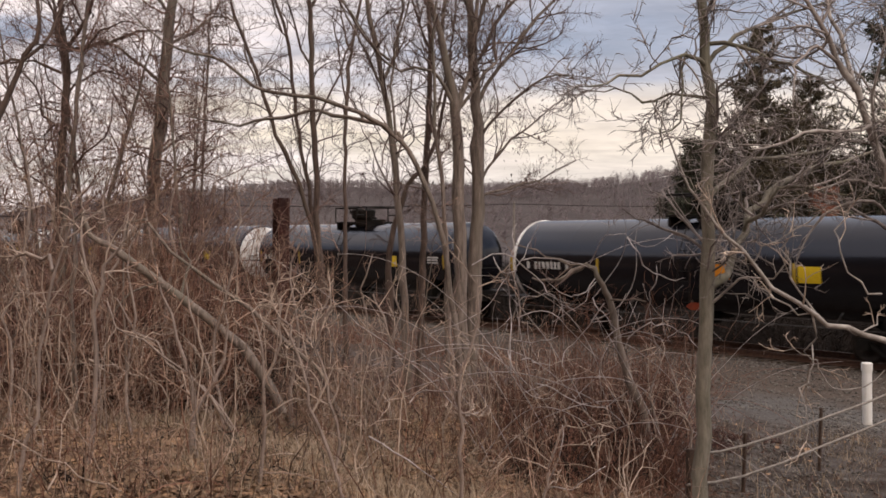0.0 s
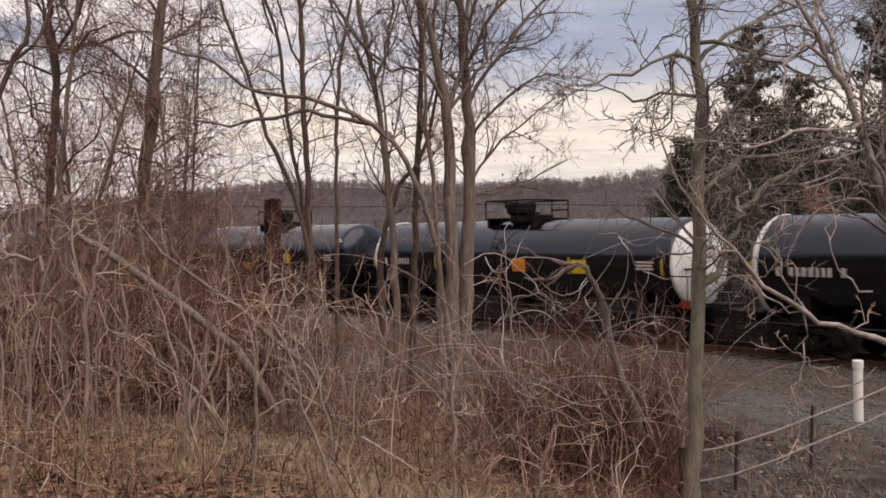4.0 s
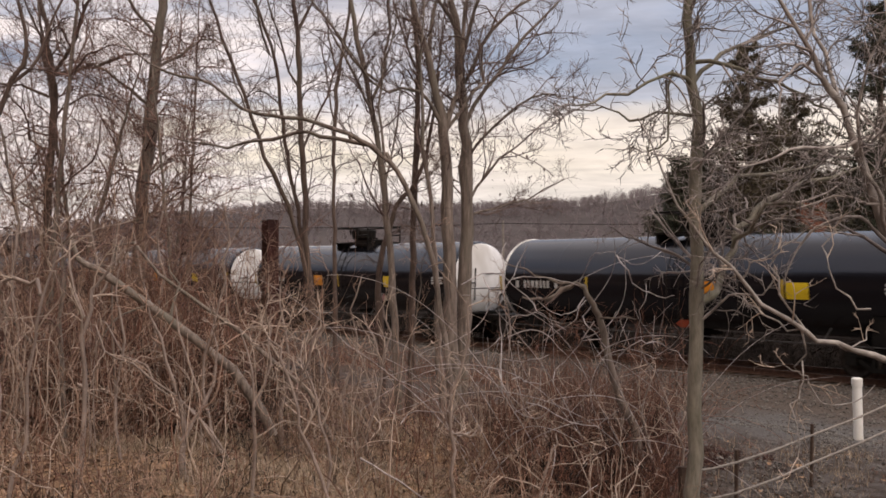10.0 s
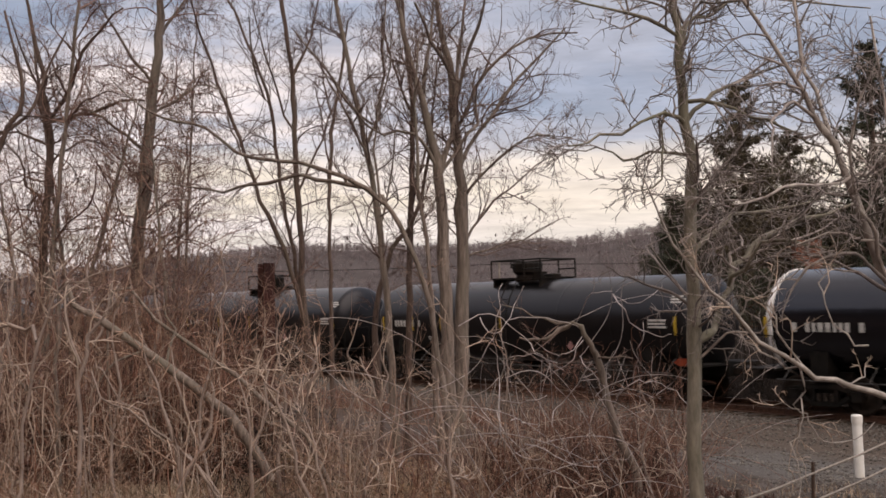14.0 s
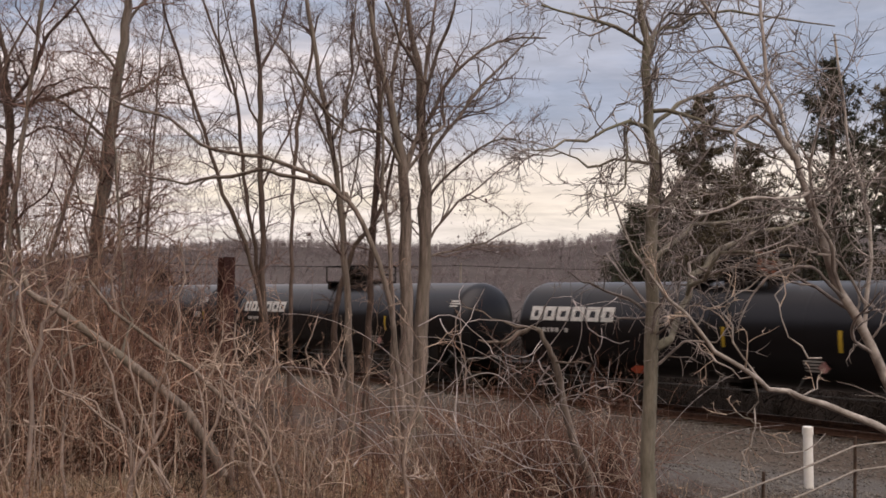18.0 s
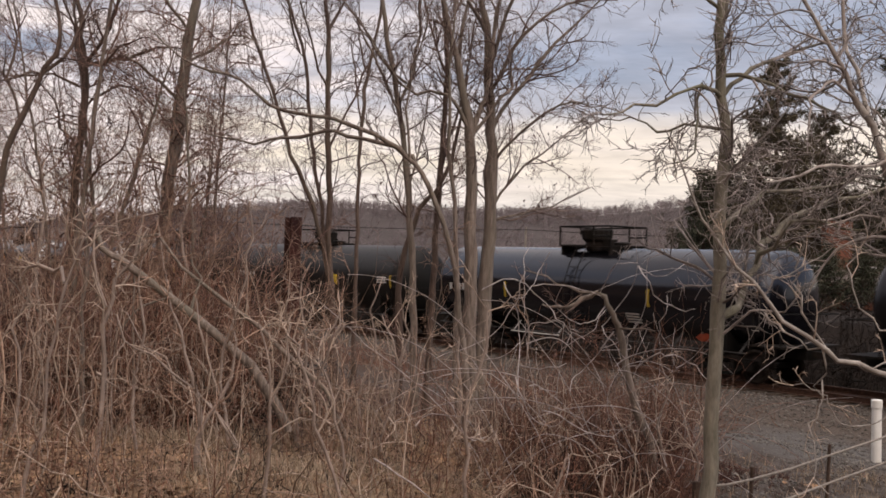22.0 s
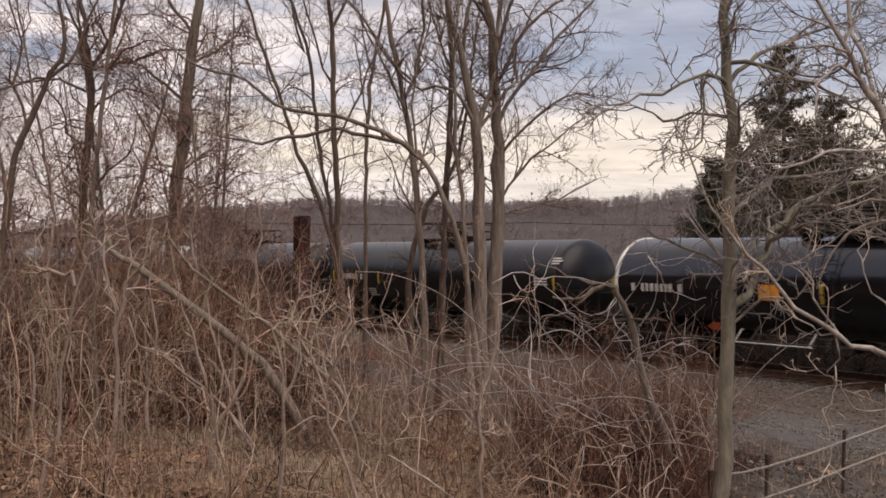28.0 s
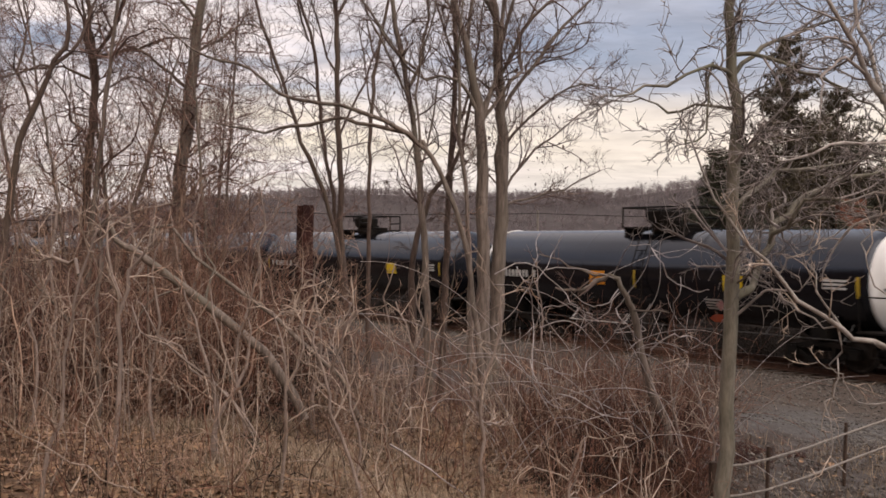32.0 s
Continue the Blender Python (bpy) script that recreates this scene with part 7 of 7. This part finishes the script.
# ---- conifers behind the track ----
def conifer(x, y, h, spread, seed, mat, label, base=0.08, gaps=0.25, name="pine_tree"):
    rng = random.Random(seed)
    r = np.random.RandomState(seed)
    g = float(ground_z(x, y))
    tree = tagged(new(name), label, "tree")
    tree.location = (x, y, g)
    trunk = bend([(0, 0, -0.2, h * 0.016), (0.05, 0, h * 0.4, h * 0.011), (0, 0, h * 0.8, h * 0.006), (0.05, 0, h, 0.02)], rng)
    part("trunk", tubes("trunk", [trunk], BARK_DARK, 8), tree)
    lines, tips = [], []
    z = h * base
    while z < h * 0.97:
        f = 1 - z / h
        L0 = spread * (0.22 + 0.78 * min(1, f * 1.5)) * (0.75 + 0.4 * rng.random())
        for _ in range(rng.choice((4, 5, 6))):
            if rng.random() < gaps:
                continue
            a = rng.uniform(0, 6.283)
            L = L0 * rng.uniform(0.55, 1.1)
            ln = shoot(rng, (0, 0, z), (math.cos(a), math.sin(a), rng.uniform(0.0, 0.5)), L, 0.02 + 0.012 * L, 6, 0.12, 0.05)
            lines.append(ln)
            for k in range(int(12 + L * 10)):
                i = rng.randrange(2, 7)
                p = ln[0][i]
                s = 0.34 * L * rng.uniform(0.3, 1)
                tips.append((p[0] + rng.gauss(0, s * 0.55), p[1] + rng.gauss(0, s * 0.55), p[2] + rng.gauss(0.08, s * 0.3)))
        z += h * rng.uniform(0.022, 0.05)
    part("crown", tubes("crown", lines, BARK_DARK, 4), tree, kind="stuff")
    T = np.array(tips)
    n, m = len(T), 10 if h > 12 else 6 if h > 5 else 2
    C = np.repeat(T, m, axis=0)
    D = r.normal(0, 1, (n * m, 3)); D[:, 2] += 0.5
    D /= np.linalg.norm(D, axis=1, keepdims=True)
    W = np.cross(D, r.normal(0, 1, (n * m, 3))); W /= np.linalg.norm(W, axis=1, keepdims=True)
    L = r.uniform(0.16, 0.36, n * m)[:, None] * (0.6 + h * 0.02); w = r.uniform(0.017, 0.038, n * m)[:, None] * (0.6 + h * 0.03)
    V = np.stack([C - W * w, C + W * w, C + D * L + W * w * 0.3, C + D * L - W * w * 0.3], 1)
    F = np.arange(n * m * 4).reshape(-1, 4)
    part("foliage", mesh_of("foliage", V, F, mat), tree, kind="stuff")


conifer(18.6, 61, 14.6, 3.5, 1, NEEDLE_BROWN, "tall ragged dark green pine behind the track", 0.10, 0.0)
conifer(14.2, 60, 7.4, 2.6, 2, NEEDLE, "dense dark green spruce beside the pine", 0.05, 0.0, "spruce_tree")
conifer(16.2, 63, 8.3, 2.9, 3, NEEDLE, "dark green spruce in the row of conifers", 0.05, 0.05, "spruce_tree")
conifer(21.8, 62, 11.4, 4.2, 4, NEEDLE_BROWN, "bushy brownish green pine behind the track", 0.08, 0.05)
conifer(26.0, 60, 16.6, 5.0, 5, NEEDLE, "tall dark green pine behind the track", 0.1, 0.38)
conifer(30.5, 61, 15.5, 4.6, 6, NEEDLE_BROWN, "broad pine at the end of the row", 0.08, 0.2)
conifer(23.6, 66, 8.5, 3.0, 7, NEEDLE, "low dark spruce in the row of conifers", 0.03, 0.0, "spruce_tree")
conifer(28.0, 66, 9.0, 3.2, 8, NEEDLE, "low dark spruce in the row of conifers", 0.03, 0.0, "spruce_tree")


# ---- far woods and buildings ----
def wood_mass(name, label, mat, seed, x, y, h, m, thick, stem=1.0, low=0.2, fine=0.6, spread=0.6):
    """Many simple leafless trees: a stem and m rising branches each."""
    r = np.random.RandomState(seed)
    n = len(x)
    z = ground_z(x, y)
    t = np.linspace(0, 1, 3)[None]
    P = np.stack([x[:, None] + 0 * t, y[:, None] + 0 * t, z[:, None] - 0.2 + h[:, None] * 0.8 * t], -1)
    P[:, 1:, :2] += r.normal(0, 0.06, (n, 2, 2)) * h[:, None, None]
    V, F = tube_arrays(P, (h * thick * stem)[:, None] * np.array([1.0, 0.7, 0.25])[None], 3)
    VV, FF, c = [V], [F], len(V)
    i = np.repeat(np.arange(n), m)
    f = r.uniform(low, 0.85, n * m)
    b = np.stack([x[i], y[i], z[i] + h[i] * f], -1)
    dirn = r.normal(0, 1, (n * m, 3)); dirn[:, 2] = np.abs(dirn[:, 2]) * spread + 0.35
    dirn /= np.linalg.norm(dirn, axis=1, keepdims=True)
    L = r.uniform(0.28, 0.62, n * m) * h[i] * (1.15 - f)
    Q = np.stack([b, b + dirn * L[:, None]], 1)
    V, F = tube_arrays(Q, (h[i] * thick * fine)[:, None] * np.array([1.0, 0.45])[None], 3)
    VV.append(V); FF.append(F + c)
    tagged(new(name, mesh_of(name, np.concatenate(VV), np.concatenate(FF), mat)), label, "woods", kind="stuff")


def far_woods():
    r = np.random.RandomState(21)
    n = 2300
    u = r.uniform(-0.56, 0.42, n)
    d = r.uniform(250, 455, n)
    q = DIST - (u * d * NX + d * NY)
    ok = q < -60
    u, d = u[ok], d[ok]
    h = r.uniform(3.0, 6.5, len(u)) * np.interp(u, (-0.6, -0.25, -0.15), (0.5, 0.65, 1.0))
    wood_mass("far_woods", "leafless woods on the far ridge, paled grey-brown for haze", FAR_TREE_HAZED, 22, u * d, d, h, 15, 0.016, 0.7, 0.05, 0.8, 0.35)
    m = 2700      # close-set crest
    u, d = r.uniform(-0.52, 0.42, m), r.uniform(380, 458, m)
    h = (4.4 + 1.3 * waves(u * 100, d * 0, 0.35, 5) + 0.5 * waves(u * 100, d * 0, 1.3, 6) + r.normal(0, 0.4, m)) * np.interp(u, (-0.6, -0.25, -0.15), (0.5, 0.65, 1.0))
    wood_mass("far_woods", "close-set leafless woods along the crest of the ridge", FAR_TREE_HAZED, 24, u * d, d, np.maximum(h, 1.6), 18, 0.017, 0.6, 0.1, 0.8, 0.4)
    # woods added along the bank, left and behind, to darken the tanks' reflections
    n = 420
    s, q = r.uniform(-260, -66, n), r.uniform(10, 40, n)
    a, b = r.uniform(-60, 60, n), r.uniform(36, 75, n)
    s, q = np.concatenate([s, a]), np.concatenate([q, b])
    x, y = NX * (DIST - q) + DX * s, NY * (DIST - q) + DY * s
    wood_mass("bank_woods", "leafless woods added along the bank to darken tank reflections", TWIG, 23, x, y, r.uniform(9, 14, len(x)), 18, 0.013)


far_woods()


def far_brush():
    """Brush beyond the track, thickest along the ballast, painted near-black for shade."""
    r = np.random.RandomState(41)
    n = 2400
    s, q = r.uniform(-170, 5, n), r.uniform(-11, -5, n)
    x, y = NX * (DIST - q) + DX * s, NY * (DIST - q) + DY * s
    s2, q2 = r.uniform(-75, 2, 1500), r.uniform(-6.6, -4.5, 1500)
    x = np.concatenate([x, NX * (DIST - q2) + DX * s2]); y = np.concatenate([y, NY * (DIST - q2) + DY * s2])
    n += 1500
    wood_mass("far_brush", "leafless brush beyond the track, coloured near-black for shade", SHADE_BRUSH, 42, x, y, r.uniform(0.8, 1.8, n), 6, 0.018, 0.7, 0.02, 0.8, 0.4)


far_brush()


def house(x, y, w, l, h, turn, wall_mat, label, roof_rise=2.4, stack=0.7, stack_up=0.9):
    """A gabled house with a chimney, windows and a door."""
    home = tagged(new("house"), label, "house", "far houses")
    home.matrix_basis = Matrix.Translation((x, y, float(ground_z(x, y)))) @ pose(0, 0, 0, 0, 0, turn)
    bm = bmesh.new()
    box(bm, -w / 2, w / 2, -l / 2, l / 2, -1.0, h)
    part("wall", from_bm("wall", bm, wall_mat), home)
    bm = bmesh.new()
    o = 0.4
    v = [bm.verts.new(p) for p in ((-w / 2 - o, -l / 2 - o, h - 0.1), (w / 2 + o, -l / 2 - o, h - 0.1), (w / 2 + o, 0, h + roof_rise), (-w / 2 - o, 0, h + roof_rise), (-w / 2 - o, l / 2 + o, h - 0.1), (w / 2 + o, l / 2 + o, h - 0.1))]
    for f in ((0, 1, 2, 3), (3, 2, 5, 4), (0, 3, 4), (1, 5, 2), (0, 4, 5, 1)):
        bm.faces.new([v[i] for i in f])
    roof = part("roof", from_bm("roof", bm, ROOFING), home)
    part("chimney", box_mesh("chimney", (w * 0.2, w * 0.2 + stack, -0.35, 0.35, h + roof_rise - 1.2, h + roof_rise + stack_up), BRICKWALL, 0.03), roof)
    for i in range(max(2, int(w / 2.6))):
        xx = -w / 2 + (i + 0.5) * w / max(2, int(w / 2.6))
        win = part("window", box_mesh("window", (xx - 0.5, xx + 0.5, -l / 2 - 0.05, -l / 2 + 0.02, 1.0, 2.3), SIDING, 0.02), home)
        part("pane", box_mesh("pane", (xx - 0.42, xx + 0.42, -l / 2 - 0.07, -l / 2 - 0.054, 1.08, 2.22), PANE), win)
    return home


for sx, sy, sh in ((15.6, 53.6, 3.3), (17.4, 54.2, 3.0), (19.2, 53.8, 3.4), (21.2, 54.3, 3.1), (23.2, 53.9, 3.5)):
    conifer(sx, sy, sh, 1.5, int(sx * 10), NEEDLE, "low dense spruce in front of the brick house", 0.02, 0.0, "spruce_tree")
house(19.0, 58.5, 8.3, 6, 1.5, 4, BRICKWALL, "low brick house with a broad brick chimney behind the track", 0.7, 1.5, 2.6)
house(-62, 175, 16, 9, 3.6, 28, SIDING, "pale grey house in the distance beyond the track", 1.8)
house(-88, 190, 20, 10, 3.4, 25, SIDING, "long pale grey building in the distance", 1.4)
house(-118, 205, 22, 10, 3.2, 20, SIDING, "long pale grey building in the distance", 1.4)


def far_poles():
    last = None
    for u in (-0.57, -0.25, 0.068, 0.385):
        x, y = u * 120, 120
        g = float(ground_z(x, y))
        h = 7.2 - g
        pole = tagged(new("utility_pole"), "weathered pale wooden pole carrying a cable", "utility pole", "utility poles")
        pole.location = (x, y, g)
        part("shaft", rod_mesh("shaft", [((0, 0, -0.5), (0, 0, h))], 0.12, SIDING_POLE, 8), pole)
        part("insulator", rod_mesh("insulator", [((0, -0.12, h - 0.3), (0, -0.25, h - 0.3))], 0.05, PANE, 6), pole)
        tip = Vector((x, y - 0.25, 6.9))
        if last is not None:
            pts = [tuple(last.lerp(tip, t) - Vector((0, 0, 1.2 * t * (1 - t)))) for t in [j / 8 for j in range(9)]]
            tagged(new("cable", tubes("cable", [(pts, [0.035] * 9)], BLACK_MATT, 4)), "dark overhead cable slung between poles", "cable", "cables")
        last = tip


SIDING_POLE = material("weathered pole wood", (0.16, 0.14, 0.12), (0.28, 0.25, 0.22), 3, 0.9, 0.2)
far_poles()


# ---- things by the track ----
def at_view(u, v, d):
    return Vector((u * d, d, EYE + v * d))


def rusty_post():
    """A rusted steel H-beam standing in the brush."""
    x, y = -0.1565 * 21, 21.0
    g = float(ground_z(x, y))
    post = tagged(new("steel_post"), "rusted dark red steel beam post standing in the brush", "post")
    post.matrix_basis = Matrix.Translation((x, y, g)) @ pose(0, 0, 0, 0, 0.7, 38)
    h = EYE + 0.0365 * 21 - g
    bm = bmesh.new()
    box(bm, -0.125, 0.125, -0.125, -0.108, -0.3, h)
    part("flange", from_bm("flange", bm, RUST), post)
    bm = bmesh.new()
    box(bm, -0.125, 0.125, 0.108, 0.125, -0.3, h - 0.01)
    part("flange", from_bm("flange", bm, RUST), post)
    bm = bmesh.new()
    box(bm, -0.010, 0.010, -0.106, 0.106, -0.3, h - 0.02)
    part("web", from_bm("web", bm, RUST), post)
    for z in (h - 0.35, h - 0.9):
        part("bolt", rod_mesh("bolt", [((0.07, -0.125, z), (0.07, -0.155, z))], 0.025, RUST, 6), post)


rusty_post()


def plastic_pipe():
    d = 17.2
    x = 0.4075 * d
    g = float(ground_z(x, d))
    pipe = tagged(new("marker_pipe"), "white plastic marker pipe with a cap beside the gravel", "pipe")
    pipe.matrix_basis = Matrix.Translation((x, d, g)) @ pose(0, 0, 0, 0.5, -1.0, 0)
    top = EYE - 0.1215 * d - g
    bm = bmesh.new()
    lathe(bm, [(-0.2, 0.078), (top - 0.10, 0.078)], 20, "Z")
    part("tube", from_bm("tube", bm, PVC, False), pipe)
    bm = bmesh.new()
    lathe(bm, [(top - 0.13, 0.080), (top - 0.13, 0.090), (top - 0.015, 0.090), (top, 0.078), (top + 0.004, 0.02)], 20, "Z")
    part("cap", from_bm("cap", bm, PVC), pipe)


plastic_pipe()


def fence():
    """Thin weathered rails on dark iron stakes, running off to the right and nearer."""
    line = tagged(new("fence"), "low fence of thin weathered rails on dark iron stakes", "fence")
    stakes = ((0.288, -0.200, -0.262, 9.6), (0.361, -0.170, -0.262, 10.6), (0.452, -0.135, -0.24, 11.8), (0.56, -0.12, -0.22, 12.4), (0.66, -0.12, -0.22, 12.9))
    tops = []
    for u, v, w, d in stakes:
        x, y = u * d, d
        g = float(ground_z(x, y))
        z = max(EYE + v * d, g + 0.5)
        st = part("stake", rod_mesh("stake", [((x, y, g - 0.15), (x + 0.02, y, z + 0.05))], 0.018, IRON, 6), line)
        tops.append((Vector((x, y - 0.03, z - 0.06)), Vector((x, y - 0.03, z - 0.34))))
    first = (at_view(0.242, -0.2095, 9.0), at_view(0.235, -0.239, 8.9))
    tops.insert(0, first)
    for k in (0, 1):
        for a, b in zip(tops, tops[1:]):
            mid = a[k].lerp(b[k], 0.5) + Vector((0, 0, -0.015))
            part("fence_rail", tubes("fence_rail", [([tuple(a[k]), tuple(mid), tuple(b[k])], [0.0125, 0.012, 0.0125])], WOODFENCE, 6), line)
    x, y = 0.239 * 8.95, 8.95
    g = float(ground_z(x, y))
    part("stake", rod_mesh("stake", [((x, y, g - 0.1), (x, y + 0.02, EYE - 0.205 * 8.95))], 0.045, IRON, 6), line)


fence()


def orange_marker():
    """A low orange plate on a short stake at the foot of the ballast."""
    d = 24.5
    x = 0.2395 * d
    g = float(ground_z(x, d))
    mk = tagged(new("track_marker"), "small orange warning plate on a short stake", "marker")
    mk.matrix_basis = Matrix.Translation((x, d, g)) @ pose(0, 0, 0, 0, 0, -20)
    top = EYE - 0.062 * d - g
    part("stake", rod_mesh("stake", [((0, 0, -0.2), (0, 0, top))], 0.02, IRON, 6), mk)
    bm = bmesh.new()
    vs = [bm.verts.new((a, -0.03, top - 0.13 + b)) for a, b in ((-0.16, 0.0), (-0.04, 0.09), (0.15, 0.09), (0.15, -0.09), (-0.04, -0.09))]
    bm.faces.new(vs)
    bmesh.ops.solidify(bm, geom=bm.faces[:], thickness=0.02)
    part("plate", from_bm("plate", bm, RED), mk, "orange plate")


orange_marker()


def fallen_log(u, d, length, r, turn, seed, label):
    rng = random.Random(seed)
    x = u * d
    pts = []
    for i in range(6):
        t = (i / 5 - 0.5) * length
        px, py = x + t * math.cos(radians(turn)), d + t * math.sin(radians(turn))
        pts.append((px, py, float(ground_z(px, py)) + r * 0.75, r * (1 - 0.25 * i / 5)))
    log = tagged(new("fallen_log"), label, "log")
    log.location = pts[0][:3]
    ln = bend(pts, rng, 0.01)
    off = np.array(pts[0][:3])
    part("stem", tubes("stem", [(ln[0] - off, ln[1])], BARK_DARK, 9), log)
    a = np.array(ln[0][len(ln[0]) // 2]) - off
    part("stub", tubes("stub", [([tuple(a), tuple(a + np.array([0.03, 0, r * 1.3])), tuple(a + np.array([0.07, -0.02, r * 2.2]))], [r * 0.45, r * 0.4, r * 0.3])], BARK_DARK, 7), log)


fallen_log(0.16, 8.3, 0.9, 0.07, 8, 1, "short dark rotting log in the leaf litter")
fallen_log(-0.06, 10.5, 2.2, 0.05, -25, 2, "thin dead log lying in the brush")



def motions():
    for car, start in TRAIN:
        walk(car, [(t, Matrix.Translation(on_track(start + SPEED * t, 0)) @ pose(0, 0, 0, 0, 0, TURN)) for t in (0, 8, 16, 24, 32)])
        seen = [(-130 - start) / SPEED, (12 - start) / SPEED]
        turn = math.degrees(SPEED / 0.457)
        steps = [k / FPS for k in range(0, 961) if seen[0] <= k / FPS <= seen[1]]
        if not steps:
            continue
        for ob in car.children:
            if ob.name.startswith("wheelset"):
                p = ob.matrix_basis.translation.copy()
                rows = [(t, pose(p.x, p.y, p.z, 0, turn * (t - steps[0]), 0)) for t in steps]
                if steps[0] > 0:
                    rows.insert(0, (0, pose(p.x, p.y, p.z)))
                if steps[-1] < 31.99:
                    rows.append((32.0, rows[-1][1]))
                walk(ob, rows)


motions()
